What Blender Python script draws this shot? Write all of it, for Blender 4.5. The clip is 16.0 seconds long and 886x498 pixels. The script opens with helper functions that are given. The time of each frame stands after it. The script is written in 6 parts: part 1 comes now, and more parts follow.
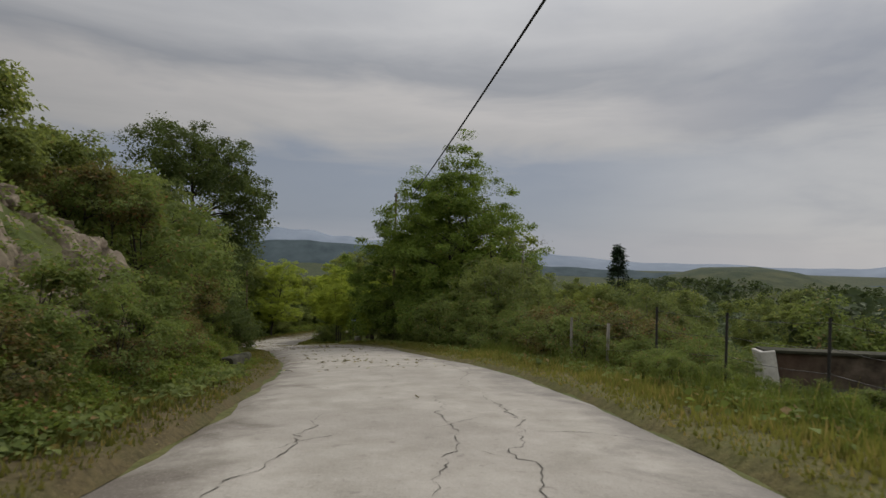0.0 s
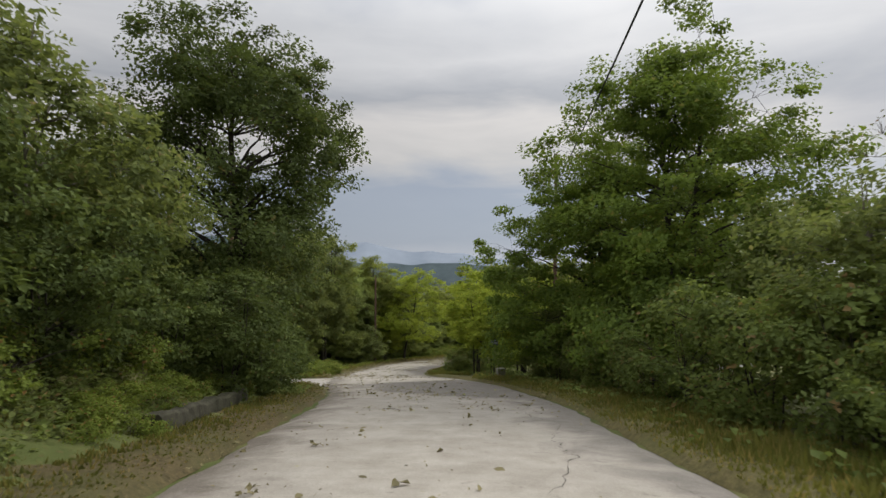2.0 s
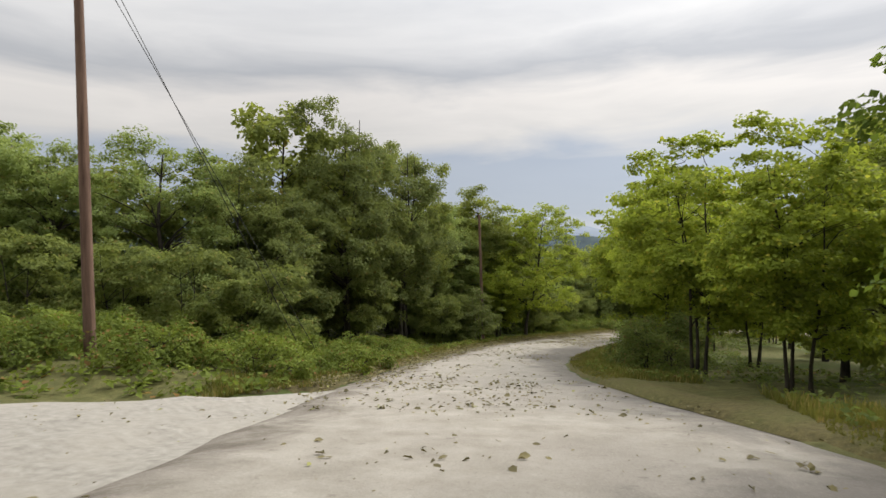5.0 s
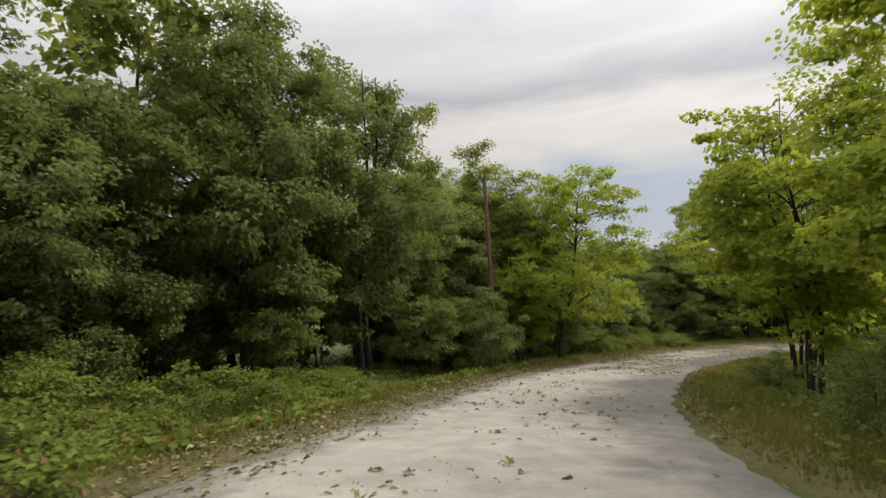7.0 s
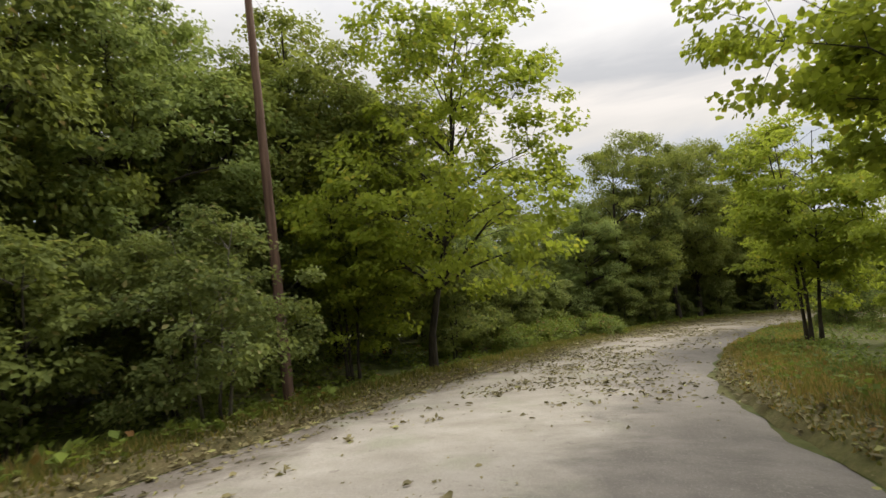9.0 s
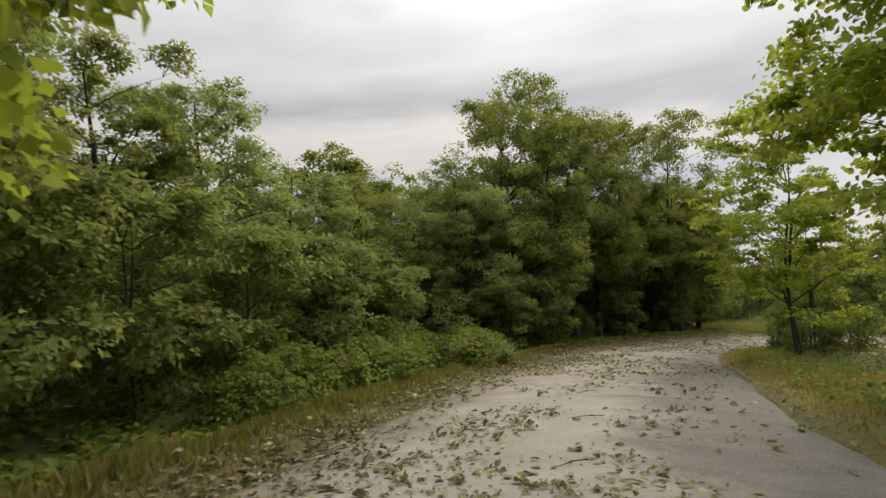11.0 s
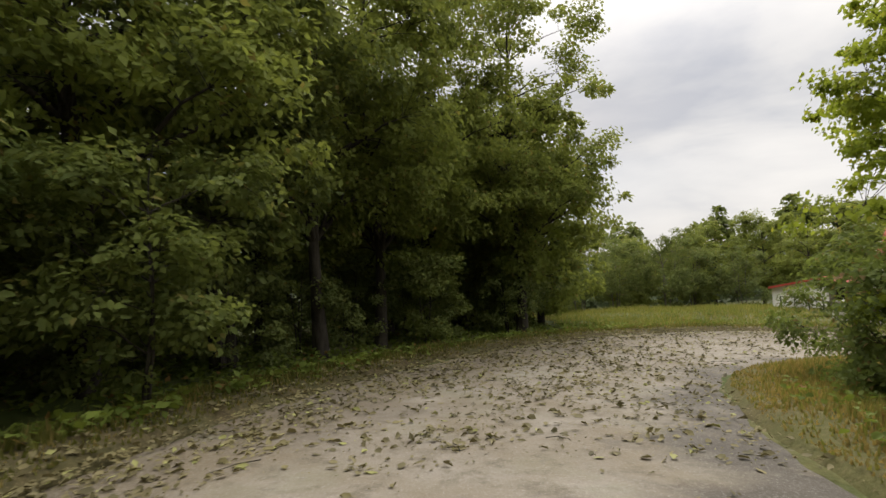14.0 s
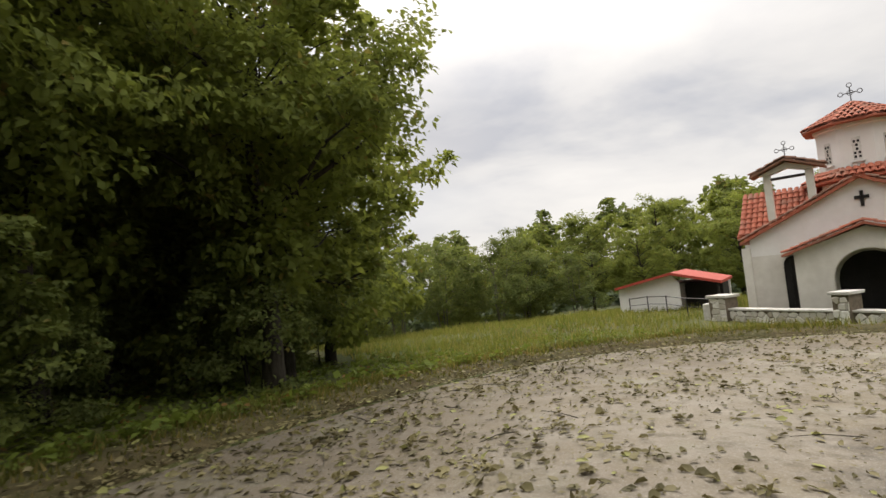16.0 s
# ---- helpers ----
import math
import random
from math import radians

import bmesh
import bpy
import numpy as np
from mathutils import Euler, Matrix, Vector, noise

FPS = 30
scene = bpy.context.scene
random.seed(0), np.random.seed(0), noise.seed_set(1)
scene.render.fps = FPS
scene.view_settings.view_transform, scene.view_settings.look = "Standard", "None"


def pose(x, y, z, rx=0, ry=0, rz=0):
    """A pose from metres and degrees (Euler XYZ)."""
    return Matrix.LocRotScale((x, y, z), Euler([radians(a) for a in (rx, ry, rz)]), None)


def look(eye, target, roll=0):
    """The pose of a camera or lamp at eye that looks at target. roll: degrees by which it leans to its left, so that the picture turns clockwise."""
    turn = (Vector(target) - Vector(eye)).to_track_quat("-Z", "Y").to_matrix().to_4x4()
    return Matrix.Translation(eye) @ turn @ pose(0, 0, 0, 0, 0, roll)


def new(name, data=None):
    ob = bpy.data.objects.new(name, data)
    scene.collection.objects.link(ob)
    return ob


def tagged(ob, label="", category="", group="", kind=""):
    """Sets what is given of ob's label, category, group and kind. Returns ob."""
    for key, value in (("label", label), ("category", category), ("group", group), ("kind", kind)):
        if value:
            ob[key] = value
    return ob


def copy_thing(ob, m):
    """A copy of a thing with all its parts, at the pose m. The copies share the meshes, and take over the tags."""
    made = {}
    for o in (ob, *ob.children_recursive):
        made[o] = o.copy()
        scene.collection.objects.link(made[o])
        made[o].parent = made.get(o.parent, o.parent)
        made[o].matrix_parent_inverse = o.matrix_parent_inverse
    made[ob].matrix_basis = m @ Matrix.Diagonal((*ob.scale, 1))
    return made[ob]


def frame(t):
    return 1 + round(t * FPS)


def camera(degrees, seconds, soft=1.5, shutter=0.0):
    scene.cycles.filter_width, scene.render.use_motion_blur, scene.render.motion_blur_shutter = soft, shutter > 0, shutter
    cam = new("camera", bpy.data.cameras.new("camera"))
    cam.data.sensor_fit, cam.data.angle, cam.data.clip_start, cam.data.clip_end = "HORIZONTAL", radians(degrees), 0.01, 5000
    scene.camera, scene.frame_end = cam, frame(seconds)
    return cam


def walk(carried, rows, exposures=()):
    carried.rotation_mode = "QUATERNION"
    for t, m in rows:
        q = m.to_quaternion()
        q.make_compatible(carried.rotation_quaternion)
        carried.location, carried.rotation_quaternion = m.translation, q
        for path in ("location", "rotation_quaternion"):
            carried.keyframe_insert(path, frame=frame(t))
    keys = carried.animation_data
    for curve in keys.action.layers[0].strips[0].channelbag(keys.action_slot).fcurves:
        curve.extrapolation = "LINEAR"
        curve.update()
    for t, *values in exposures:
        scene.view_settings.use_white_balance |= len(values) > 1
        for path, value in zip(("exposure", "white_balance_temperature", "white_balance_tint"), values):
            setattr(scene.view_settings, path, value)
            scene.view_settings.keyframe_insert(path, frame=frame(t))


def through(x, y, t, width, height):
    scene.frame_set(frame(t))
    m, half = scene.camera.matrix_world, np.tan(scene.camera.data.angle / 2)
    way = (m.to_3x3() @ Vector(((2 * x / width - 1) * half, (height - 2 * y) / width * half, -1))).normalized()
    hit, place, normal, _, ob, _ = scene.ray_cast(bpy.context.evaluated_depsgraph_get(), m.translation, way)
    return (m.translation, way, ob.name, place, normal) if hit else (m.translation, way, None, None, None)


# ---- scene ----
cam = camera(78.4, 16.0, shutter=0.1)
METRES, EYE, TILT, LEAN, TURN = 118.0, 1.25, 0.0, 0.0, -5.9
ROWS = [
    (0.0, 0.0, 0.0, 0.0, 0.0, -0.15, -1.28),
    (0.5, 0.0001, 0.0329, -0.0042, 3.48, -0.22, -1.44),
    (1.0, -0.0026, 0.0677, -0.0089, 9.16, 0.81, -1.15),
    (1.5, -0.0082, 0.1018, -0.0136, 13.24, 0.14, -0.3),
    (2.0, -0.0166, 0.1371, -0.0191, 15.87, 2.0, -0.67),
    (2.5, -0.026, 0.1696, -0.0248, 19.24, 2.08, -0.58),
    (3.0, -0.0364, 0.2002, -0.0297, 22.08, 2.24, -0.84),
    (3.5, -0.0469, 0.2294, -0.0342, 24.59, 2.44, 0.49),
    (4.0, -0.0574, 0.2576, -0.0392, 27.31, -0.76, -0.28),
    (6.5, -0.1158, 0.3984, -0.0642, 30.05, 0.41, 3.12),
    (7.0, -0.1274, 0.4289, -0.07, 30.43, 2.19, 2.9),
    (7.5, -0.1384, 0.4605, -0.0757, 28.71, 2.57, 4.43),
    (8.0, -0.1483, 0.4932, -0.0812, 24.57, 2.58, 4.73),
    (8.5, -0.1567, 0.5266, -0.0868, 23.22, 3.45, 4.76),
    (9.0, -0.1632, 0.5605, -0.0916, 20.02, 2.02, 5.78),
    (9.5, -0.1684, 0.594, -0.096, 17.08, 3.37, 5.33),
    (12.0, -0.1657, 0.7436, -0.1128, 1.38, 2.49, 2.49),
    (12.5, -0.1596, 0.7738, -0.116, -1.66, 2.08, 2.4),
    (13.0, -0.1524, 0.8035, -0.1193, -4.79, 2.9, 2.38),
    (13.5, -0.1439, 0.832, -0.1223, -7.63, 2.22, 2.07),
    (14.0, -0.1347, 0.8587, -0.1249, -10.33, 1.56, 2.65),
    (14.5, -0.1251, 0.8836, -0.1275, -12.17, 2.88, 2.79),
    (15.0, -0.1145, 0.9068, -0.1302, -15.37, 2.5, 2.1),
    (15.5, -0.1025, 0.9275, -0.1325, -20.45, 2.51, 5.24),
    (16.0, -0.0879, 0.9462, -0.1344, -28.12, 3.17, 5.91),
]
EXPO = [(0.0, -0.6, 6500, 10), (1.5, -0.2, 6500, 10), (2.5, 0.18, 6550, 9), (3.0, 0.38, 6550, 9), (4.0, 0.4, 6600, 9), (7.0, 0.26, 6750, 10), (9.6, 0.36, 6850, 10), (11.9, 0.04, 6800, 10), (12.5, 0.36, 6800, 10), (13.2, 0.44, 6800, 10), (14.5, 0.22, 6850, 11), (16.0, 0.32, 6900, 11)]
walk(cam, [(t, pose(0, 0, EYE, TILT, LEAN, TURN) @ pose(METRES * x, METRES * y, METRES * z, 90 + pitch, roll, yaw)) for t, x, y, z, yaw, pitch, roll in ROWS], EXPO)

# ---------------------------------------------------------------- light
SUN_AZ, SUN_EL = -38.0, 40.0        # degrees: heading from +y (to the left is positive), height
world = bpy.data.worlds.new("overcast_sky")
scene.world = world
world.use_nodes = True
wn, wl = world.node_tree.nodes, world.node_tree.links
wn.clear()


def wnode(kind, **props):
    n = wn.new(kind)
    for key, value in props.items():
        n.inputs[key].default_value = value
    return n


sky = wn.new("ShaderNodeTexSky")
sky.sky_type, sky.sun_disc = "NISHITA", False
sky.sun_elevation, sky.sun_rotation = radians(SUN_EL), radians(-SUN_AZ)
coord = wn.new("ShaderNodeTexCoord")
split = wn.new("ShaderNodeSeparateXYZ")
wl.new(coord.outputs["Generated"], split.inputs[0])


def wmath(op, a, b):
    n = wn.new("ShaderNodeMath")
    n.operation = op
    for i, v in enumerate((a, b)):
        if isinstance(v, (int, float)):
            n.inputs[i].default_value = v
        else:
            wl.new(v, n.inputs[i])
    return n.outputs[0]


# a cloud sheet overhead: the way of sight meets a level layer
rise = wmath("ADD", wmath("MAXIMUM", split.outputs[2], 0.0), 0.16)
sheet = wn.new("ShaderNodeCombineXYZ")
wl.new(wmath("DIVIDE", split.outputs[0], rise), sheet.inputs[0])
wl.new(wmath("DIVIDE", split.outputs[1], rise), sheet.inputs[1])
big = wnode("ShaderNodeTexNoise", Scale=0.75, Detail=6.0, Roughness=0.5, Distortion=0.35)
wl.new(sheet.outputs[0], big.inputs["Vector"])
fine = wnode("ShaderNodeTexNoise", Scale=3.2, Detail=4.0, Roughness=0.55)
wl.new(sheet.outputs[0], fine.inputs["Vector"])
cover = wmath("ADD", wmath("MULTIPLY", big.outputs[0], 0.85), wmath("MULTIPLY", fine.outputs[0], 0.15))
ramp = wn.new("ShaderNodeValToRGB")
ramp.color_ramp.elements[0].position, ramp.color_ramp.elements[0].color = 0.36, (0.41, 0.435, 0.495, 1)
ramp.color_ramp.elements[1].position, ramp.color_ramp.elements[1].color = 0.62, (0.755, 0.75, 0.745, 1)
mid = ramp.color_ramp.elements.new(0.48)
mid.color = (0.625, 0.63, 0.645, 1)
wl.new(cover, ramp.inputs[0])
# the haze low over the horizon hides the layers
haze = wn.new("ShaderNodeMapRange")
haze.inputs[1].default_value, haze.inputs[2].default_value = 0.0, 0.22
haze.inputs[3].default_value, haze.inputs[4].default_value = 0.85, 0.0
wl.new(split.outputs[2], haze.inputs[0])
veil = wn.new("ShaderNodeMix")
veil.data_type = "RGBA"
wl.new(haze.outputs[0], veil.inputs[0])
wl.new(ramp.outputs[0], veil.inputs[6])
veil.inputs[7].default_value = (0.68, 0.68, 0.70, 1)
# long level banks of cloud low in the sky: a blue-grey rain bank, a pale break above it, a grey layer higher up
bank_map = wn.new("ShaderNodeMapping")
bank_map.inputs["Scale"].default_value = (1.6, 1.6, 9.0)
wl.new(coord.outputs["Generated"], bank_map.inputs[0])
bank_noise = wnode("ShaderNodeTexNoise", Scale=1.5, Detail=5.0, Roughness=0.55, Distortion=0.4)
wl.new(bank_map.outputs[0], bank_noise.inputs["Vector"])
level = wmath("ADD", split.outputs[2], wmath("MULTIPLY", wmath("SUBTRACT", bank_noise.outputs[0], 0.5), 0.16))
banks = wn.new("ShaderNodeValToRGB")
stops = ((0.0, (0.44, 0.48, 0.56)), (0.05, (0.35, 0.405, 0.50)), (0.15, (0.36, 0.415, 0.515)), (0.20, (0.66, 0.64, 0.625)), (0.24, (0.79, 0.755, 0.73)), (0.29, (0.44, 0.455, 0.49)), (0.35, (0.67, 0.67, 0.685)), (0.41, (0.48, 0.49, 0.52)), (0.50, (0.62, 0.625, 0.65)))
banks.color_ramp.elements[0].position, banks.color_ramp.elements[0].color = stops[0][0], (*stops[0][1], 1)
banks.color_ramp.elements[1].position, banks.color_ramp.elements[1].color = stops[-1][0], (*stops[-1][1], 1)
for _p, _c in stops[1:-1]:
    banks.color_ramp.elements.new(_p).color = (*_c, 1)
wl.new(level, banks.inputs[0])
low_down = wn.new("ShaderNodeMapRange")
low_down.interpolation_type = "SMOOTHSTEP"
for _i, _v in enumerate((0.30, 0.50, 0.85, 0.0)):
    low_down.inputs[_i + 1].default_value = _v
wl.new(split.outputs[2], low_down.inputs[0])
# the rain bank thins out into bright mist to the right
thin = wn.new("ShaderNodeMapRange")
thin.interpolation_type = "SMOOTHSTEP"
for _i, _v in enumerate((0.20, 0.75, 1.0, 0.0)):
    thin.inputs[_i + 1].default_value = _v
wl.new(split.outputs[0], thin.inputs[0])
layers = wn.new("ShaderNodeMix")
layers.data_type = "RGBA"
north = wn.new("ShaderNodeMapRange")
north.interpolation_type = "SMOOTHSTEP"
for _i, _v in enumerate((-0.1, 0.35, 0.0, 1.0)):
    north.inputs[_i + 1].default_value = _v
wl.new(split.outputs[1], north.inputs[0])
wl.new(wmath("MULTIPLY", wmath("MULTIPLY", low_down.outputs[0], thin.outputs[0]), north.outputs[0]), layers.inputs[0])
wl.new(veil.outputs[2], layers.inputs[6])
wl.new(banks.outputs[0], layers.inputs[7])
bg_cloud, bg_sky = wn.new("ShaderNodeBackground"), wn.new("ShaderNodeBackground")
wl.new(layers.outputs[2], bg_cloud.inputs[0])
# an overcast sky is about three times brighter overhead than low down
lift_n = wn.new("ShaderNodeMapRange")
lift_n.interpolation_type = "SMOOTHSTEP"
for _i, _v in enumerate((0.24, 1.0, 0.95, 3.6)):
    lift_n.inputs[_i + 1].default_value = _v
wl.new(split.outputs[2], lift_n.inputs[0])
# and brighter round the hidden sun
_sx, _sy = -math.sin(radians(SUN_AZ)), math.cos(radians(SUN_AZ))
toward = wmath("ADD", wmath("MULTIPLY", split.outputs[0], _sx), wmath("MULTIPLY", split.outputs[1], _sy))
glow_n = wn.new("ShaderNodeMapRange")
glow_n.interpolation_type = "SMOOTHSTEP"
for _i, _v in enumerate((0.2, 1.0, 0.88, 1.12)):
    glow_n.inputs[_i + 1].default_value = _v
wl.new(toward, glow_n.inputs[0])
wl.new(wmath("MULTIPLY", lift_n.outputs[0], glow_n.outputs[0]), bg_cloud.inputs[1])
wl.new(sky.outputs[0], bg_sky.inputs[0])
bg_sky.inputs[1].default_value = 0.06
both = wn.new("ShaderNodeMixShader")
both.inputs[0].default_value = 0.9
wl.new(bg_sky.outputs[0], both.inputs[1])
wl.new(bg_cloud.outputs[0], both.inputs[2])
wout = wn.new("ShaderNodeOutputWorld")
wl.new(both.outputs[0], wout.inputs[0])

sun = new("sun", bpy.data.lights.new("sun", "SUN"))
sun.data.energy, sun.data.angle, sun.data.color = 3.0, radians(25), (1.0, 0.96, 0.89)
_a = radians(SUN_AZ)
sun.matrix_world = look((-math.sin(_a) * 50, math.cos(_a) * 50, 50 * math.tan(radians(SUN_EL))), (0, 0, 0))


# ---------------------------------------------------------------- materials
class Mat:
    """A node material, put together step by step."""

    def __init__(self, name, rough=0.8, spec=0.3, metal=0.0):
        self.m = bpy.data.materials.new(name)
        self.m.use_nodes = True
        self.n, self.l = self.m.node_tree.nodes, self.m.node_tree.links
        self.n.clear()
        self.out = self.n.new("ShaderNodeOutputMaterial")
        self.b = self.n.new("ShaderNodeBsdfPrincipled")
        self.b.inputs["Roughness"].default_value = rough
        self.b.inputs["Specular IOR Level"].default_value = spec
        self.b.inputs["Metallic"].default_value = metal
        self.l.new(self.b.outputs[0], self.out.inputs[0])
        self.co = self.n.new("ShaderNodeTexCoord")
        self.geo = self.n.new("ShaderNodeNewGeometry")

    def put(self, value, socket):
        if hasattr(value, "links"):
            self.l.new(value, socket)
        else:
            socket.default_value = value

    def noise(self, scale, detail=4, rough=0.55, stretch=None, world=True, distort=0.0):
        n = self.n.new("ShaderNodeTexNoise")
        n.inputs["Scale"].default_value, n.inputs["Detail"].default_value = scale, detail
        n.inputs["Roughness"].default_value, n.inputs["Distortion"].default_value = rough, distort
        src = self.geo.outputs["Position"] if world else self.co.outputs["Object"]
        if stretch:
            mp = self.n.new("ShaderNodeMapping")
            mp.inputs["Scale"].default_value = stretch
            self.l.new(src, mp.inputs[0])
            src = mp.outputs[0]
        self.l.new(src, n.inputs["Vector"])
        return n.outputs[0]

    def span(self, v, a, b, lo=0.0, hi=1.0):
        n = self.n.new("ShaderNodeMapRange")
        self.l.new(v, n.inputs[0])
        for i, x in enumerate((a, b, lo, hi)):
            n.inputs[i + 1].default_value = x
        return n.outputs[0]

    def calc(self, op, a, b):
        n = self.n.new("ShaderNodeMath")
        n.operation = op
        self.put(a, n.inputs[0])
        self.put(b, n.inputs[1])
        return n.outputs[0]

    def mix(self, f, a, b, blend="MIX"):
        n = self.n.new("ShaderNodeMix")
        n.data_type, n.blend_type = "RGBA", blend
        self.put(f, n.inputs[0])
        for v, s in ((a, n.inputs[6]), (b, n.inputs[7])):
            self.put((*v, 1) if isinstance(v, tuple) and len(v) == 3 else v, s)
        return n.outputs[2]

    def colour(self, c):
        self.put((*c, 1) if isinstance(c, tuple) and len(c) == 3 else c, self.b.inputs["Base Color"])
        return self

    def bump(self, h, dist=0.02, strength=0.6):
        n = self.n.new("ShaderNodeBump")
        n.inputs["Distance"].default_value, n.inputs["Strength"].default_value = dist, strength
        self.l.new(h, n.inputs["Height"])
        self.l.new(n.outputs[0], self.b.inputs["Normal"])
        return self

    def island(self):
        return self.geo.outputs["Random Per Island"]

    def object_random(self):
        return self.n.new("ShaderNodeObjectInfo").outputs["Random"]


def leaf_mat(name, dark, light, odd, through=0.35, odd_part=0.04):
    """Leaves: two greens by leaf and by bough, some odd ones, and light that shines through."""
    k = Mat(name, rough=0.7, spec=0.12)
    c = k.mix(k.calc("MULTIPLY", k.island(), 1.0), dark, light)
    c = k.mix(k.span(k.noise(0.8, 3), 0.44, 0.62, 0.0, 0.75), c, (light[0] * 1.25, light[1] * 1.25, light[2] * 1.1))
    c = k.mix(k.span(k.object_random(), 0.0, 1.0, 0.0, 0.35), c, dark)
    stray = k.calc("LESS_THAN", k.calc("FRACT", k.calc("MULTIPLY", k.island(), 37.0), 0.0), odd_part)
    c = k.mix(stray, c, odd)
    k.colour(c)
    tr = k.n.new("ShaderNodeBsdfTranslucent")
    k.l.new(k.mix(0.35, c, (light[0] * 1.6, light[1] * 1.5, light[2] * 0.8)), tr.inputs[0])
    mx = k.n.new("ShaderNodeMixShader")
    mx.inputs[0].default_value = through
    k.l.new(k.b.outputs[0], mx.inputs[1])
    k.l.new(tr.outputs[0], mx.inputs[2])
    k.l.new(mx.outputs[0], k.out.inputs[0])
    return k.m


M_OAK = leaf_mat("oak_leaf", (0.117, 0.144, 0.035), (0.218, 0.252, 0.065), (0.262, 0.201, 0.063), 0.5, 0.02)
M_LIGHTOAK = leaf_mat("pale_oak_leaf", (0.126, 0.170, 0.055), (0.246, 0.302, 0.105), (0.284, 0.223, 0.076), 0.5, 0.02)
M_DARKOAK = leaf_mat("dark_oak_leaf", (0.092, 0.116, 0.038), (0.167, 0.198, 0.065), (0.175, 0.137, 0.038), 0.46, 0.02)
# darker copy of the oak leaf, shade put into its green
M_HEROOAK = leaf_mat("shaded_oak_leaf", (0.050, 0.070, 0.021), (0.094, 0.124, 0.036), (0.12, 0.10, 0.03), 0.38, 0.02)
M_MAPLE = leaf_mat("maple_leaf", (0.145, 0.191, 0.026), (0.284, 0.339, 0.051), (0.396, 0.374, 0.055), 0.5, 0.05)
M_BIGMAPLE = leaf_mat("broad_maple_leaf", (0.062, 0.100, 0.021), (0.142, 0.196, 0.036), (0.221, 0.211, 0.050), 0.45, 0.03)
M_YOUNG = leaf_mat("young_tree_leaf", (0.093, 0.120, 0.035), (0.187, 0.220, 0.066), (0.247, 0.220, 0.071), 0.5, 0.03)
M_SHRUB = leaf_mat("shrub_leaf", (0.072, 0.100, 0.028), (0.154, 0.195, 0.054), (0.206, 0.140, 0.059), 0.45, 0.06)
M_GREY = leaf_mat("greyish_leaf", (0.078, 0.104, 0.034), (0.165, 0.196, 0.062), (0.22, 0.20, 0.08), 0.45, 0.04)
M_BRAMBLE = leaf_mat("bramble_leaf", (0.074, 0.106, 0.020), (0.155, 0.195, 0.038), (0.20, 0.11, 0.04), 0.4, 0.06)
M_DRY = leaf_mat("drying_hedge_leaf", (0.058, 0.064, 0.021), (0.138, 0.130, 0.044), (0.20, 0.11, 0.05), 0.4, 0.14)
M_FARWOOD = leaf_mat("far_wood_leaf", (0.042, 0.060, 0.028), (0.068, 0.090, 0.040), (0.08, 0.10, 0.04), 0.3, 0.03)
M_CYPRESS = leaf_mat("cypress_leaf", (0.018, 0.032, 0.022), (0.040, 0.061, 0.032), (0.054, 0.072, 0.036), 0.1, 0.03)
M_LITTER = leaf_mat("fallen_leaf", (0.076, 0.068, 0.036), (0.201, 0.173, 0.092), (0.268, 0.268, 0.100), 0.12, 0.07)
M_GRASS = leaf_mat("grass_blade", (0.088, 0.107, 0.023), (0.198, 0.189, 0.053), (0.282, 0.220, 0.079), 0.4, 0.16)
M_STRAW = leaf_mat("straw_blade", (0.170, 0.130, 0.046), (0.300, 0.225, 0.084), (0.16, 0.15, 0.05), 0.4, 0.2)
M_VERGEGRASS = leaf_mat("short_verge_grass", (0.063, 0.076, 0.016), (0.145, 0.141, 0.039), (0.229, 0.176, 0.062), 0.4, 0.22)
M_WEED = leaf_mat("weed_blade", (0.060, 0.088, 0.018), (0.125, 0.150, 0.034), (0.24, 0.20, 0.07), 0.4, 0.10)
M_MEADOW = leaf_mat("meadow_blade", (0.084, 0.109, 0.022), (0.172, 0.183, 0.046), (0.273, 0.229, 0.079), 0.4, 0.22)


def bark_mat(name, a, b):
    k = Mat(name, 0.9, 0.2)
    n = k.noise(9, 5, 0.6, (1, 1, 0.25))
    k.colour(k.mix(k.span(n, 0.35, 0.68), a, b))
    return k.bump(n, 0.03, 0.8).m


M_BARK = bark_mat("bark", (0.022, 0.019, 0.014), (0.064, 0.054, 0.042))
M_BARK_PALE = bark_mat("pale_bark", (0.07, 0.062, 0.048), (0.20, 0.18, 0.14))


def ground_mat():
    k = Mat("forest_ground", 0.95, 0.1)
    big, fine = k.noise(0.12, 4), k.noise(3.2, 6, 0.65)
    c = k.mix(k.span(fine, 0.32, 0.68), (0.058, 0.062, 0.022), (0.120, 0.115, 0.046))
    c = k.mix(k.span(big, 0.42, 0.6), c, (0.062, 0.082, 0.024))
    c = k.mix(k.span(k.noise(14, 4), 0.60, 0.72, 0, 0.7), c, (0.13, 0.085, 0.045))
    # scrub covers the slopes far from the road
    dist = k.n.new("ShaderNodeVectorMath")
    dist.operation = "DISTANCE"
    k.l.new(k.geo.outputs["Position"], dist.inputs[0])
    dist.inputs[1].default_value = (0, 70, 0)
    scrub = k.mix(k.span(k.noise(0.05, 6, 0.7), 0.4, 0.62), (0.022, 0.034, 0.016), (0.056, 0.060, 0.028))
    c = k.mix(k.span(k.calc("ADD", dist.outputs["Value"], k.span(k.noise(0.02, 4), 0.3, 0.7, -40, 40)), 110, 170), c, scrub)
    k.colour(c)
    return k.bump(fine, 0.08, 0.9).m


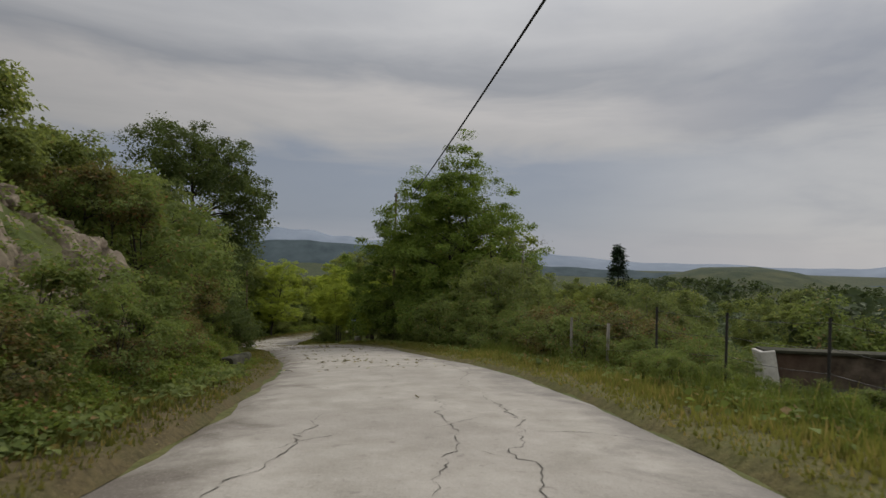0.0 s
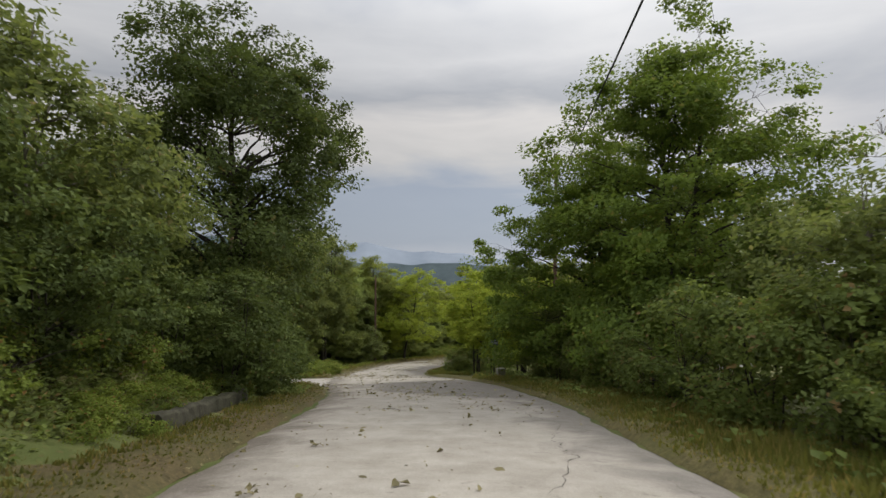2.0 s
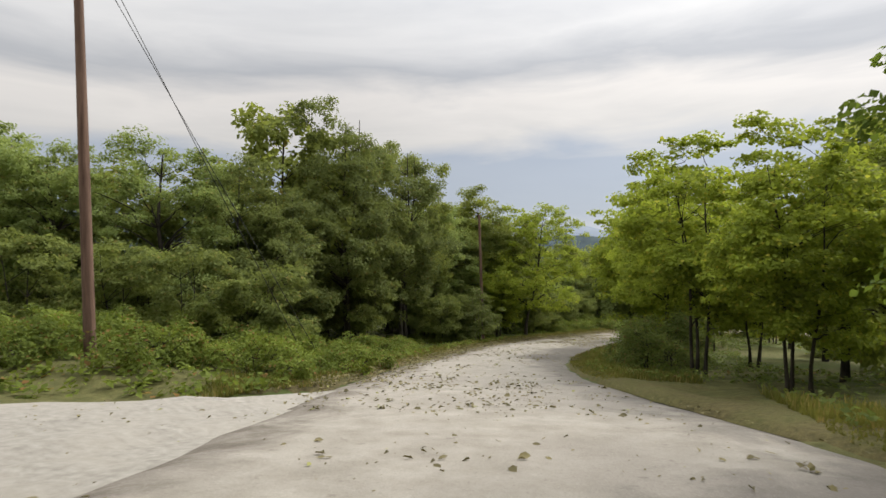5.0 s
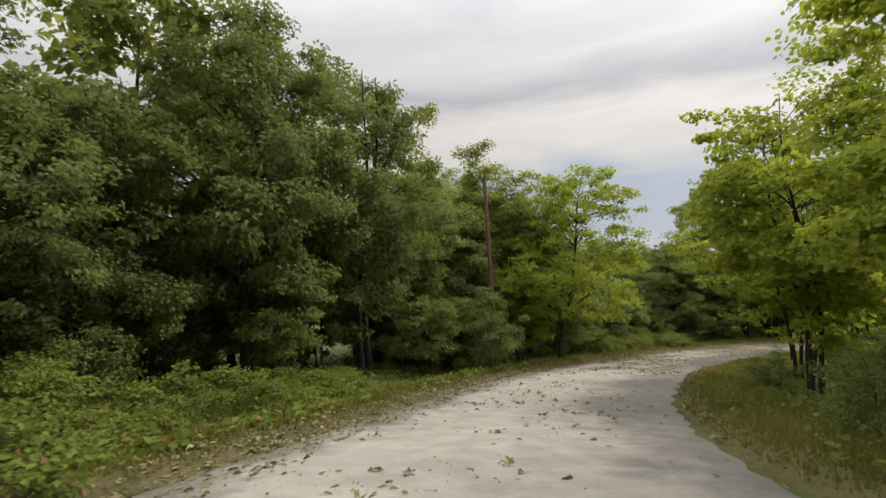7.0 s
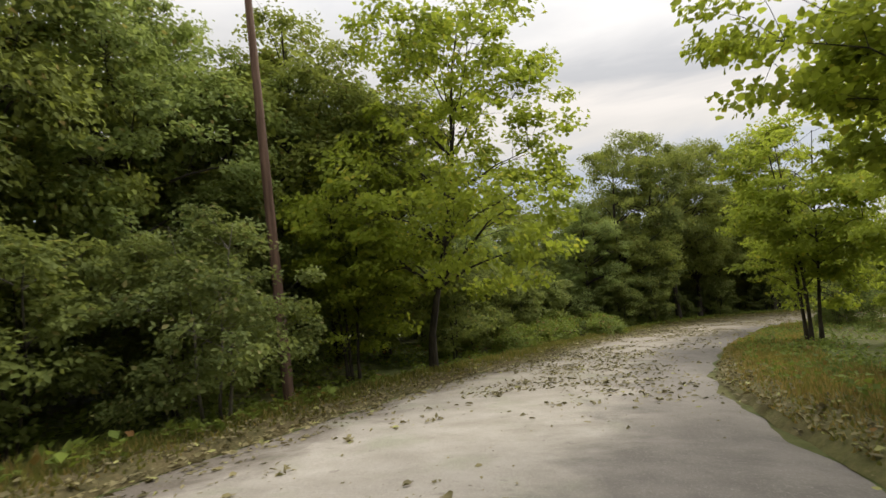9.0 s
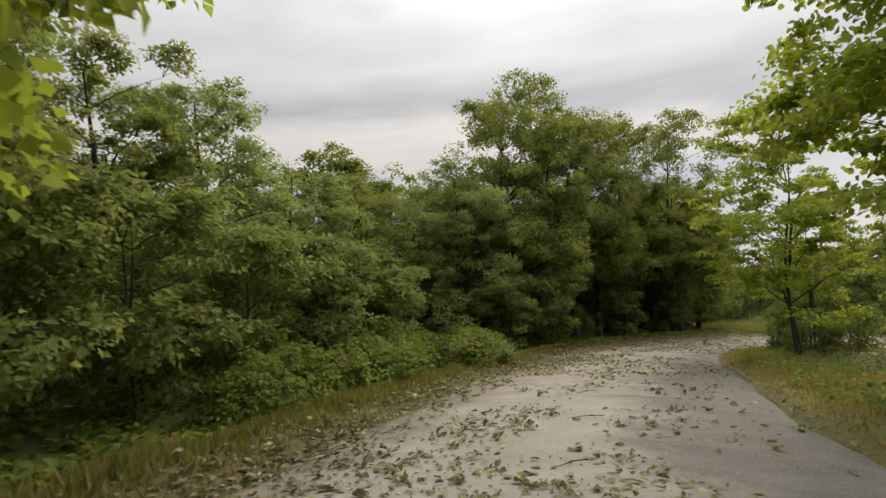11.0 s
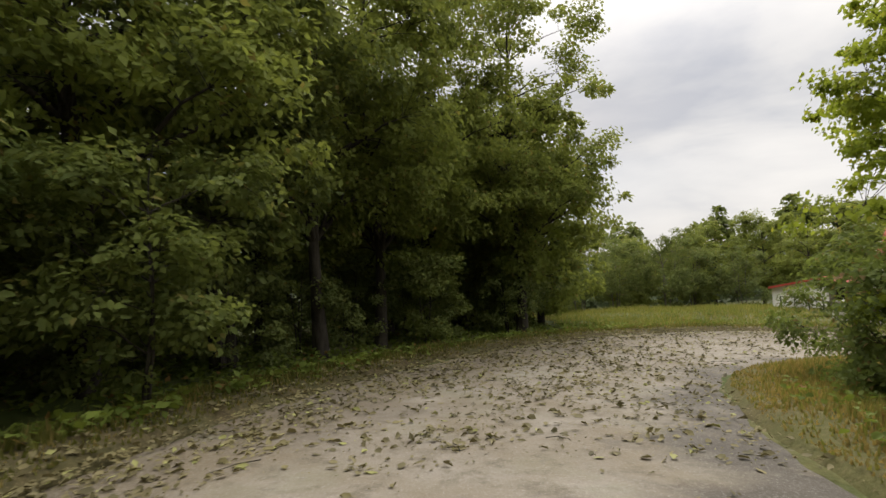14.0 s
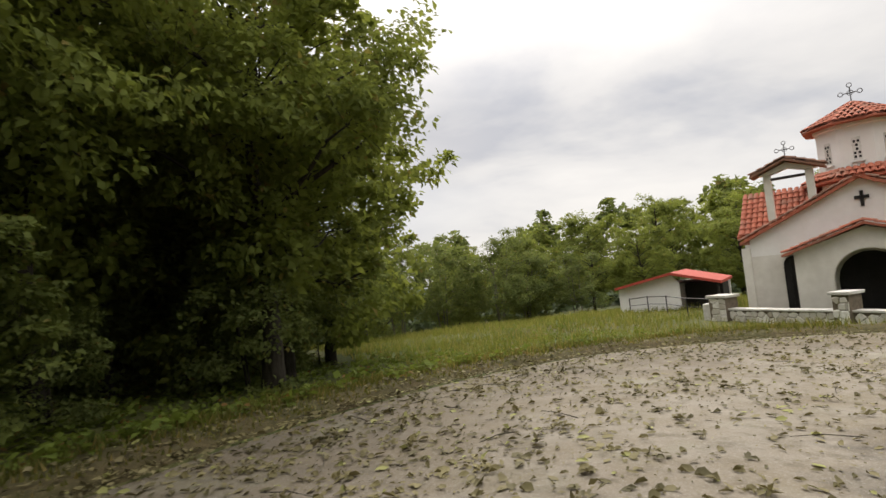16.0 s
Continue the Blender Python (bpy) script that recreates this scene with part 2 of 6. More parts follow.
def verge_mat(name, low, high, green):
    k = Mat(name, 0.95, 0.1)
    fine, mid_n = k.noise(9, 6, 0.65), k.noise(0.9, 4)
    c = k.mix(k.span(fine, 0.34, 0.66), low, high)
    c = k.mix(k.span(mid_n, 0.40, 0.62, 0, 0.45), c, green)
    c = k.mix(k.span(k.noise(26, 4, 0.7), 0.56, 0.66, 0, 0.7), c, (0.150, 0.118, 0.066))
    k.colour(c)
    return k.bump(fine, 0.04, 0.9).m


def road_mat():
    """Pale worn concrete: wheel tracks swept clean, dirt along the edges, patches and pits."""
    k = Mat("worn_pale_road", 0.88, 0.25)
    uv = k.n.new("ShaderNodeUVMap")
    uv.uv_map = "across"
    sp = k.n.new("ShaderNodeSeparateXYZ")
    k.l.new(uv.outputs[0], sp.inputs[0])
    big, mid_n, fine = k.noise(0.28, 5, 0.6), k.noise(1.6, 6, 0.62), k.noise(22, 4, 0.6)
    c = k.mix(k.span(mid_n, 0.34, 0.66), (0.224, 0.204, 0.172), (0.326, 0.301, 0.262))
    c = k.mix(k.span(big, 0.45, 0.64, 0, 0.55), c, (0.220, 0.199, 0.174))
    wide_l = k.calc("ADD", k.span(sp.outputs[1], 10.6, 11.6, 0.0, -0.25), k.span(sp.outputs[1], 4.6, 6.0, 0.0, -0.07))
    grime = k.noise(0.7, 6, 0.65, (1, 1, 1), True, 0.6)
    ragged = k.span(grime, 0.3, 0.7, -0.13, 0.13)
    edge_l = k.span(k.calc("ADD", k.calc("ADD", sp.outputs[0], wide_l), ragged), 0.02, 0.17, 1.0, 0.0)
    c = k.mix(k.calc("MULTIPLY", edge_l, 0.85), c, (0.084, 0.068, 0.053))
    # a green smear of shredded leaves
    mush = k.calc("MULTIPLY", k.span(sp.outputs[1], 5.5, 8.0), k.span(k.noise(0.85, 5, 0.6), 0.54, 0.68, 0.0, 0.55))
    c = k.mix(mush, c, (0.180, 0.195, 0.125))
    silt = k.calc("MULTIPLY", k.span(sp.outputs[1], 7.6, 10.5), k.span(k.noise(0.9, 6, 0.68), 0.34, 0.66, 0.28, 0.95))
    c = k.mix(silt, c, (0.151, 0.121, 0.079))
    mottle = k.calc("MULTIPLY", k.span(sp.outputs[1], 7.6, 10.5), k.span(k.noise(3.2, 5, 0.7), 0.50, 0.66, 0.0, 0.7))
    c = k.mix(mottle, c, (0.092, 0.075, 0.048))
    # bare damp grey asphalt on the right, where the pale dust is swept off; how far it reaches in changes along the road
    reach = k.n.new("ShaderNodeValToRGB")
    k.l.new(k.calc("MULTIPLY", sp.outputs[1], 1 / 14.0), reach.inputs[0])
    stops = ((10, 0.86), (23, 0.83), (31, 0.78), (35, 0.22), (40, 0.25), (44, 0.85), (56, 0.84), (67, 0.63), (78, 0.68), (90, 0.62), (100, 0.61), (105, 0.70), (113, 0.84), (122, 0.92))
    ramp_e = reach.color_ramp.elements
    ramp_e[0].color, ramp_e[1].color = (0.86, 0.86, 0.86, 1), (0.92, 0.92, 0.92, 1)
    for p, v in stops:
        ramp_e.new(p / 140).color = (v, v, v, 1)
    bare = k.span(k.calc("SUBTRACT", k.calc("ADD", sp.outputs[0], ragged), reach.outputs[0]), -0.05, 0.09)
    damp = k.mix(k.span(sp.outputs[1], 8.2, 9.8), k.mix(k.span(mid_n, 0.36, 0.64), (0.112, 0.101, 0.089), (0.168, 0.152, 0.134)), k.mix(k.span(mid_n, 0.36, 0.64), (0.047, 0.040, 0.033), (0.082, 0.071, 0.059)))
    c = k.mix(k.calc("MULTIPLY", bare, 0.9), c, damp)
    c = k.mix(k.span(fine, 0.60, 0.74, 0, 0.45), c, (0.106, 0.088, 0.075))
    c = k.mix(k.span(k.noise(5.0, 3), 0.66, 0.72, 0, 0.5), c, (0.132, 0.114, 0.097))
    c = k.mix(k.span(k.noise(70, 3, 0.7), 0.52, 0.70, 0, 0.5), c, (0.132, 0.116, 0.099))
    c = k.mix(k.span(k.noise(48, 3, 0.7), 0.54, 0.70, 0, 0.45), c, (0.378, 0.356, 0.317))
    k.colour(c)
    return k.bump(k.calc("ADD", fine, k.calc("MULTIPLY", mid_n, 2.0)), 0.012, 0.7).m


def plain(name, a, b, rough=0.8, scale=6.0, metal=0.0, spec=0.3, relief=0.004, stretch=None, big_tone=None):
    k = Mat(name, rough, spec, metal)
    n = k.noise(scale, 6, 0.62, stretch)
    c = k.mix(k.span(n, 0.32, 0.68), a, b)
    if big_tone:
        c = k.mix(k.span(k.noise(scale * 0.13, 4), 0.45, 0.66, 0, 0.6), c, big_tone)
    k.colour(c)
    return k.bump(n, relief, 0.7).m


M_GROUND, M_ROAD = ground_mat(), road_mat()
M_VERGE = verge_mat("verge_soil_and_dry_grass", (0.066, 0.058, 0.025), (0.132, 0.113, 0.049), (0.075, 0.086, 0.025))
# darker copy for the left: green weeds, with that side's shade in the colour
M_SHADEVERGE = verge_mat("shaded_verge_soil_and_green_weeds", (0.053, 0.042, 0.022), (0.102, 0.081, 0.040), (0.049, 0.058, 0.019))
M_GRAVEL = plain("pale_gravel", (0.202, 0.188, 0.165), (0.308, 0.289, 0.257), 0.95, 7.0, relief=0.02, big_tone=(0.290, 0.268, 0.233))
M_CRACK = plain("crack_dirt", (0.05, 0.045, 0.038), (0.10, 0.09, 0.075), 0.95, 20)
M_ROCK = plain("grey_brown_rock", (0.084, 0.067, 0.048), (0.258, 0.214, 0.163), 0.95, 4.6, relief=0.10, spec=0.1, big_tone=(0.072, 0.067, 0.031))
M_MOSSY = plain("mossy_concrete", (0.025, 0.025, 0.017), (0.076, 0.071, 0.052), 0.95, 4.0, relief=0.05, spec=0.1, big_tone=(0.020, 0.022, 0.011))
M_CISTERN = plain("rusty_brown_old_masonry", (0.040, 0.032, 0.024), (0.135, 0.105, 0.080), 0.95, 3.2, relief=0.05, spec=0.1, big_tone=(0.085, 0.050, 0.034))
M_CONCRETE = plain("stained_concrete", (0.16, 0.15, 0.13), (0.34, 0.32, 0.28), 0.9, 4.0, relief=0.02, big_tone=(0.13, 0.12, 0.09))
M_WHITE = plain("white_limewash", (0.739, 0.722, 0.695), (0.792, 0.779, 0.757), 0.85, 3.0, relief=0.004, big_tone=(0.686, 0.664, 0.634))
M_PLINTH = plain("cream_plaster", (0.616, 0.585, 0.528), (0.722, 0.691, 0.634), 0.88, 2.4, relief=0.006, big_tone=(0.528, 0.488, 0.431))
M_WALLSTONE = plain("pale_whitewashed_stone", (0.510, 0.493, 0.458), (0.704, 0.686, 0.651), 0.88, 5.0, relief=0.03, big_tone=(0.370, 0.334, 0.282))


def stone_mat():
    k = Mat("mixed_field_stone", 0.9, 0.2)
    n = k.noise(9, 5)
    c = k.mix(k.object_random(), (0.38, 0.34, 0.28), (0.80, 0.775, 0.73))
    k.colour(k.mix(k.span(n, 0.40, 0.72, 0, 0.5), c, (0.42, 0.38, 0.31)))
    return k.bump(n, 0.015, 0.7).m


M_FIELDSTONE = stone_mat()
M_MORTAR = plain("mortar", (0.105, 0.082, 0.058), (0.19, 0.155, 0.115), 0.95, 8.0, relief=0.01)
# near-black that stands for unlit interiors; the gable cross shares it
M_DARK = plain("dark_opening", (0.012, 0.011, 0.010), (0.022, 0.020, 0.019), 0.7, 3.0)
M_IRON = plain("dark_painted_iron", (0.022, 0.021, 0.020), (0.050, 0.046, 0.042), 0.6, 14, 0.3)
M_CABLE = plain("black_cable", (0.010, 0.010, 0.010), (0.018, 0.018, 0.018), 0.6, 20)
M_POLE = plain("reddish_brown_timber_pole", (0.075, 0.042, 0.030), (0.170, 0.105, 0.075), 0.85, 5.0, relief=0.01, stretch=(3, 3, 0.2))
M_PALECONC = plain("weathered_pale_concrete", (0.36, 0.34, 0.30), (0.58, 0.555, 0.51), 0.9, 5.0, relief=0.03, big_tone=(0.20, 0.185, 0.15))
M_GREYWOOD = plain("grey_weathered_wood", (0.17, 0.155, 0.135), (0.36, 0.33, 0.29), 0.9, 6.0, relief=0.01, stretch=(3, 3, 0.3))
M_SIGN = plain("dark_blue_grey_sign_paint", (0.045, 0.055, 0.075), (0.075, 0.085, 0.105), 0.55, 9.0)
M_SIGNBAR = plain("pale_sign_lettering", (0.30, 0.33, 0.38), (0.40, 0.43, 0.47), 0.6, 9.0)
M_REDSHEET = plain("red_roof_sheet", (0.299, 0.044, 0.030), (0.405, 0.069, 0.046), 0.75, 3.0, relief=0.003)
M_INSULATOR = plain("grey_insulator", (0.20, 0.20, 0.20), (0.34, 0.34, 0.33), 0.4, 9.0)


def tile_mat():
    k = Mat("terracotta_tile", 0.85, 0.25)
    n = k.noise(7, 5)
    c = k.mix(k.span(n, 0.3, 0.7), (0.30, 0.085, 0.050), (0.46, 0.150, 0.088))
    c = k.mix(k.span(k.object_random(), 0.0, 1.0, 0.0, 0.55), c, (0.30, 0.10, 0.065))
    c = k.mix(k.span(k.noise(1.4, 4), 0.52, 0.68, 0, 0.7), c, (0.20, 0.12, 0.085))
    k.colour(c)
    return k.bump(n, 0.006, 0.6).m


M_TILE = tile_mat()
M_OLDTILE = plain("weathered_brown_tile", (0.15, 0.075, 0.050), (0.30, 0.15, 0.10), 0.9, 8.0, relief=0.01, big_tone=(0.12, 0.085, 0.06))


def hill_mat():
    """Far slopes: dark woods, with the blue of distance haze mixed into the colour."""
    k = Mat("haze_tinted_slope", 1.0, 0.05)
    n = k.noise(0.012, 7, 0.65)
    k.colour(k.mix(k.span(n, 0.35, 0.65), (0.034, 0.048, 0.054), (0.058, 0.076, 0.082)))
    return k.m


# the haze of distance is put into the base colour as blue
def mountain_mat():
    k = Mat("haze_tinted_mountain", 1.0, 0.05)
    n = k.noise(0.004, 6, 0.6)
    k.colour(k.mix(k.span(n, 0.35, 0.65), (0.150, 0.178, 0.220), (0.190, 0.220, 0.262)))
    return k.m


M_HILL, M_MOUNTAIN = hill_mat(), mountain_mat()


# ---------------------------------------------------------------- mesh helpers
def raw_mesh(name, verts, tris, mat, smooth=False):
    """A mesh from arrays of vertices and triangles or quads."""
    verts, tris = np.asarray(verts, dtype=np.float32), np.asarray(tris, dtype=np.int32)
    me = bpy.data.meshes.new(name)
    k = tris.shape[1]
    me.vertices.add(len(verts))
    me.vertices.foreach_set("co", verts.ravel())
    me.loops.add(tris.size)
    me.loops.foreach_set("vertex_index", tris.ravel())
    me.polygons.add(len(tris))
    me.polygons.foreach_set("loop_start", np.arange(0, tris.size, k, dtype=np.int32))
    me.polygons.foreach_set("loop_total", np.full(len(tris), k, dtype=np.int32))
    if smooth:
        me.polygons.foreach_set("use_smooth", np.ones(len(tris), dtype=bool))
    me.update(calc_edges=True)
    me.materials.append(mat)
    return me


def child(name, me, parent, label="", m=None):
    ob = new(name, me)
    ob.parent = parent
    if m is not None:
        ob.matrix_basis = m
    return tagged(ob, label)


def part(name, bm, mat, parent=None, label="", smooth=False, m=None):
    """A bmesh as one mesh object under a thing or under a part."""
    me = bpy.data.meshes.new(name)
    bm.to_mesh(me)
    bm.free()
    me.materials.append(mat)
    if smooth:
        me.polygons.foreach_set("use_smooth", [True] * len(me.polygons))
    return child(name, me, parent, label, m)


def thing(name, m, label, category, group=""):
    ob = new(name)
    ob.empty_display_size = 0.2
    ob.matrix_basis = m
    return tagged(ob, label, category, group)


def box(bm, lo, hi, bevel=0.0, m=None):
    """A box from corner to corner, its edges rounded by bevel."""
    got = bmesh.ops.create_cube(bm, size=1.0)["verts"]
    size, mid_p = Vector(hi) - Vector(lo), (Vector(hi) + Vector(lo)) / 2
    bmesh.ops.transform(bm, verts=got, matrix=Matrix.Translation(mid_p) @ Matrix.Diagonal((*size, 1)))
    if bevel:
        edges = list({e for v in got for e in v.link_edges})
        got = list({v for f in bmesh.ops.bevel(bm, geom=edges, offset=bevel, segments=2, affect="EDGES", profile=0.6)["faces"] for v in f.verts} | {v for v in got if v.is_valid})
    if m is not None:
        bmesh.ops.transform(bm, verts=[v for v in got if v.is_valid], matrix=m)
    return bm


def bmbox(lo, hi, bevel=0.0, m=None):
    return box(bmesh.new(), lo, hi, bevel, m)


def tube_arrays(points, radii, sides=6):
    """Rings round a line of points, as vertex and quad arrays."""
    pts, radii = np.asarray(points, float), np.asarray(radii, float)
    way = np.gradient(pts, axis=0)
    way /= np.linalg.norm(way, axis=1)[:, None] + 1e-9
    side = np.cross(way, (0.31, 0.17, 0.93) if abs(way[0][2]) < 0.9 else (1.0, 0.13, 0.0))
    side /= np.linalg.norm(side, axis=1)[:, None] + 1e-9
    up = np.cross(side, way)
    a = np.arange(sides) * 2 * np.pi / sides
    v = pts[:, None] + radii[:, None, None] * (np.cos(a)[None, :, None] * side[:, None] + np.sin(a)[None, :, None] * up[:, None])
    i, j = np.meshgrid(np.arange(len(pts) - 1), np.arange(sides), indexing="ij")
    q = np.stack([i * sides + j, i * sides + (j + 1) % sides, (i + 1) * sides + (j + 1) % sides, (i + 1) * sides + j], -1).reshape(-1, 4)
    return v.reshape(-1, 3), q


def join_arrays(items):
    vs, fs, at = [], [], 0
    for v, f in items:
        vs.append(v)
        fs.append(f + at)
        at += len(v)
    return np.concatenate(vs), np.concatenate(fs)


def tube(name, points, radii, mat, parent=None, sides=8, label=""):
    v, q = tube_arrays(points, radii, sides)
    return child(name, raw_mesh(name, v, q, mat, True), parent, label)


# ---------------------------------------------------------------- lie of the land
WAY = [(-1.2, -30, 3.9), (-0.5, -10, 1.3), (0, 0, 0), (0.45, 4, -0.52), (0.52, 8, -1.05), (0.27, 12.05, -1.6), (-0.29, 16.3, -2.25), (-0.99, 20.2, -2.9),
       (-1.84, 23.9, -3.5), (-3.61, 30.9, -4.6), (-6.2, 39.5, -6.05), (-8.76, 48.2, -7.6), (-10.66, 55.7, -8.93), (-12.0, 63.7, -10.2),
       (-12.56, 71.8, -11.33), (-12.3, 80.5, -12.38), (-10.43, 89.3, -13.31), (-8.14, 96.2, -14.05), (-5.39, 102.4, -14.74), (-2.44, 107.8, -15.36),
       (1.16, 112.1, -15.9), (5.0, 114.8, -16.25), (9.5, 116.3, -16.62), (13.5, 116.0, -16.98), (16.5, 114.0, -17.25), (18.3, 110.0, -17.5), (19.5, 104, -17.7), (20, 92, -17.9)]


def _dense():
    p = np.array(WAY, float)
    s = np.r_[0, np.cumsum(np.hypot(*np.diff(p[:, :2], axis=0).T))]
    u = np.arange(0, s[-1], 0.5)
    q = np.stack([np.interp(u, s, p[:, k]) for k in range(3)], 1)
    ker = np.ones(9) / 9
    for _ in range(2):
        q = np.stack([np.convolve(np.pad(q[:, k], 4, mode="reflect", reflect_type="odd"), ker, "valid") for k in range(3)], 1)
    return q, u - np.interp(0.0, p[:, 1], s)


LINE, LINE_S = _dense()
LINE_N = np.gradient(LINE[:, :2], axis=0)
LINE_N /= np.linalg.norm(LINE_N, axis=1)[:, None]
LINE_N = np.stack([LINE_N[:, 1], -LINE_N[:, 0]], 1)      # to the right of the road
LEFT_EDGE = ((-40, 0, 10, 20, 30, 36, 40, 50, 60, 66, 74, 80, 88, 95, 102, 110, 116, 122, 128, 136, 150), (-2.8, -2.7, -2.8, -2.8, -2.75, -2.85, -3.4, -4.1, -4.6, -4.6, -4.9, -4.4, -3.2, -3.3, -3.5, -4.6, -5.1, -5.4, -5.6, -5.0, -4.5))
RIGHT_EDGE = ((-40, 0, 10, 18, 25, 30, 38, 44, 50, 55, 60, 70, 80, 88, 98, 106, 112, 118, 126, 135, 150), (2.9, 2.9, 2.95, 2.95, 3.4, 3.95, 4.3, 4.0, 3.2, 2.5, 2.15, 2.05, 2.4, 2.6, 2.9, 2.4, 2.0, 1.6, 2.6, 3.5, 4.0))


def edges(s):
    return np.interp(s, *LEFT_EDGE), np.interp(s, *RIGHT_EDGE)


def along(s, d):
    """Places beside the road: s metres along it, d metres to its right."""
    s, d = np.asarray(s, float), np.asarray(d, float)
    x = np.interp(s, LINE_S, LINE[:, 0]) + d * np.interp(s, LINE_S, LINE_N[:, 0])
    y = np.interp(s, LINE_S, LINE[:, 1]) + d * np.interp(s, LINE_S, LINE_N[:, 1])
    return x, y, np.interp(s, LINE_S, LINE[:, 2])


def nearest(x, y):
    x, y = np.ravel(x), np.ravel(y)
    s, d, z = np.empty(len(x)), np.empty(len(x)), np.empty(len(x))
    for a in range(0, len(x), 4000):
        b = slice(a, a + 4000)
        dx, dy = x[b, None] - LINE[None, :, 0], y[b, None] - LINE[None, :, 1]
        i = np.argmin(dx * dx + dy * dy, axis=1)
        r = np.arange(len(i))
        s[b], z[b] = LINE_S[i], LINE[i, 2]
        side = dx[r, i] * LINE_N[i, 0] + dy[r, i] * LINE_N[i, 1]
        d[b] = np.where(side < 0, -1, 1) * np.hypot(dx[r, i], dy[r, i])
    return s, d, z


def ease(v, a, b):
    t = np.clip((v - a) / (b - a), 0, 1)
    return t * t * (3 - 2 * t)


def waves(x, y):
    return (np.sin(x * 0.83 + 1.3 * np.sin(y * 0.41)) + np.sin(y * 0.97 + 1.7 * np.sin(x * 0.53)) + 0.6 * np.sin(x * 2.3 + y * 1.9)) / 2.6


def region(x, y):
    z = np.interp(y, (-3000, -300, 0, 30, 60, 90, 115, 140, 200, 400, 1000, 4500), (150, 38, 0, -4.4, -9, -13.2, -17.2, -18.8, -23, -36, -70, -120))
    near = 1 - ease(y, 60, 110)
    z = z - near * 0.13 * np.clip(x - 6, 0, 120) - 0.02 * np.clip(x - 40, 0, 900)
    z = z + 0.07 * np.clip(-x - 26, 0, 250)
    z = z + 33 * np.exp(-(((x - 262) / 95) ** 2 + ((y - 372) / 80) ** 2))          # the bare-topped hill
    return z + 1.5 * np.sin(x * 0.021 + 2) * np.sin(y * 0.017) * ease(np.hypot(x, y - 60), 90, 300)


TRACK_LO = ((-60, -30, -20, -14, -11.5, -9.0, -7.0), (20, 30.0, 34.6, 37.4, 38.6, 39.2, 37.0))
TRACK_HI = ((-60, -30, -22, -17.2, -13.6, -12.6, -10), (27, 37.0, 40.6, 43.4, 46.4, 50.4, 53.0))


def in_side_road(x, y):
    """How far inside the gravel track that leaves to the left (negative: outside)."""
    return np.minimum(np.minimum(y - np.interp(x, *TRACK_LO), np.interp(x, *TRACK_HI) - y), -4.0 - x)


def height(x, y):
    """The ground's height."""
    shape = np.shape(x)
    x, y = np.ravel(np.asarray(x, float)), np.ravel(np.asarray(y, float))
    s, d, z = nearest(x, y)
    le, re = edges(s)
    out = np.maximum(le - d, d - re)                       # metres beyond the edge
    left = d < 0
    # the cut bank on the left of the first stretch
    bank = np.interp(s, (-30, 0, 12, 20, 27, 33, 37), (4.2, 4.0, 3.6, 3.0, 1.8, 0.7, 0.0))
    up = np.where(left, bank * ease(out, 1.3, 4.6) * (1 + 0.16 * waves(x * 1.4, y * 1.4)), 0)
    up += np.where(left & (s > 37), -0.25 * ease(out, 0.8, 2.2) + 0.35 * ease(out, 2.5, 6), 0)
    up -= np.where(left & (s > 114), 0.09 * np.clip(out - 0.5, 0, 7) * ease(s, 114, 124), 0)
    up += np.where(left, 0.5 * ease(out, 1.0, 3.0) * ease(s, 48, 50) * (1 - ease(s, 52, 58)), 0)
    fall = np.interp(s, (-30, 0, 15, 30, 45), (1.6, 1.5, 1.2, 0.6, 0.0))
    up -= np.where(~left, fall * ease(out, 1.8, 8), 0)
    rough = 0.06 * waves(x, y) * ease(out, 0.7, 2.0) + 0.16 * waves(x * 0.37, y * 0.37) * ease(out, 3, 9)
    track = ease(in_side_road(x, y), -0.8, 0.6)
    h = z + (up + rough) * (1 - track)
    h = h - 0.14 * ease(in_side_road(x, y), 0.0, 0.9)
    h = np.where(out < 1.2, h - 0.10 * (1 - ease(out, 0.1, 1.2)), h)
    far = ease(np.abs(d), 16, 45)
    return ((1 - far) * h + far * (region(x, y) + up * 0.6)).reshape(shape)


def spot(x, y, sink=0.05):
    return float(height(np.array([x]), np.array([y]))[0]) - sink


def spread(lo, hi, step, reach, ratio=1.22):
    mid_v = list(np.arange(lo, hi + 1e-6, step))
    w, a, b = step, lo, hi
    while b < reach:
        w *= ratio
        a, b = a - w, b + w
        mid_v = [a] + mid_v + [b]
    return np.array(mid_v)


def sheet_mesh(name, xs, ys, fn, mat):
    gx, gy = np.meshgrid(xs, ys, indexing="ij")
    v = np.stack([gx, gy, fn(gx, gy)], -1).reshape(-1, 3)
    i, j = np.meshgrid(np.arange(len(xs) - 1), np.arange(len(ys) - 1), indexing="ij")
    a = i * len(ys) + j
    return raw_mesh(name, v, np.stack([a, a + len(ys), a + len(ys) + 1, a + 1], -1).reshape(-1, 4), mat, True)


ground = new("ground", sheet_mesh("ground", spread(-44, 44, 0.8, 4600), spread(-14, 150, 0.8, 4600), height, M_GROUND))
tagged(ground, "sloping ground with dry grass and leaf litter", "ground", kind="structure")


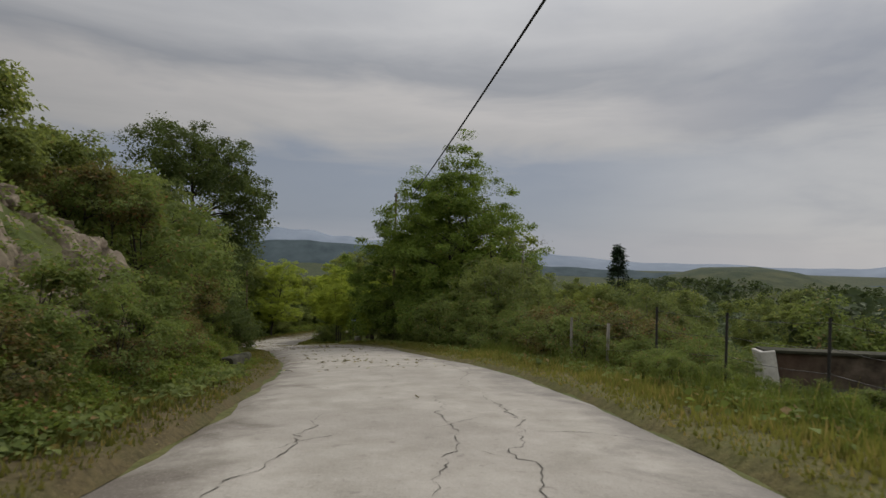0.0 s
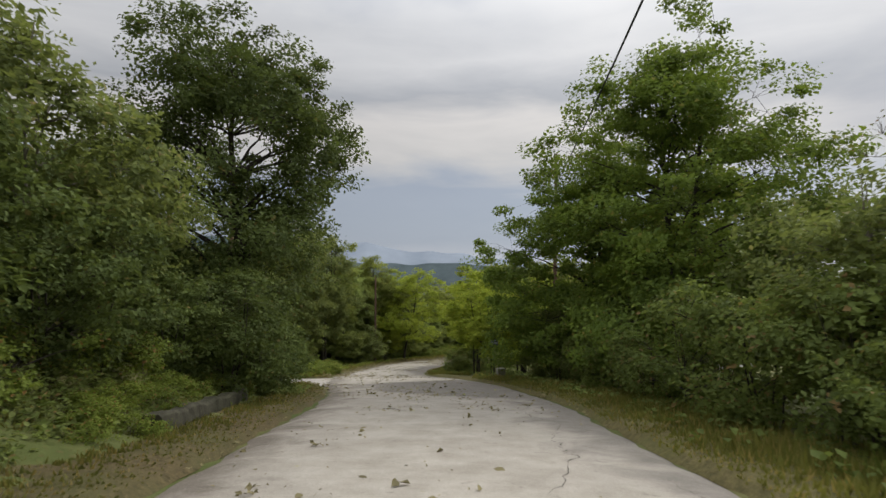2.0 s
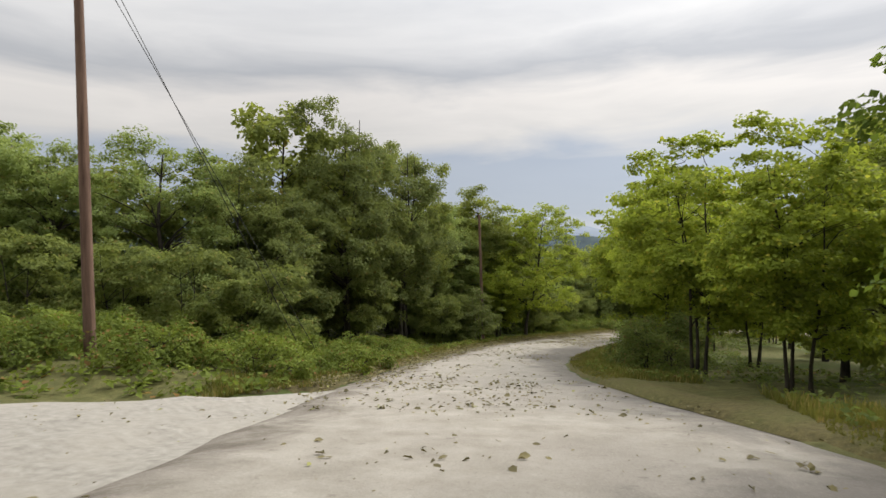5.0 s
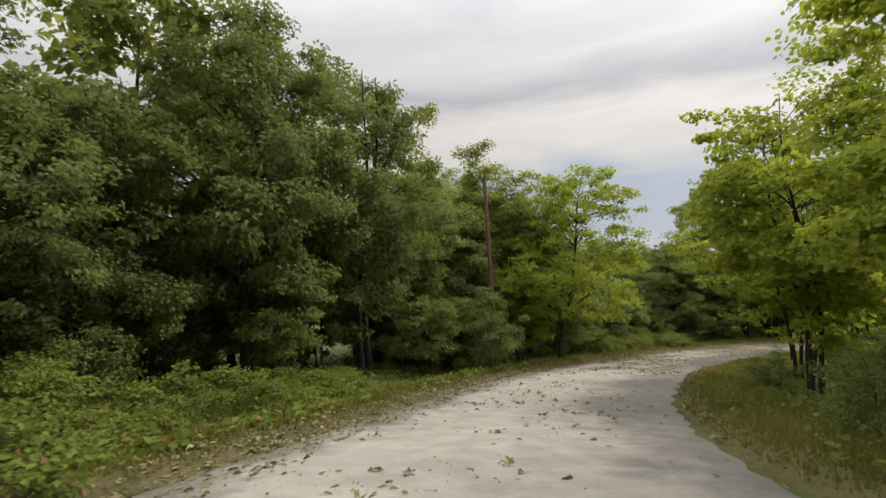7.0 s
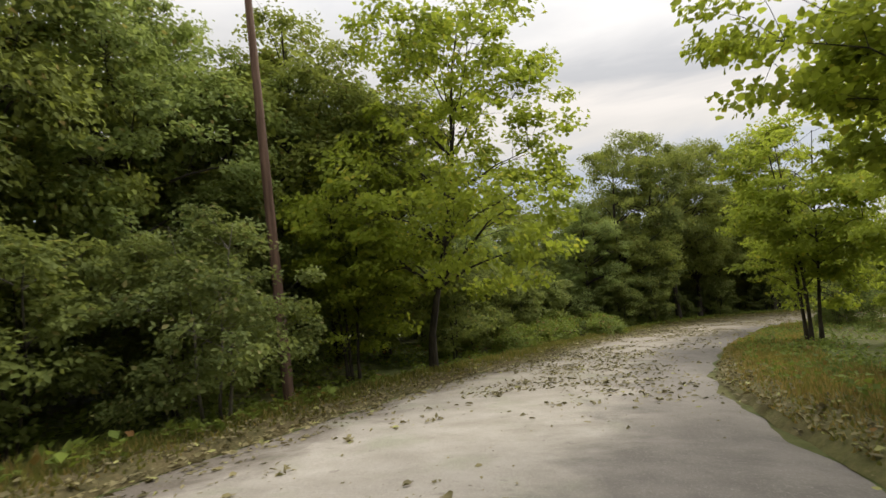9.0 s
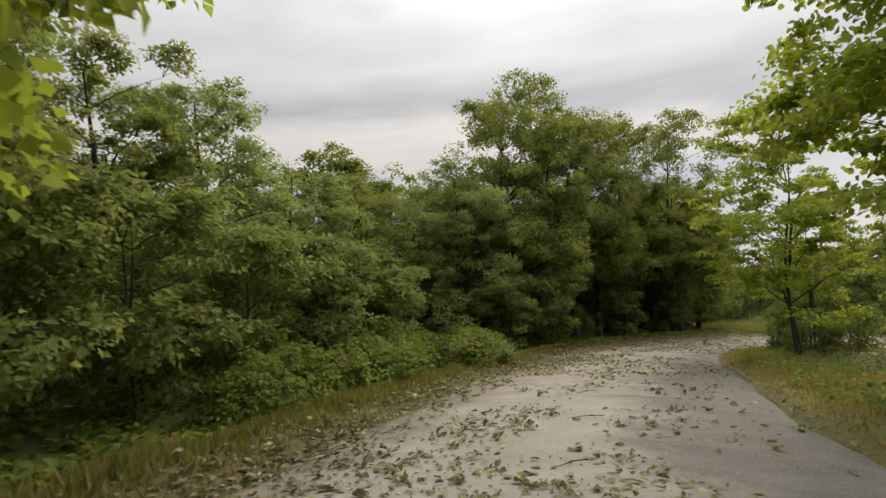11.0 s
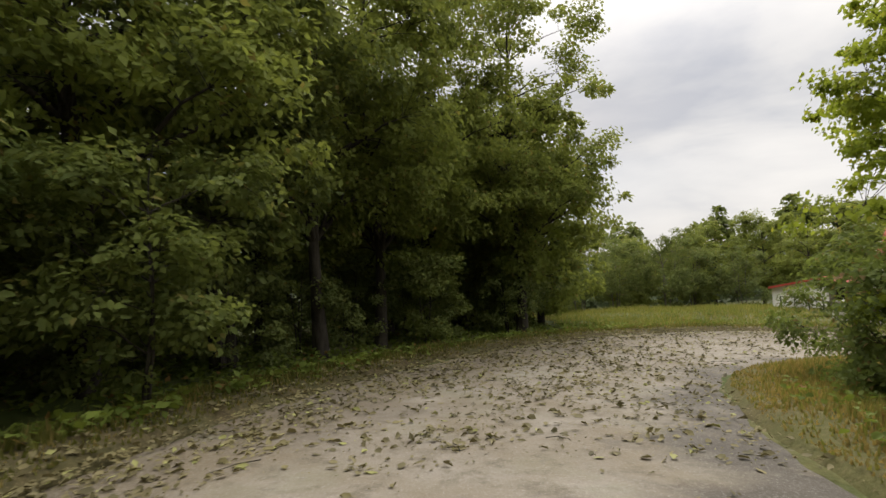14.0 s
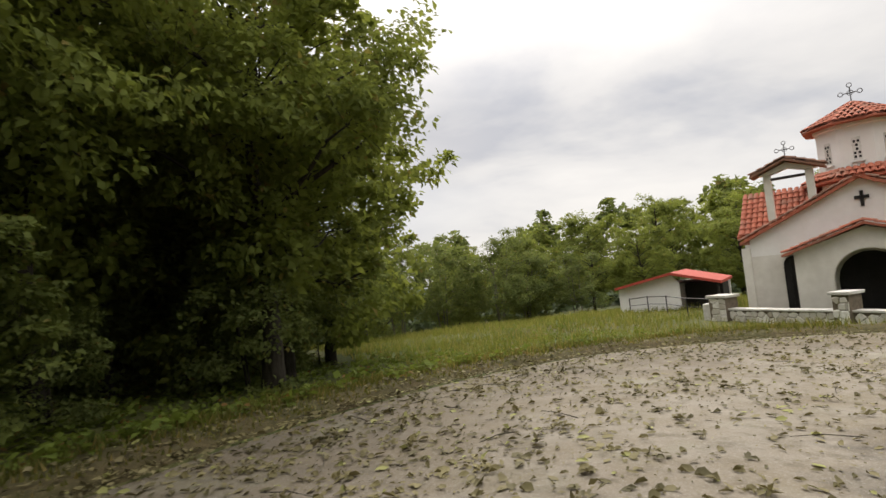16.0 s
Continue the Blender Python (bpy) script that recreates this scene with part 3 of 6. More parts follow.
def ribbon(name, s, offs, lift, mat, label, category, uv=False):
    """A strip along the road; offs(s, u) gives the metres to the right, lift the height over the road's line."""
    u = np.linspace(0, 1, 15)
    ss, uu = np.meshgrid(s, u, indexing="ij")
    d = offs(ss, uu)
    x, y, z = along(ss, d)
    v = np.stack([x, y, z + lift(x, y, z, d, uu)], -1).reshape(-1, 3)
    n = len(u)
    i, j = np.meshgrid(np.arange(len(s) - 1), np.arange(n - 1), indexing="ij")
    a = i * n + j
    q = np.stack([a, a + 1, a + n + 1, a + n], -1).reshape(-1, 4)
    me = raw_mesh(name, v, q, mat, True)
    if uv:
        lay = me.uv_layers.new(name="across")
        lay.data.foreach_set("uv", np.stack([uu.ravel()[q.ravel()], ss.ravel()[q.ravel()] * 0.1], -1).astype(np.float32).ravel())
    return tagged(new(name, me), label, category, kind="structure")


def edge_wobble(s, k):
    return 0.05 * np.sin(s * 0.43 + k) + 0.02 * np.sin(s * 1.9 + 2 * k) + 0.012 * np.sin(s * 6.1 + k)


def road_offs(s, u):
    le, re = edges(s)
    le, re = le + edge_wobble(s, 0.0), re + edge_wobble(s, 2.0)
    return le + (re - le) * u


def road_lift(x, y, z, d, u):
    return 0.012 - 0.05 * (2 * u - 1) ** 2 + 0.012 * waves(x * 0.9, y * 0.9) - 0.10 * (np.abs(2 * u - 1) > 0.999)


ribbon("road", np.arange(-29, LINE_S[-1] - 1, 0.4), road_offs, road_lift, M_ROAD, "pale worn concrete road littered with storm-torn leaves", "road", True)


def verge(side):
    def offs(s, u):
        le, re = edges(s)
        wob = edge_wobble(s, 0.0 if side < 0 else 2.0)
        return (le + wob + 0.10 - 2.3 * u) if side < 0 else (re + wob - 0.10 + 2.3 * u)

    def lift(x, y, z, d, u):
        own = 0.02 + 0.05 * ease(u, 0.03, 0.3) + 0.03 * waves(x * 2, y * 2)
        base = height(x, y) - z
        t = ease(u, 0.25, 0.9)
        up = own * (1 - t) + (base - 0.02) * t
        return np.where(in_side_road(x, y) > -0.3, -0.25, np.where(u < 0.02, -0.10, up)) if side < 0 else np.where(u < 0.02, -0.10, up)

    ribbon("verge_left" if side < 0 else "verge_right", np.arange(-29, LINE_S[-1] - 1, 0.4), offs, lift, M_VERGE if side > 0 else M_SHADEVERGE, "road verge of soil and dry yellowed grass", "verge")


verge(-1)
verge(1)

# the gravel track that joins from the left
gx, gu = np.meshgrid(np.linspace(-58, -8.6, 90), np.linspace(0, 1, 14), indexing="ij")
lo_y, hi_y = np.interp(gx, *TRACK_LO), np.interp(gx, *TRACK_HI)
gy = lo_y + (hi_y - lo_y) * gu + 0.12 * np.sin(gx * 2.1) * (2 * gu - 1)
gz = height(gx, gy) + np.where(np.abs(2 * gu - 1) > 0.99, -0.10, 0.15 * ease(in_side_road(gx, gy), -0.1, 0.9)) + 0.02 * waves(gx * 2, gy * 2)
i, j = np.meshgrid(np.arange(89), np.arange(13), indexing="ij")
a = i * 14 + j
tagged(new("gravel_track", raw_mesh("gravel_track", np.stack([gx, gy, gz], -1).reshape(-1, 3), np.stack([a, a + 14, a + 15, a + 1], -1).reshape(-1, 4), M_GRAVEL, True)),
       "pale gravel side track joining the road", "track", kind="structure")


def ridge(name, dist, crest, seed, mat, label, jag):
    """A far range of hills: crest gives its height in degrees by heading."""
    rng = np.random.RandomState(seed)
    deg = np.linspace(-100, 100, 700)
    top = np.interp(deg, *crest)
    for k in range(2, 30):
        top += jag * np.sin(np.radians(deg) * k * 3.7 + rng.rand() * 6.3) / k ** 0.9
    ang = -np.radians(deg)
    zt = dist * np.tan(np.radians(top))
    rows = []
    for f, dz in ((0.86, None), (0.93, 0.5), (1.0, 1.0), (1.06, 0.3)):
        z = np.full_like(zt, -160.0) if dz is None else -160 + (zt + 160) * dz
        if dz == 0.5:
            z = z + 0.015 * (zt + 160) * np.sin(deg * 1.7 + 2 * np.sin(deg * 0.6))
        rows.append(np.stack([np.sin(ang) * dist * f, np.cos(ang) * dist * f, z], 1))
    n = len(ang)
    i, j = np.meshgrid(np.arange(3), np.arange(n - 1), indexing="ij")
    a = i * n + j
    ob = new(name, raw_mesh(name, np.concatenate(rows), np.stack([a, a + 1, a + n + 1, a + n], -1).reshape(-1, 4), mat, True))
    return tagged(ob, label, "mountains", kind="structure")


ridge("backdrop_mountains", 4300, ((-100, -40, -22, -10, 0, 7, 12, 18, 24, 32, 100), (-1.0, -1.0, -0.8, -0.1, 0.5, 1.0, 1.6, 2.6, 2.0, 2.8, 2.8)), 5, M_MOUNTAIN, "mountain range on the horizon, tinted blue for haze", 0.30)
ridge("backdrop_hills", 2300, ((-100, -40, -24, -12, 2, 8, 13, 20, 27, 40, 100), (-2.6, -2.4, -1.8, -1.2, 0.0, 0.4, 0.1, 0.6, 2.6, 3.4, 3.4)), 11, M_HILL, "dark wooded hills before the mountains, tinted blue for haze", 0.22)


# ---------------------------------------------------------------- plants
def unit(v):
    return v / (np.linalg.norm(v, axis=-1, keepdims=True) + 1e-9)


def leaf_arrays(rng, centres, reach, per, size, flat, middle, broad=0.62, droop=0.25, lobed=False):
    """Leaves round each centre, folded along the midrib and facing out of their bough: kites, or rounder lobed ones for near plants."""
    c = np.repeat(centres, per, axis=0)
    r = np.repeat(reach, per)[:, None] if np.ndim(reach) else reach
    n = len(c)
    off = unit(rng.normal(size=(n, 3))) * rng.rand(n, 1) ** 0.5 * r * np.array([1, 1, flat])
    p = c + off
    outw = unit(p - (np.repeat(middle, per, axis=0) if np.ndim(middle) == 2 else middle))
    nor = unit(np.array([0, 0, 0.62]) + 0.52 * rng.normal(size=(n, 3)) + 0.62 * outw)
    ax = unit(rng.normal(size=(n, 3)) + 0.9 * outw - np.array([0, 0, droop]))
    ax = unit(ax - nor * np.sum(ax * nor, 1, keepdims=True))
    side = np.cross(nor, ax)
    ln = size * (0.6 + 0.8 * rng.rand(n, 1))
    w = ln * broad * 0.5
    fold = nor * ln * 0.12
    tip = p + ax * ln - nor * ln * 0.12 * rng.rand(n, 1)
    if lobed:
        low, high = 0.24 + 0.1 * rng.rand(n, 1), 0.62 + 0.14 * rng.rand(n, 1)
        v = np.stack([p, p + ax * ln * low + side * w * 0.85 + fold, p + ax * ln * high + side * w + fold, tip,
                      p + ax * ln * high - side * w * 0.9 + fold, p + ax * ln * low - side * w + fold], 1).reshape(-1, 3)
        k = np.arange(n)[:, None] * 6
        f = np.concatenate([k + np.array(t) for t in ((0, 1, 2), (0, 2, 3), (0, 3, 4), (0, 4, 5))], 1).reshape(-1, 3)
    else:
        v = np.stack([p, p + ax * ln * 0.42 + side * w + fold, tip, p + ax * ln * 0.42 - side * w + fold], 1).reshape(-1, 3)
        k = np.arange(n)[:, None] * 4
        f = np.concatenate([k + np.array([0, 1, 2]), k + np.array([0, 2, 3])], 1).reshape(-1, 3)
    return v, f


def make_tree(name, seed, h, r, low, clumps, per, leaf, m_leaf, m_bark, flat=0.55, clump_r=0.85, trunk_r=0.16, stems=1, lean=(0.0, 0.0),
              broad=0.62, peak=0.55, label="", category="tree", group="", rough=0.42, lobed=False, boughs=0, bulk=0.46, tray=0.8, cone=0.0):
    """A tree: a tapered trunk, a limb to each bough, and leaf sprays round the boughs, which stand apart and leave gaps."""
    rng = np.random.RandomState(seed)
    top = np.array([lean[0], lean[1], h])
    mid_z = low + (h - low) * peak * 0.9
    # boughs spread evenly over an uneven crown
    boughs = boughs or max(6, clumps // 7)
    i = np.arange(boughs) + 0.5
    turn, up = i * 2.39996 + seed, 1 - 2 * i / boughs
    d = unit(np.stack([np.cos(turn) * np.sqrt(1 - up * up), np.sin(turn) * np.sqrt(1 - up * up), up], 1) + 0.22 * rng.normal(size=(boughs, 3)))
    lump = np.array([noise.noise(Vector(v * 1.5) + Vector((seed * 3.1, 0, 0))) for v in d])
    q = (0.46 + 0.40 * rng.rand(boughs)) * (1 + rough * 0.9 * lump)
    z = np.where(d[:, 2] > 0, mid_z + d[:, 2] * q * 1.08 * (h - mid_z), mid_z + d[:, 2] * q * 1.05 * (mid_z - low))
    slim = r * (1 - cone * np.clip(d[:, 2], 0, 1))
    core = np.stack([d[:, 0] * q * slim, d[:, 1] * q * slim, z], 1)
    core[:, :2] += np.clip(core[:, 2:3] / h, 0, 2) ** 1.3 * np.array(lean)
    size = bulk * r * (0.65 + 0.6 * rng.rand(boughs)) * (1 - 0.25 * np.clip(d[:, 2], 0, 1))
    home = np.r_[np.arange(boughs), rng.randint(boughs, size=max(0, clumps - boughs))][:clumps]
    way = unit(rng.normal(size=(clumps, 3)) + 0.55 * d[home] + np.array([0, 0, 0.25]))
    centre = core[home] + way * (size[home] * (0.35 + 0.65 * rng.rand(clumps) ** 0.45))[:, None] * np.array([1, 1, tray])
    centre[:, 2] = np.maximum(centre[:, 2], min(low, 0.35) + 0.1)
    wood, tips = [], []
    for k in range(stems):
        a0 = rng.rand() * 6.3
        foot = np.array([np.cos(a0), np.sin(a0), 0]) * (0 if stems == 1 else 0.12 * r * rng.rand() + 0.1)
        goal = top * np.array([1, 1, 0.9]) + np.array([np.cos(a0), np.sin(a0), 0]) * (0 if stems == 1 else 0.35 * r)
        t = np.linspace(0, 1, 9)[:, None]
        bow = np.stack([np.sin(t[:, 0] * 5 + seed + k), np.cos(t[:, 0] * 4 + seed * 2 + k), 0 * t[:, 0]], 1) * 0.022 * h * (t * (1 - t) * 4)
        line = foot * (1 - t) + goal * t + bow
        line[:, :2] = foot[:2] * (1 - t) + t ** 1.3 * goal[:2] + bow[:, :2]
        line[0, 2] = -0.25
        rad = trunk_r * (1 - 0.88 * t[:, 0]) ** 0.9 / (1 if stems == 1 else 1.5)
        rad[0] *= 1.45
        wood.append(tube_arrays(line, rad, 8 if trunk_r > 0.1 else 5))
        tips += [(line[i], rad[i]) for i in range(2, 9)]
    for c in core:
        # a limb starts on the stem, lower than its spray
        best = min(tips[:7 * stems], key=lambda tr: abs(tr[0][2] - (c[2] - 0.32 * np.hypot(c[0] - tr[0][0], c[1] - tr[0][1]) - 0.4)) + 0.2 * np.hypot(*(tr[0][:2] - c[:2])))
        p0, r0 = best
        t = np.linspace(0, 1, 6)[:, None]
        line = p0 * (1 - t) + c * t + np.array([0, 0, 0.12 * np.linalg.norm(c - p0)]) * (t * (1 - t) * 2) + rng.normal(size=(6, 3)) * 0.05 * t * (1 - t) * 4
        rad = max(0.55 * r0, 0.018) * (1 - 0.82 * t[:, 0])
        wood.append(tube_arrays(line, rad, 5))
        tips += [(line[k], rad[k]) for k in (2, 3, 4, 5)]
    tp = np.array([p for p, _ in tips])
    for c in centre:
        k = np.argmin(np.sum((tp - c) ** 2, 1) + 2.0 * np.maximum(0, tp[:, 2] - c[2]))
        mid_p = (tp[k] + c) / 2 + np.array([0, 0, 0.08]) * np.linalg.norm(tp[k] - c)
        wood.append(tube_arrays(np.array([tp[k], mid_p, c]), np.array([0.4, 0.3, 0.14]) * max(0.02, min(0.08, tips[k][1])), 3))
    v, f = leaf_arrays(rng, centre, 0.72 * clump_r * (0.6 + 0.8 * rng.rand(clumps)), per, leaf, flat, core[home] - np.array([0, 0, 0.25 * bulk * r]), broad, lobed=lobed)
    ob = thing(name, Matrix.Identity(4), label, category, group)
    child("trunk", raw_mesh("trunk", *join_arrays(wood), m_bark, True), ob)
    child("crown", raw_mesh("crown", v, f, m_leaf), ob)
    return ob


class Grove:
    """Trees of one kind: the first places use the built ones, later places copies of them."""

    def __init__(self, makers):
        self.makers, self.kept, self.used = makers, [], 0

    def put(self, x, y, scale=1.0, turn=None, tall=1.0, which=None, sink=0.08, label=""):
        k = (self.used if which is None else which) % len(self.makers)
        self.used += 1
        while len(self.kept) <= k:
            self.kept.append([self.makers[len(self.kept)](), False])
        turn = (self.used * 137.5) % 360 if turn is None else turn
        m = pose(x, y, spot(x, y, sink), 0, 0, turn) @ Matrix.Diagonal((scale, scale, scale * tall, 1))
        if not self.kept[k][1]:
            self.kept[k][1] = True
            ob = self.kept[k][0]
            ob.matrix_basis = m
        else:
            src = self.kept[k][0]
            old = src.matrix_basis.copy()
            src.matrix_basis = Matrix.Identity(4)
            ob = copy_thing(src, m)
            src.matrix_basis = old
        return tagged(ob, label)


OAK_L = "woodland oak with a dense dull green crown"
oaks = Grove([lambda s=s: make_tree("oak_tree", s, 11.5, 3.9, 0.9, 240, 80, 0.21, M_OAK, M_BARK, 0.62, 0.85, 0.17, broad=0.66, boughs=40, label=OAK_L, group="woodland trees", rough=0.25) for s in (3, 14, 25)])
fine_oaks = Grove([lambda s=s, m=m, low=low, st=st: make_tree("oak_tree", s, 11.5, 3.9, low, 330, 105, 0.14, m, M_BARK, 0.55, 0.76, 0.19, stems=st, broad=0.66, label="oak with dense lobed leaves close to the road", group="woodland trees", rough=0.55, boughs=38, bulk=0.39, tray=0.72)
                   for s, m, low, st in ((36, M_LIGHTOAK, 1.2, 1), (47, M_OAK, 2.2, 2), (58, M_OAK, 1.4, 1), (69, M_DARKOAK, 0.9, 2))])
dark_oaks = Grove([lambda s=s: make_tree("oak_tree", s, 11.5, 3.8, 0.8, 240, 80, 0.21, M_DARKOAK, M_BARK, 0.62, 0.85, 0.17, broad=0.66, label="dark green oak at the wood's edge", group="woodland trees", rough=0.45) for s in (5,)])
mid_oaks = Grove([lambda s=s: make_tree("oak_tree", s, 11.5, 3.9, 0.8, 150, 55, 0.34, M_OAK, M_BARK, 0.65, 1.0, 0.17, boughs=36, broad=0.7, label=OAK_L, group="woodland trees", rough=0.25) for s in (203, 214, 225)])
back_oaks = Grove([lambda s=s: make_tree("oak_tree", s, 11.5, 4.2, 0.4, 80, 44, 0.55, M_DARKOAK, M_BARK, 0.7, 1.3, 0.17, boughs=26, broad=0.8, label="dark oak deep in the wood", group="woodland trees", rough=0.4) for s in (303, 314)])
maples = Grove([lambda s=s: make_tree("maple_tree", s, 9.0, 3.0, 1.9, 290, 88, 0.12, M_MAPLE, M_BARK, 0.36, 0.80, 0.11, stems=st, broad=0.9, lobed=True, label="young maple with bright yellow-green layered leaves", group="roadside maples", rough=0.5, tray=0.6)
                for s, st in ((7, 2), (18, 1), (29, 3))])
# the dark leaf tone here also stands for shade under the trees
dark_unders = Grove([lambda s=s: make_tree("young_tree", s, 4.6, 2.2, 0.0, 95, 75, 0.15, M_DARKOAK, M_BARK, 0.6, 0.75, 0.06, stems=3, broad=0.66, label="leafy thicket in dark green for the shade under the trees", group="young trees", rough=0.45) for s in (119, 172)])
shade_unders = Grove([lambda s=s: make_tree("young_tree", s, 4.6, 2.2, 0.0, 105, 80, 0.14, M_HEROOAK, M_BARK, 0.6, 0.75, 0.06, stems=3, broad=0.66, label="leafy thicket with the oak's shade put into its leaf colour", group="young trees", rough=0.45) for s in (121, 174)])
greys = Grove([lambda s=s: make_tree("small_tree", s, 6.0, 2.5, 0.3, 150, 80, 0.14, M_GREY, M_BARK_PALE, 0.65, 0.65, 0.08, stems=3, broad=0.6, label="small bushy tree with greyish green leaves", group="small trees", rough=0.45) for s in (8, 61)])
unders = Grove([lambda s=s: make_tree("young_tree", s, 5.2, 2.0, 0.3, 110, 75, 0.15, M_YOUNG, M_BARK, 0.45, 0.7, 0.06, stems=2, broad=0.66, label="young leafy tree under the wood's edge", group="young trees", rough=0.5, tray=0.65) for s in (9, 72)])
shrubs = Grove([lambda s=s: make_tree("shrub", s, 2.6, 1.7, 0.0, 75, 80, 0.10, M_SHRUB, M_BARK, 0.65, 0.55, 0.035, stems=4, broad=0.66, label="leafy green roadside shrub", category="shrub", group="shrubs", rough=0.5) for s in (10, 83, 94)])
drys = Grove([lambda s=s: make_tree("hedge_shrub", s, 1.9, 1.6, 0.0, 70, 80, 0.09, M_DRY, M_BARK, 0.65, 0.5, 0.03, stems=4, broad=0.66, label="tangled hedge shrub with browning leaves", category="shrub", group="hedge shrubs", rough=0.5) for s in (11, 84)])
brambles = Grove([lambda s=s: make_tree("bramble", s, 1.0, 1.6, 0.0, 60, 90, 0.085, M_BRAMBLE, M_BARK, 0.6, 0.5, 0.02, stems=5, broad=0.75, label="low bramble thicket beside the road", category="bramble", group="brambles", rough=0.55) for s in (12, 85)])

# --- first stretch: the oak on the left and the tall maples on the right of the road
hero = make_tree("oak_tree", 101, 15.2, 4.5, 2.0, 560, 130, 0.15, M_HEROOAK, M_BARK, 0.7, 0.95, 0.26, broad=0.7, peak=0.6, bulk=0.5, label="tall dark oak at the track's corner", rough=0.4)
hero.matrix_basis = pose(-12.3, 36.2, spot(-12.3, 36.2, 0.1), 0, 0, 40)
hero = make_tree("maple_tree", 103, 14.2, 4.9, 0.2, 620, 165, 0.13, M_BIGMAPLE, M_BARK, 0.55, 0.95, 0.26, stems=2, tray=0.7, peak=0.42, bulk=0.50, cone=0.25, broad=0.78, label="tall broad maple with green layered leaves beside the road", rough=0.12)
hero.matrix_basis = pose(4.9, 36.4, spot(4.9, 36.4, 0.1), 0, 0, 100)
hero = make_tree("maple_tree", 107, 12.8, 5.2, 0.4, 600, 170, 0.131, M_BIGMAPLE, M_BARK, 0.5, 0.95, 0.24, stems=2, tray=0.68, peak=0.32, bulk=0.5, cone=0.36, broad=0.84, label="broad maple leaning over the road sign", rough=0.35)
hero.matrix_basis = pose(2.4, 43.4, spot(2.4, 43.4, 0.1), 0, 0, 80)
bare = make_tree("sapling", 151, 7.4, 1.5, 2.6, 70, 2, 0.07, M_DRY, M_BARK_PALE, 0.6, 0.5, 0.05, stems=3, label="thin leafless sapling beside the broad maple", rough=0.6)
bare.matrix_basis = pose(7.2, 28.6, spot(7.2, 28.6, 0.1))
for x, y, k in ((5.3, 25.8, 0.82), (7.4, 27.6, 0.7), (6.8, 31.0, 1.0), (10.2, 34.0, 0.8), (9.6, 29.6, 0.55)):
    greys.put(x, y, k)
mid_oaks.put(8.5, 44.0, 0.9)
mid_oaks.put(5.5, 50.0, 0.85)
for s, d, k in ((19, 6.3, 0.75), (21.5, 5.6, 0.7), (23.5, 5.9, 0.9), (25.5, 6.0, 0.95), (28, 6.2, 0.9), (30.5, 6.3, 0.75), (24.5, 7.8, 1.2), (33, 6.8, 0.8), (37, 7.4, 0.8), (40, 7.2, 0.7)):
    shrubs.put(*along(s, d)[:2], k)
for s, d, k in ((13, 6.5, 0.9), (14.5, 6.9, 1.0), (16, 6.3, 0.95), (17.5, 6.6, 1.05), (19, 7.8, 1.1), (15, 8.4, 1.0), (17, 9.4, 1.1)):
    drys.put(*along(s, d)[:2], k)
for x, y, k in ((5.2, 14.0, 0.55), (6.4, 15.4, 0.7), (4.9, 15.8, 0.6), (8.0, 17.6, 0.75), (6.6, 18.4, 0.7), (9.8, 16.4, 0.7), (6.2, 11.6, 0.42), (5.4, 10.2, 0.36), (5.0, 8.9, 0.30)):
    shrubs.put(x, y, k)
for s, d, k in ((3, 12.5, 1.0), (6, 14, 1.1), (9, 12.5, 1.0), (2, 16, 1.2), (12, 13, 1.2)):
    shrubs.put(*along(s, d)[:2], k)
for x, y, k in ((10.5, 20.0, 0.6), (12.0, 26.5, 0.72), (13.5, 23.5, 0.64), (17.5, 21.0, 0.62), (21.0, 26.0, 0.72), (15.5, 29.0, 0.75), (25.5, 23.0, 0.72), (29.5, 29.0, 0.8), (19.0, 34.0, 0.85), (24.5, 34.0, 0.85), (33.0, 24.0, 0.78), (21.0, 16.5, 0.55), (26.0, 17.0, 0.62)):
    (unders if int(x * 2) % 3 else greys).put(x, y, k)
for x, y, k in ((7.4, 12.6, 0.55), (8.6, 13.6, 0.6), (9.6, 14.2, 0.65), (11.4, 14.6, 0.75), (13.4, 14.0, 0.8), (15.4, 14.4, 0.9), (6.0, 9.6, 0.26), (7.0, 9.9, 0.3), (6.6, 7.9, 0.26), (7.9, 8.2, 0.3), (7.2, 6.2, 0.26), (5.6, 12.6, 0.42)):
    shrubs.put(x, y, k)
for x, y, k in ((5.2, 7.4, 0.3), (5.6, 6.2, 0.34), (6.3, 5.3, 0.4), (5.9, 8.6, 0.36), (7.4, 7.2, 0.5), (6.2, 10.6, 0.42), (5.7, 4.6, 0.34), (8.6, 6.6, 0.5), (8.8, 9.2, 0.5)):
    brambles.put(x, y, k)
for s, d, k in ((10.5, -10.2, 0.9), (13.0, -10.4, 0.95), (15.5, -10.0, 0.9), (8.2, -10.8, 0.85), (18.0, -9.8, 0.8)):
    unders.put(*along(s, d)[:2], k)
for x, y, k in ((-13.2, 30.6, 1.35), (-14.8, 33.6, 1.5), (-12.2, 27.6, 1.25), (-11.6, 24.6, 1.1)):
    dark_unders.put(x, y, k)
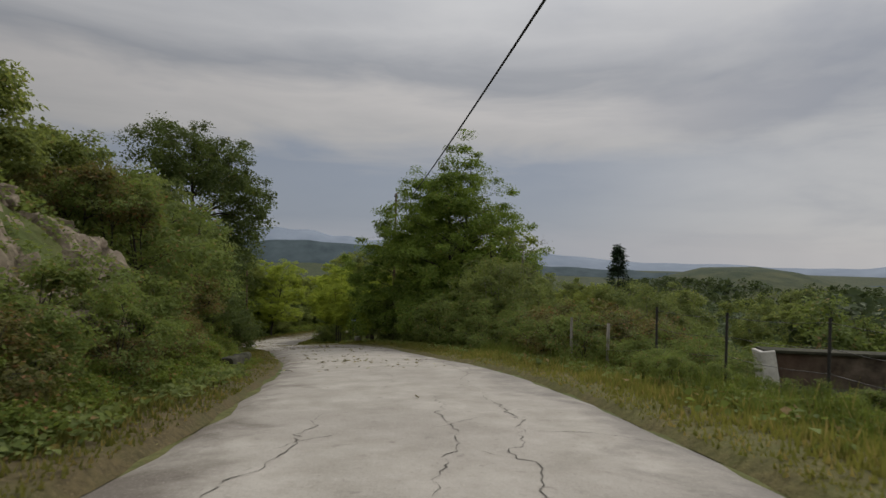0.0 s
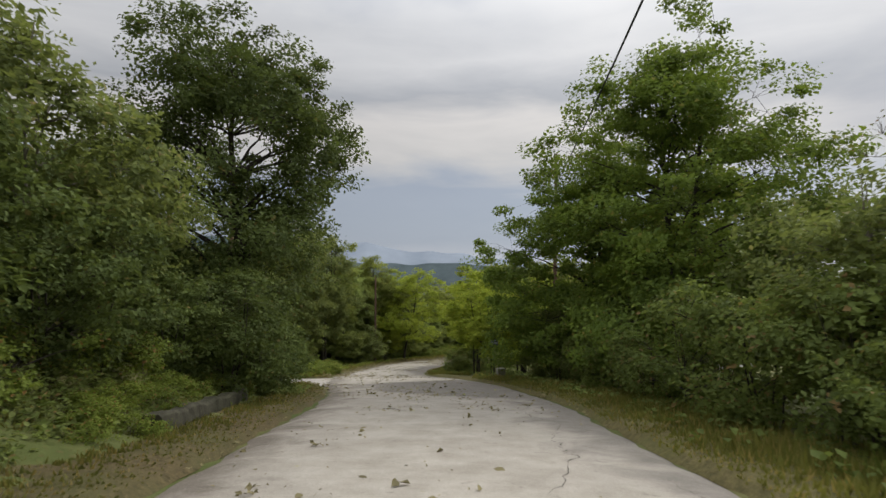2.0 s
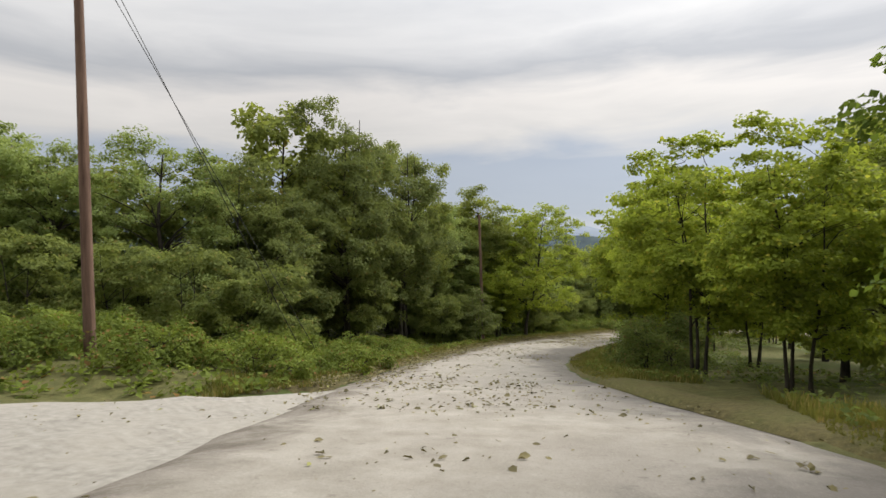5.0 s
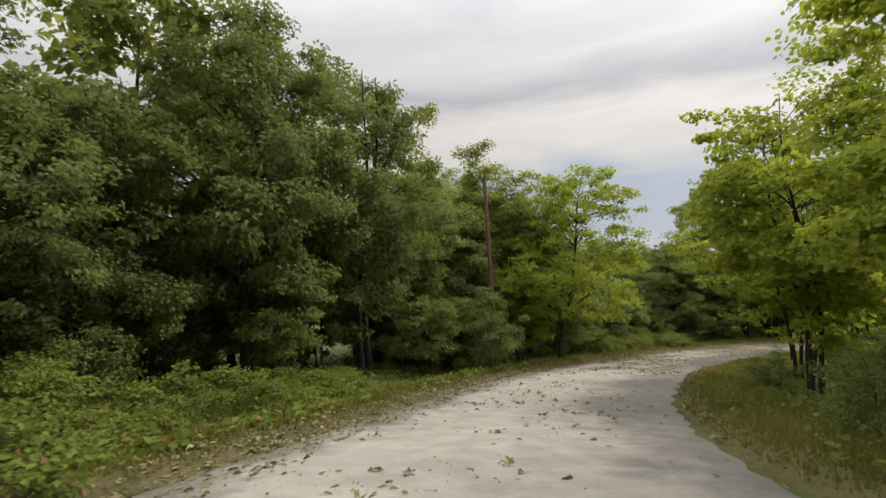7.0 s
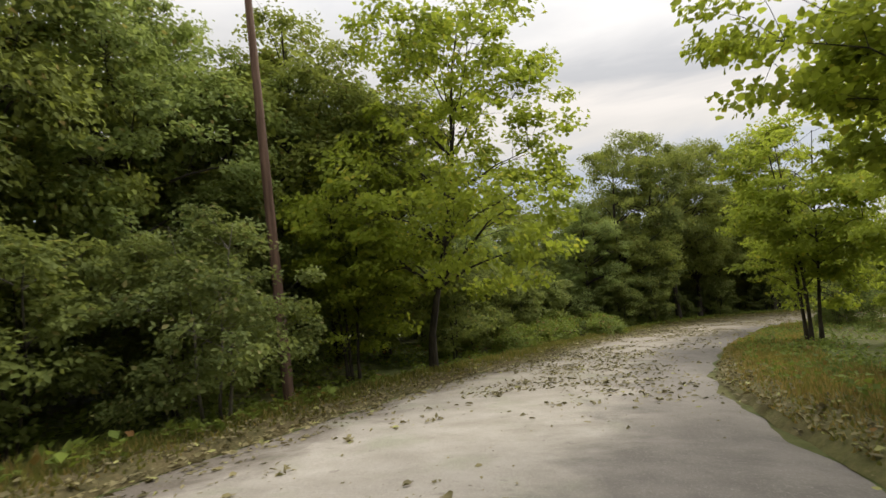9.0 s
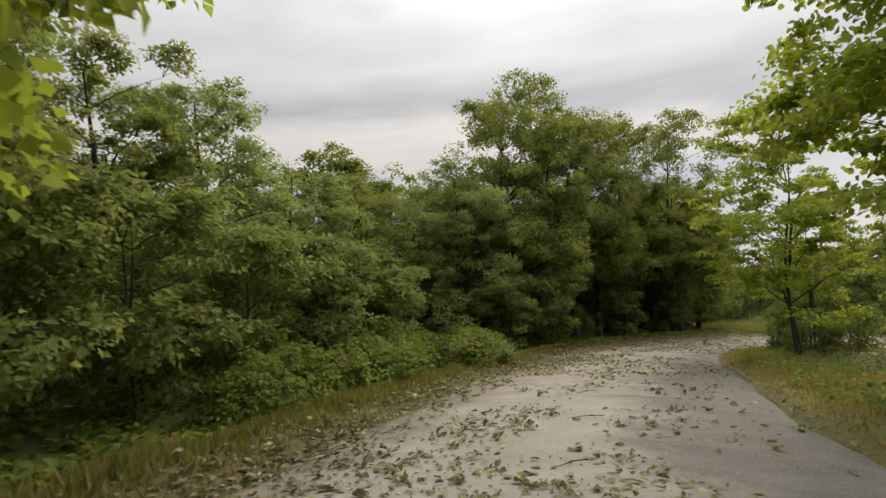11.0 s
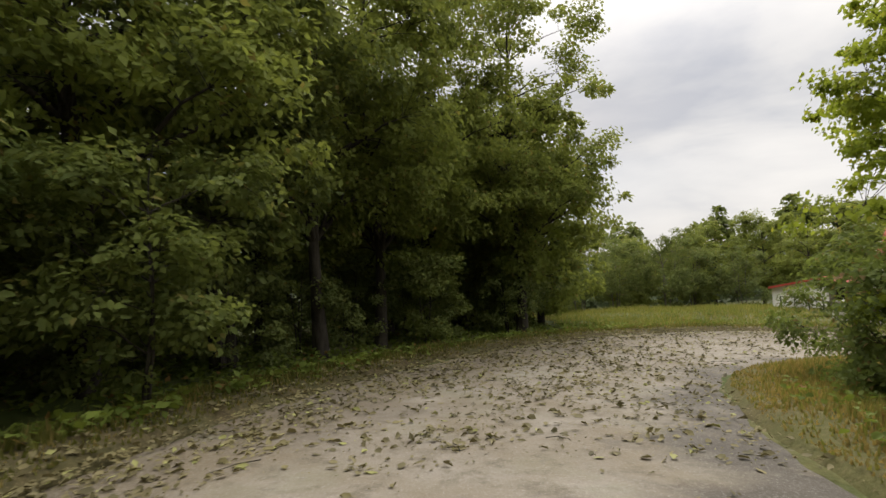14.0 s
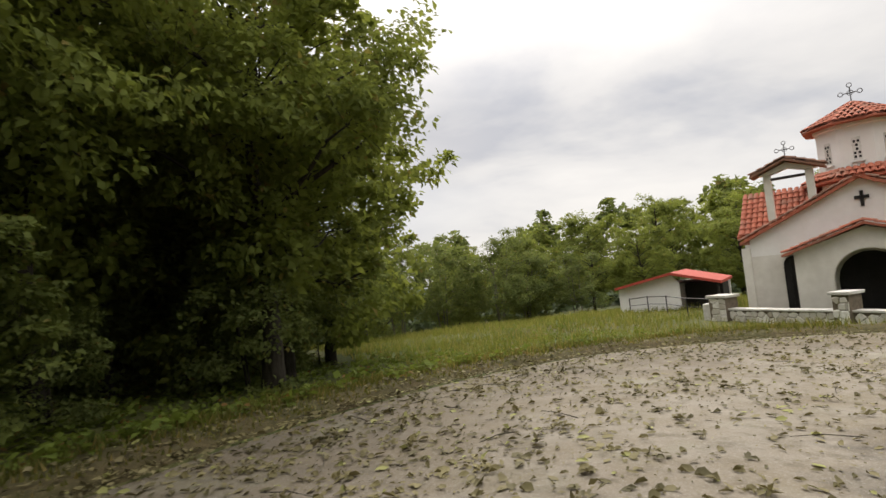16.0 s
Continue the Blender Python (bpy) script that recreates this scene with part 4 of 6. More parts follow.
# the bank
for s, d, k in ((3.8, -4.5, 0.5), (5.4, -4.6, 0.55), (7.2, -4.9, 0.58), (8.8, -4.6, 0.5), (10.4, -4.8, 0.58), (12.2, -4.7, 0.55), (4.2, -7.4, 0.6)):
    (drys if int(s * 5) % 2 else shrubs).put(*along(s, d)[:2], k)
for s, d, k in ((13.9, -4.0, 0.34), (12.9, -4.4, 0.3), (14.6, -4.75, 0.36), (16.2, -4.7, 0.34), (17.8, -4.65, 0.36), (19.4, -4.5, 0.36), (20.4, -4.2, 0.3), (23.9, -4.6, 0.34), (24.8, -4.3, 0.36), (24.3, -4.9, 0.4), (25.2, -5.0, 0.4), (26.6, -5.1, 0.4), (28.2, -5.2, 0.42), (29.8, -5.3, 0.42), (31.4, -5.1, 0.4)):
    brambles.put(*along(s, d)[:2], k)
for s, d, k in ((14.9, -3.75, 0.32), (16.4, -3.7, 0.3), (18.0, -3.65, 0.32), (1.5, -4.3, 0.42), (3.2, -4.1, 0.45), (4.9, -4.2, 0.5), (6.6, -4.2, 0.45), (8.2, -4.3, 0.5), (9.8, -4.3, 0.5), (11.6, -4.3, 0.5), (13.2, -4.6, 0.6)):
    brambles.put(*along(s, d)[:2], k)
for s, d, k in ((9.6, -5.0, 0.42), (11.8, -5.1, 0.45), (3.2, -7.0, 0.5), (14.6, -6.6, 0.7)):
    shrubs.put(*along(s, d)[:2], k)
for s, d, k in ((2.5, -5.2, 0.7), (4.5, -4.9, 0.6), (1.0, -5.6, 0.8), (21.5, -5.0, 0.5), (24, -5.6, 0.7), (26.5, -5.8, 0.7)):
    brambles.put(*along(s, d)[:2], k)
for s, d, k in ((2, -6.0, 0.7), (4.5, -5.4, 0.45), (7.0, -4.7, 0.42), (9.2, -4.6, 0.42), (11.4, -4.7, 0.42), (13.8, -4.9, 0.5), (15.5, -5.9, 1.0), (18, -5.6, 0.9), (20, -5.9, 1.05), (22.5, -5.8, 1.1),
                (25, -5.7, 1.0), (27, -6.0, 1.1), (30, -5.8, 1.0), (32.5, -5.6, 0.8), (13.4, -9.0, 0.7), (17, -7.6, 1.1), (21, -7.8, 1.2), (25, -7.8, 1.3), (15.0, -7.4, 1.0), (9, -8.9, 0.6)):
    # under the oak: thickets that carry its shade in their leaf colour
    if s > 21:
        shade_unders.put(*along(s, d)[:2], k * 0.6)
    else:
        (drys if int(s * 2) % 3 == 0 else shrubs).put(*along(s, d)[:2], k)
for s, d, k in ((8, -9.5, 0.6), (11, -9.2, 0.55), (14, -9.0, 0.62), (17, -8.6, 0.65), (20.5, -8.2, 0.7), (24, -7.9, 0.9), (27, -7.6, 1.0), (30, -7.5, 0.9), (5, -10.5, 0.65)):
    (greys if int(s) % 3 == 0 else unders).put(*along(s, d)[:2], k)
for s, d, k in ((12, -12.5, 0.38), (17, -12.4, 0.38), (22, -11.4, 0.42), (27, -11.4, 0.6), (7, -13, 0.4), (31, -12, 0.7)):
    mid_oaks.put(*along(s, d)[:2], k)

# thickets under the oak and maples, dark leaves painted for the shade there
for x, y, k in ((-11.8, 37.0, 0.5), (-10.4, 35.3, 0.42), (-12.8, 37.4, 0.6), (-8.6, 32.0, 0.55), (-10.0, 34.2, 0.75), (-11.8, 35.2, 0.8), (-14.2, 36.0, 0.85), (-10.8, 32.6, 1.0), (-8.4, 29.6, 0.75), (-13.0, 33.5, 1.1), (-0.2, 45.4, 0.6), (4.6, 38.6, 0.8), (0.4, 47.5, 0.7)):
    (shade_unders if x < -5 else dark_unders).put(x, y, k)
for x, y, k in ((0.6, 42.6, 0.7), (2.2, 40.6, 0.85), (3.2, 38.4, 0.75)):
    dark_unders.put(x, y, k)

# --- the junction and the yellow-green maples right of the road
for x, y, k in ((-3.0, 51.5, 0.62), (-1.2, 55.0, 0.75), (-4.6, 56.6, 0.82), (-5.4, 62.5, 0.9), (-6.6, 70.0, 1.05), (-6.1, 76.6, 1.0), (-2.6, 83.4, 0.88), (-4.2, 90.5, 0.95), (-2.0, 66.5, 0.9), (4.0, 100.0, 0.75)):
    maples.put(x, y, k)
airy = make_tree("maple_tree", 141, 8.8, 2.5, 1.6, 270, 66, 0.10, M_MAPLE, M_BARK, 0.32, 0.62, 0.10, stems=2, tray=0.5, lean=(0.0, 0.9), broad=0.9, lobed=True, label="slender open maple with layered yellow-green leaves", group="roadside maples", rough=0.6)
copy_thing(airy, pose(4.3, 108.3, spot(4.3, 108.3, 0.1), 0, 0, 200) @ Matrix.Diagonal((0.74, 0.74, 0.95, 1)))
airy.matrix_basis = pose(-0.7, 101.7, spot(-0.7, 101.7, 0.1))
for x, y, k in ((1.5, 60, 0.8), (4, 68, 0.85), (3, 76, 0.8), (6, 84, 0.75), (4, 92, 0.7), (12, 60, 0.9), (12, 74, 0.9), (12, 90, 0.8)):
    mid_oaks.put(x, y, k)
for x, y, k in ((-6.2, 57.8, 0.8), (-5.4, 60.0, 0.9), (-7.4, 61.2, 0.5), (-6.9, 63.2, 0.55), (-6.4, 65.2, 0.6), (-7.6, 71.6, 0.45), (-5.0, 72.5, 0.7), (-3.8, 79, 0.8), (-2.5, 86.5, 0.7), (1.9, 104.6, 0.7), (3.2, 107.6, 0.95), (4.6, 109.6, 0.9), (3.9, 105.5, 1.0)):
    shrubs.put(x, y, k)
for x, y, k in ((-15.4, 48.8, 0.9), (-17.6, 47.4, 1.0), (-20.0, 46.0, 1.0), (-22.5, 44.8, 1.1), (-15.0, 51.6, 0.8), (-17.5, 50.4, 1.1), (-20.5, 49.0, 1.2), (-24, 48, 1.2), (-16.4, 54.4, 0.9)):
    brambles.put(x, y, k)
for x, y, k in ((-18.5, 52.6, 0.75), (-21.5, 52.4, 0.85), (-24.5, 51.5, 0.9), (-28, 50.5, 1.0)):
    unders.put(x, y, k)
yellow = Grove([lambda: make_tree("maple_tree", 131, 12.4, 4.2, 2.0, 330, 75, 0.145, M_MAPLE, M_BARK, 0.5, 0.80, 0.13, lean=(1.9, 0.2), broad=0.95, label="tall open maple with yellow-green leaves leaning over the road", rough=0.6)])
yellow.put(-17.2, 84.4, 1.0, 0)
greys.put(-18.7, 76.0, 0.68)
fine_oaks.put(-22.2, 85.6, 1.14, which=1)
unders.put(-20.1, 76.8, 0.72)
oaks.put(-21.8, 84.8, 1.0)
oaks.put(-20.0, 88.0, 0.92)
unders.put(-20.6, 73.8, 0.75)
unders.put(-21.0, 78.0, 0.8)
for x, y, k in ((-7.5, 111.2, 0.85), (-9.8, 108.6, 0.85), (-15.4, 100.8, 0.85)):
    unders.put(x, y, k)
maples.put(-19.2, 83.0, 0.72)
for x, y, k in ((-17.6, 88.5, 0.8), (-17.2, 91.5, 0.85), (-16.8, 94.5, 0.8), (-15.9, 97.6, 0.85), (-14.6, 100.4, 0.8)):
    unders.put(x, y, k)

# --- the woods on the left
WOOD_EDGE = [(-37, 49), (-30, 53.5), (-25, 57.5), (-22.4, 62), (-22.6, 70), (-22.8, 76), (-21.6, 82), (-20.4, 90), (-19.2, 96), (-17.0, 101.5), (-12.6, 107.0), (-8.2, 112.6), (-4.0, 118.2), (0.4, 123.0), (5.8, 125.2), (9.0, 128.4), (10.2, 136), (10.0, 144)]
wood = np.array(WOOD_EDGE, float)
wood_s = np.r_[0, np.cumsum(np.hypot(*np.diff(wood, axis=0).T))]
rng = np.random.RandomState(4)
for row, (gap, back) in enumerate(((3.7, 1.3), (4.4, 5.6), (5.2, 10.5), (6.5, 16.0))):
    for u in np.arange(0.5, wood_s[-1], gap):
        u2 = u + rng.uniform(-0.8, 0.8)
        p = np.array([np.interp(u2, wood_s, wood[:, 0]), np.interp(u2, wood_s, wood[:, 1])])
        q = np.array([np.interp(u2 + 0.5, wood_s, wood[:, 0]), np.interp(u2 + 0.5, wood_s, wood[:, 1])])
        w = q - p
        nrm = np.array([-w[1], w[0]]) / (np.hypot(*w) + 1e-9)
        b = back + rng.uniform(-0.7, 0.7)
        x, y = p + nrm * b
        if row == 3 or row == 2 and 58 < y < 106:
            continue
        if row == 1 and 58 < y < 106:
            unders.put(x + 1.5, y + 1.0, rng.uniform(0.7, 0.95))
        k = rng.uniform(0.92, 1.12) * (1.12 if y > 112 and x > -9 else 0.85 if y < 64 else 0.98 if y < 74 else 0.86 if y > 99 else 1.0)
        if row == 0 and 78 < y < 90:
            k *= 0.97
        if 90 < y < 109 and x < -13:
            k *= 0.70
        near = row == 0 and 52 < y < 128
        kind = (fine_oaks if near else dark_oaks if rng.rand() < 0.3 else oaks) if row == 0 else (oaks if y > 96 else mid_oaks) if row == 1 else mid_oaks
        if row == 2:
            k *= 0.82
        high = 1.08 if 111 < y < 116 and x > -9 and row < 2 else 1.18 if 116 <= y < 127.5 and x > -9 and row < 2 else 1.22 if 64 < y < 79 and row < 2 else 1.0
        kind.put(x, y, k, tall=high, which=(0 if y < 57 else 3 if y < 68 else (3 if rng.rand() < 0.35 else 2) if y > 112 else 3 if y < 76 and rng.rand() < 0.65 else 1 if y < 76 else 2 if rng.rand() < 0.4 else 0) if near else None)
        if row == 0 and y > 108:
            dark_unders.put(*(p + nrm * rng.uniform(0.9, 2.4)), rng.uniform(0.55, 0.8))
        elif row == 0 and y > 98:
            unders.put(*(p + nrm * rng.uniform(-0.6, 0.6)), rng.uniform(0.7, 0.95))
    if row == 0:
        for u in np.arange(1.5, wood_s[-1], 2.3):
            p = np.array([np.interp(u, wood_s, wood[:, 0]), np.interp(u, wood_s, wood[:, 1])])
            pick = rng.rand()
            if p[1] > 104 and pick > 0.15:
                continue
            if pick < 0.30:
                unders.put(p[0] + rng.uniform(-0.5, 0.8), p[1], rng.uniform(0.6, 0.95))
            elif pick < 0.70:
                shrubs.put(p[0] + rng.uniform(-0.3, 0.8), p[1], rng.uniform(0.6, 0.9))
# dark thickets behind the trunks, in place of the wood's inner shade
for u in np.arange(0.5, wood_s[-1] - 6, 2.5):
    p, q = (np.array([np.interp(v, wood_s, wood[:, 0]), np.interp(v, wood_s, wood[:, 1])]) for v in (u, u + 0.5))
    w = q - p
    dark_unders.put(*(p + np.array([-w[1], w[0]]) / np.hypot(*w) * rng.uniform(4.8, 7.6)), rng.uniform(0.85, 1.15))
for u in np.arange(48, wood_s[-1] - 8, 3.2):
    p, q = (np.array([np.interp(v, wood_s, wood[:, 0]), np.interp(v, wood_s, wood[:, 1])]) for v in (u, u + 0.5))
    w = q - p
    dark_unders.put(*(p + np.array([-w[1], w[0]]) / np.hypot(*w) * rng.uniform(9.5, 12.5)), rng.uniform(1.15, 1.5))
for x, y, k in ((-17.6, 57.0, 0.8), (-21.4, 57.9, 1.0), (-18.4, 61.0, 0.9), (-20.4, 60.5, 1.0), (-19.6, 63.5, 1.0), (-20.4, 66.5, 0.8), (-14.9, 97.0, 1.35), (-13.9, 98.6, 1.45), (-12.9, 100.4, 1.4), (-11.9, 102.0, 1.25), (-15.6, 94.5, 1.2), (-16.0, 92.4, 1.0)):
    brambles.put(x, y, k)

# --- beyond the bend: grassland, rounded bushes and trees
for x, y, k in ((16, 143, 1.0), (20, 146, 1.15), (24.5, 147, 1.25), (28.5, 145, 1.25), (32.5, 146.5, 1.15), (36, 144, 1.0)):
    greys.put(x, y, k)
for x, y, k in ((38, 152, 0.85), (44, 149, 0.95), (50, 145, 1.05), (55, 140, 1.0), (60, 150, 1.1), (33, 157, 0.8), (26, 160, 0.75), (18, 158, 0.75), (48, 136, 0.8), (56, 132, 0.9), (12, 150, 0.7), (41, 141, 0.7), (30, 152, 0.7), (22, 153, 0.7), (35, 149, 0.75)):
    (oaks if y < 153 and x < 52 else mid_oaks).put(x, y, k)
for x, y, k in ((46, 158, 1.1), (36, 163, 1.0), (26, 167, 1.0), (14, 165, 0.9), (56, 154, 1.2), (64, 144, 1.2)):
    back_oaks.put(x, y, k)

# --- far woods on the slopes to the right
def far_woods():
    rng = np.random.RandomState(77)
    close_c, close_r, near_c, near_r, far_c, far_r = [], [], [], [], [], []
    trees = 0
    while trees < 5200:
        dist, ang = 26 + 800 * rng.rand() ** 2.0, rng.uniform(-24, 88)
        x, y = dist * math.sin(radians(ang)), dist * math.cos(radians(ang))
        ragged = 7 * math.sin(y * 0.11 + 2 * math.sin(y * 0.043)) + 5 * math.sin(y * 0.31) + 4 * rng.normal()
        if x < 36 + ragged and 20 + ragged * 0.4 < y < 175:
            continue
        if x < 75 and 84 < y < 168 or x < 15 and y < 40 or x < 0 and y < 175:
            continue
        if ((x - 262) / 80) ** 2 + ((y - 372) / 68) ** 2 < 1:
            continue
        trees += 1
        k = rng.uniform(0.7, 1.25) * (0.5 if dist < 45 else 1.0)
        z = float(region(np.array([x]), np.array([y]))[0]) if x > 52 or y > 180 else spot(x, y)
        if dist < 70:
            for _ in range(3):
                close_c.append((x + rng.normal() * 1.5 * k, y + rng.normal() * 1.5 * k, z + k * rng.uniform(0.5, 4.8)))
                close_r.append(1.8 * k)
        elif dist < 140:
            for _ in range(3):
                near_c.append((x + rng.normal() * 1.6 * k, y + rng.normal() * 1.6 * k, z + k * rng.uniform(0.6, 4.6)))
                near_r.append(2.0 * k)
        else:
            for _ in range(2):
                far_c.append((x + rng.normal() * 2 * k, y + rng.normal() * 2 * k, z + k * rng.uniform(0.8, 3.6)))
                far_r.append(3.0 * k)
    for _ in range(2600):
        dist, ang = rng.uniform(130, 470), rng.uniform(12, 62)
        x, y = dist * math.sin(radians(ang)), dist * math.cos(radians(ang))
        if ((x - 262) / 72) ** 2 + ((y - 372) / 62) ** 2 < 1 or x < 80 and y < 180:
            continue
        z = float(region(np.array([x]), np.array([y]))[0]) if x > 52 or y > 180 else spot(x, y)
        k = rng.uniform(0.6, 1.1)
        far_c.append((x, y, z + k * 1.6))
        far_r.append(2.6 * k)
    a = leaf_arrays(rng, np.array(near_c), np.array(near_r), 32, 0.62, 0.8, np.array([150, 200, -60.0]), 0.8)
    e = leaf_arrays(rng, np.array(close_c), np.array(close_r), 60, 0.40, 0.8, np.array([150, 200, -60.0]), 0.75)
    c = leaf_arrays(rng, np.array(far_c), np.array(far_r), 17, 1.35, 0.6, np.array([150, 200, -60.0]), 0.85)
    v, f = join_arrays([a, c, e])
    tagged(new("far_woods", raw_mesh("far_woods", v, f, M_FARWOOD)), "scrubby dark green woods on the slope below the road", "woods", kind="stuff")


far_woods()


def cypress(x, y, h, r):
    rng = np.random.RandomState(5)
    ob = thing("cypress_tree", pose(x, y, spot(x, y)), "dark narrow cypress standing above the hedges", "tree")
    tube("trunk", [(0, 0, -0.2), (0, 0, h * 0.5), (0, 0, h * 0.95)], [0.25, 0.15, 0.03], M_BARK, ob)
    t = rng.rand(150)
    c = np.stack([np.zeros(150), np.zeros(150), 0.4 + t * (h - 0.6)], 1)
    rad = r * np.sin(np.pi * np.clip(t * 0.86 + 0.14, 0, 1)) ** 0.7
    a = rng.rand(150) * 6.3
    c[:, 0], c[:, 1] = np.cos(a) * rad * 0.75, np.sin(a) * rad * 0.75
    v, f = leaf_arrays(rng, c, 0.7, 40, 0.5, 1.4, np.array([0, 0, h * 0.4]), 0.45, -0.8)
    child("crown", raw_mesh("crown", v, f, M_CYPRESS), ob)


cypress(38.0, 86.0, 20.4, 2.3)


# ---------------------------------------------------------------- grass, herbs and litter
def blades(name, x, y, z, hgt, width, mat, label, category, seed):
    rng = np.random.RandomState(seed)
    n = len(x)
    a = rng.rand(n) * 6.283
    side = np.stack([np.cos(a), np.sin(a), 0 * a], 1) * (width * (0.6 + 0.8 * rng.rand(n)))[:, None]
    base = np.stack([x, y, z], 1)
    b = rng.rand(n) * 6.283
    tip = base + np.stack([np.cos(b) * 0.55 * hgt * rng.rand(n), np.sin(b) * 0.55 * hgt * rng.rand(n), hgt], 1)
    v = np.stack([base - side, base + side, tip], 1).reshape(-1, 3)
    tagged(new(name, raw_mesh(name, v, np.arange(3 * n).reshape(-1, 3), mat)), label, category, kind="stuff")


def verge_top(x, y):
    """The height of the soil beside the road, verge strips included."""
    s, d, z = nearest(x, y)
    le, re = edges(s)
    out = np.where(d < 0, le + edge_wobble(s, 0.0) - d, d - re - edge_wobble(s, 2.0))
    u = np.clip((out + 0.10) / 2.3, 0, 1)
    own = 0.02 + 0.05 * ease(u, 0.03, 0.3) + 0.03 * waves(x * 2, y * 2)
    t = ease(u, 0.25, 0.9)
    base = height(x, y)
    return np.where(u < 0.999, (z + own) * (1 - t) + (base - 0.02) * t, base)


def grass_places(n, s0, s1, side, reach, seed):
    rng = np.random.RandomState(seed)
    s = rng.uniform(s0, s1, n)
    le, re = edges(s)
    out = reach * rng.rand(n)
    d = (le + edge_wobble(s, 0.0) - out) if side < 0 else (re + edge_wobble(s, 2.0) + out)
    x, y, _ = along(s, d)
    clump = 0.5 + 0.5 * np.sin(s * 2.3 + 1.7 * np.sin(d * 3.1)) * np.sin(d * 2.7 + s)
    keep = (clump + 0.9 * rng.rand(n) > 0.45) & (in_side_road(x, y) < -0.2)
    return x[keep], y[keep], out[keep], clump[keep], rng


for side, seed in ((-1, 21), (1, 22)):
    x, y, out, clump, r = grass_places(120000, -1, 133, side, 2.4, seed)
    z = verge_top(x, y) - 0.01
    tall = (0.05 + 0.20 * ease(out, 0.0, 1.2) * (0.35 + 0.65 * clump)) * (0.6 + 0.8 * r.rand(len(x))) * np.where((x > 19.5) & (y < 127), 0.4, np.where((y > 112) & (side > 0), 1.5, 1.0)) * np.where((y > 11) & (y < 46) & (side < 0), 0.4, 1.0)
    straw = (side > 0) & (y > 68 + 8 * r.rand(len(x))) & (y < 113) & (r.rand(len(x)) < 0.75)
    blades("verge_grass", x[~straw], y[~straw], z[~straw], tall[~straw], 0.018, M_GRASS if side > 0 else M_VERGEGRASS, "dry yellowing grass along the road verge", "grass", seed + 40)
    if side > 0:
        blades("straw_grass", x[straw], y[straw], z[straw], tall[straw] * 0.7, 0.016, M_STRAW, "short straw-coloured grass on the verge by the bend", "grass", seed + 41)
x, y, out, clump, r = grass_places(60000, -2, 22, 1, 9.0, 31)
blades("tall_grass", x, y, height(x, y) - 0.02, (0.15 + 0.5 * clump) * (0.5 + 0.8 * r.rand(len(x))) * ease(out, 0.0, 2.2) * np.where((x > 5.6) & (y > 4) & (y < 10.8), 0.72, 1.0), 0.014, M_WEED, "tall green weeds and grass by the wire fence", "grass", 71)
r = np.random.RandomState(33)
x, y = r.uniform(3, 46, 60000), r.uniform(117, 150, 60000)
s_, d_, _ = nearest(x, y)
le_, re_ = edges(s_)
keep = (le_ - d_ > 0.3) & ~((x > 21.5) & (y < 126.0)) & (x > 9.5 + 0.15 * (y - 130))
x, y = x[keep], y[keep]
lumps = 0.5 + 0.5 * waves(x * 0.8, y * 0.8)
blades("meadow_grass", x, y, height(x, y) - 0.02, (0.14 + 0.38 * lumps) * (0.5 + 0.8 * r.rand(len(x))), 0.022, M_MEADOW, "rough green meadow beside the bend", "grass", 72)


def herbs(name, n, s0, s1, d0, d1, size, mat, label, seed, per=9, lobed=False):
    """Low leafy growth that covers the soil."""
    rng = np.random.RandomState(seed)
    s, d = rng.uniform(s0, s1, n), rng.uniform(d0, d1, n)
    x, y, _ = along(s, d)
    le, re = edges(s)
    keep = (np.maximum(le - d, d - re) > 0.45) & (in_side_road(x, y) < -0.4) & (waves(x * 0.9, y * 0.9) + rng.rand(n) * 1.2 > 0.15) & ~((s > 13) & (s < 33) & (d > -4.5) & (d < 0)) & ~((s > 6.0) & (s < 14.5) & (d < -5.3) & (d > -8.2) & (rng.rand(n) < 0.35))
    x, y = x[keep], y[keep]
    ledge = (s[keep] > 6) & (s[keep] < 14.5) & (d[keep] < -5.3) & (d[keep] > -8.2)
    c = np.stack([x, y, verge_top(x, y) + np.where(ledge, 0.30, 0.09)], 1)
    v, f = leaf_arrays(rng, c, 0.24, per, size, 0.6, np.array([0, 60, -400.0]), 0.75, lobed=lobed)
    tagged(new(name, raw_mesh(name, v, f, mat)), label, "undergrowth", kind="stuff")


herbs("bank_undergrowth", 5600, -2, 36, -10, -3.2, 0.085, M_SHRUB, "low leafy undergrowth on the cut bank", 51, 13)
herbs("verge_weeds", 2600, -1, 34, -5.6, -3.1, 0.07, M_DARKOAK, "green weeds that reach the road's edge", 54, 14, True)
herbs("wood_undergrowth", 5600, 46, 128, -12, -5, 0.15, M_BRAMBLE, "low leafy undergrowth at the wood's edge", 52)
herbs("right_verge_weeds", 1300, 48, 116, 2.5, 6.0, 0.085, M_BRAMBLE, "green weeds in the dry grass of the verge", 55, 10, True)
herbs("fence_weeds", 1500, 0, 16, 4.2, 9.0, 0.08, M_SHRUB, "tangled green weeds by the wire fence", 56, 14, True)
herbs("meadow_weeds", 1500, 112, 131, -17, -6, 0.10, M_BRAMBLE, "green weeds in the rough meadow", 57, 9, True)
herbs("roadside_undergrowth", 2600, 2, 115, 3.6, 11, 0.13, M_SHRUB, "low leafy weeds right of the road", 53)


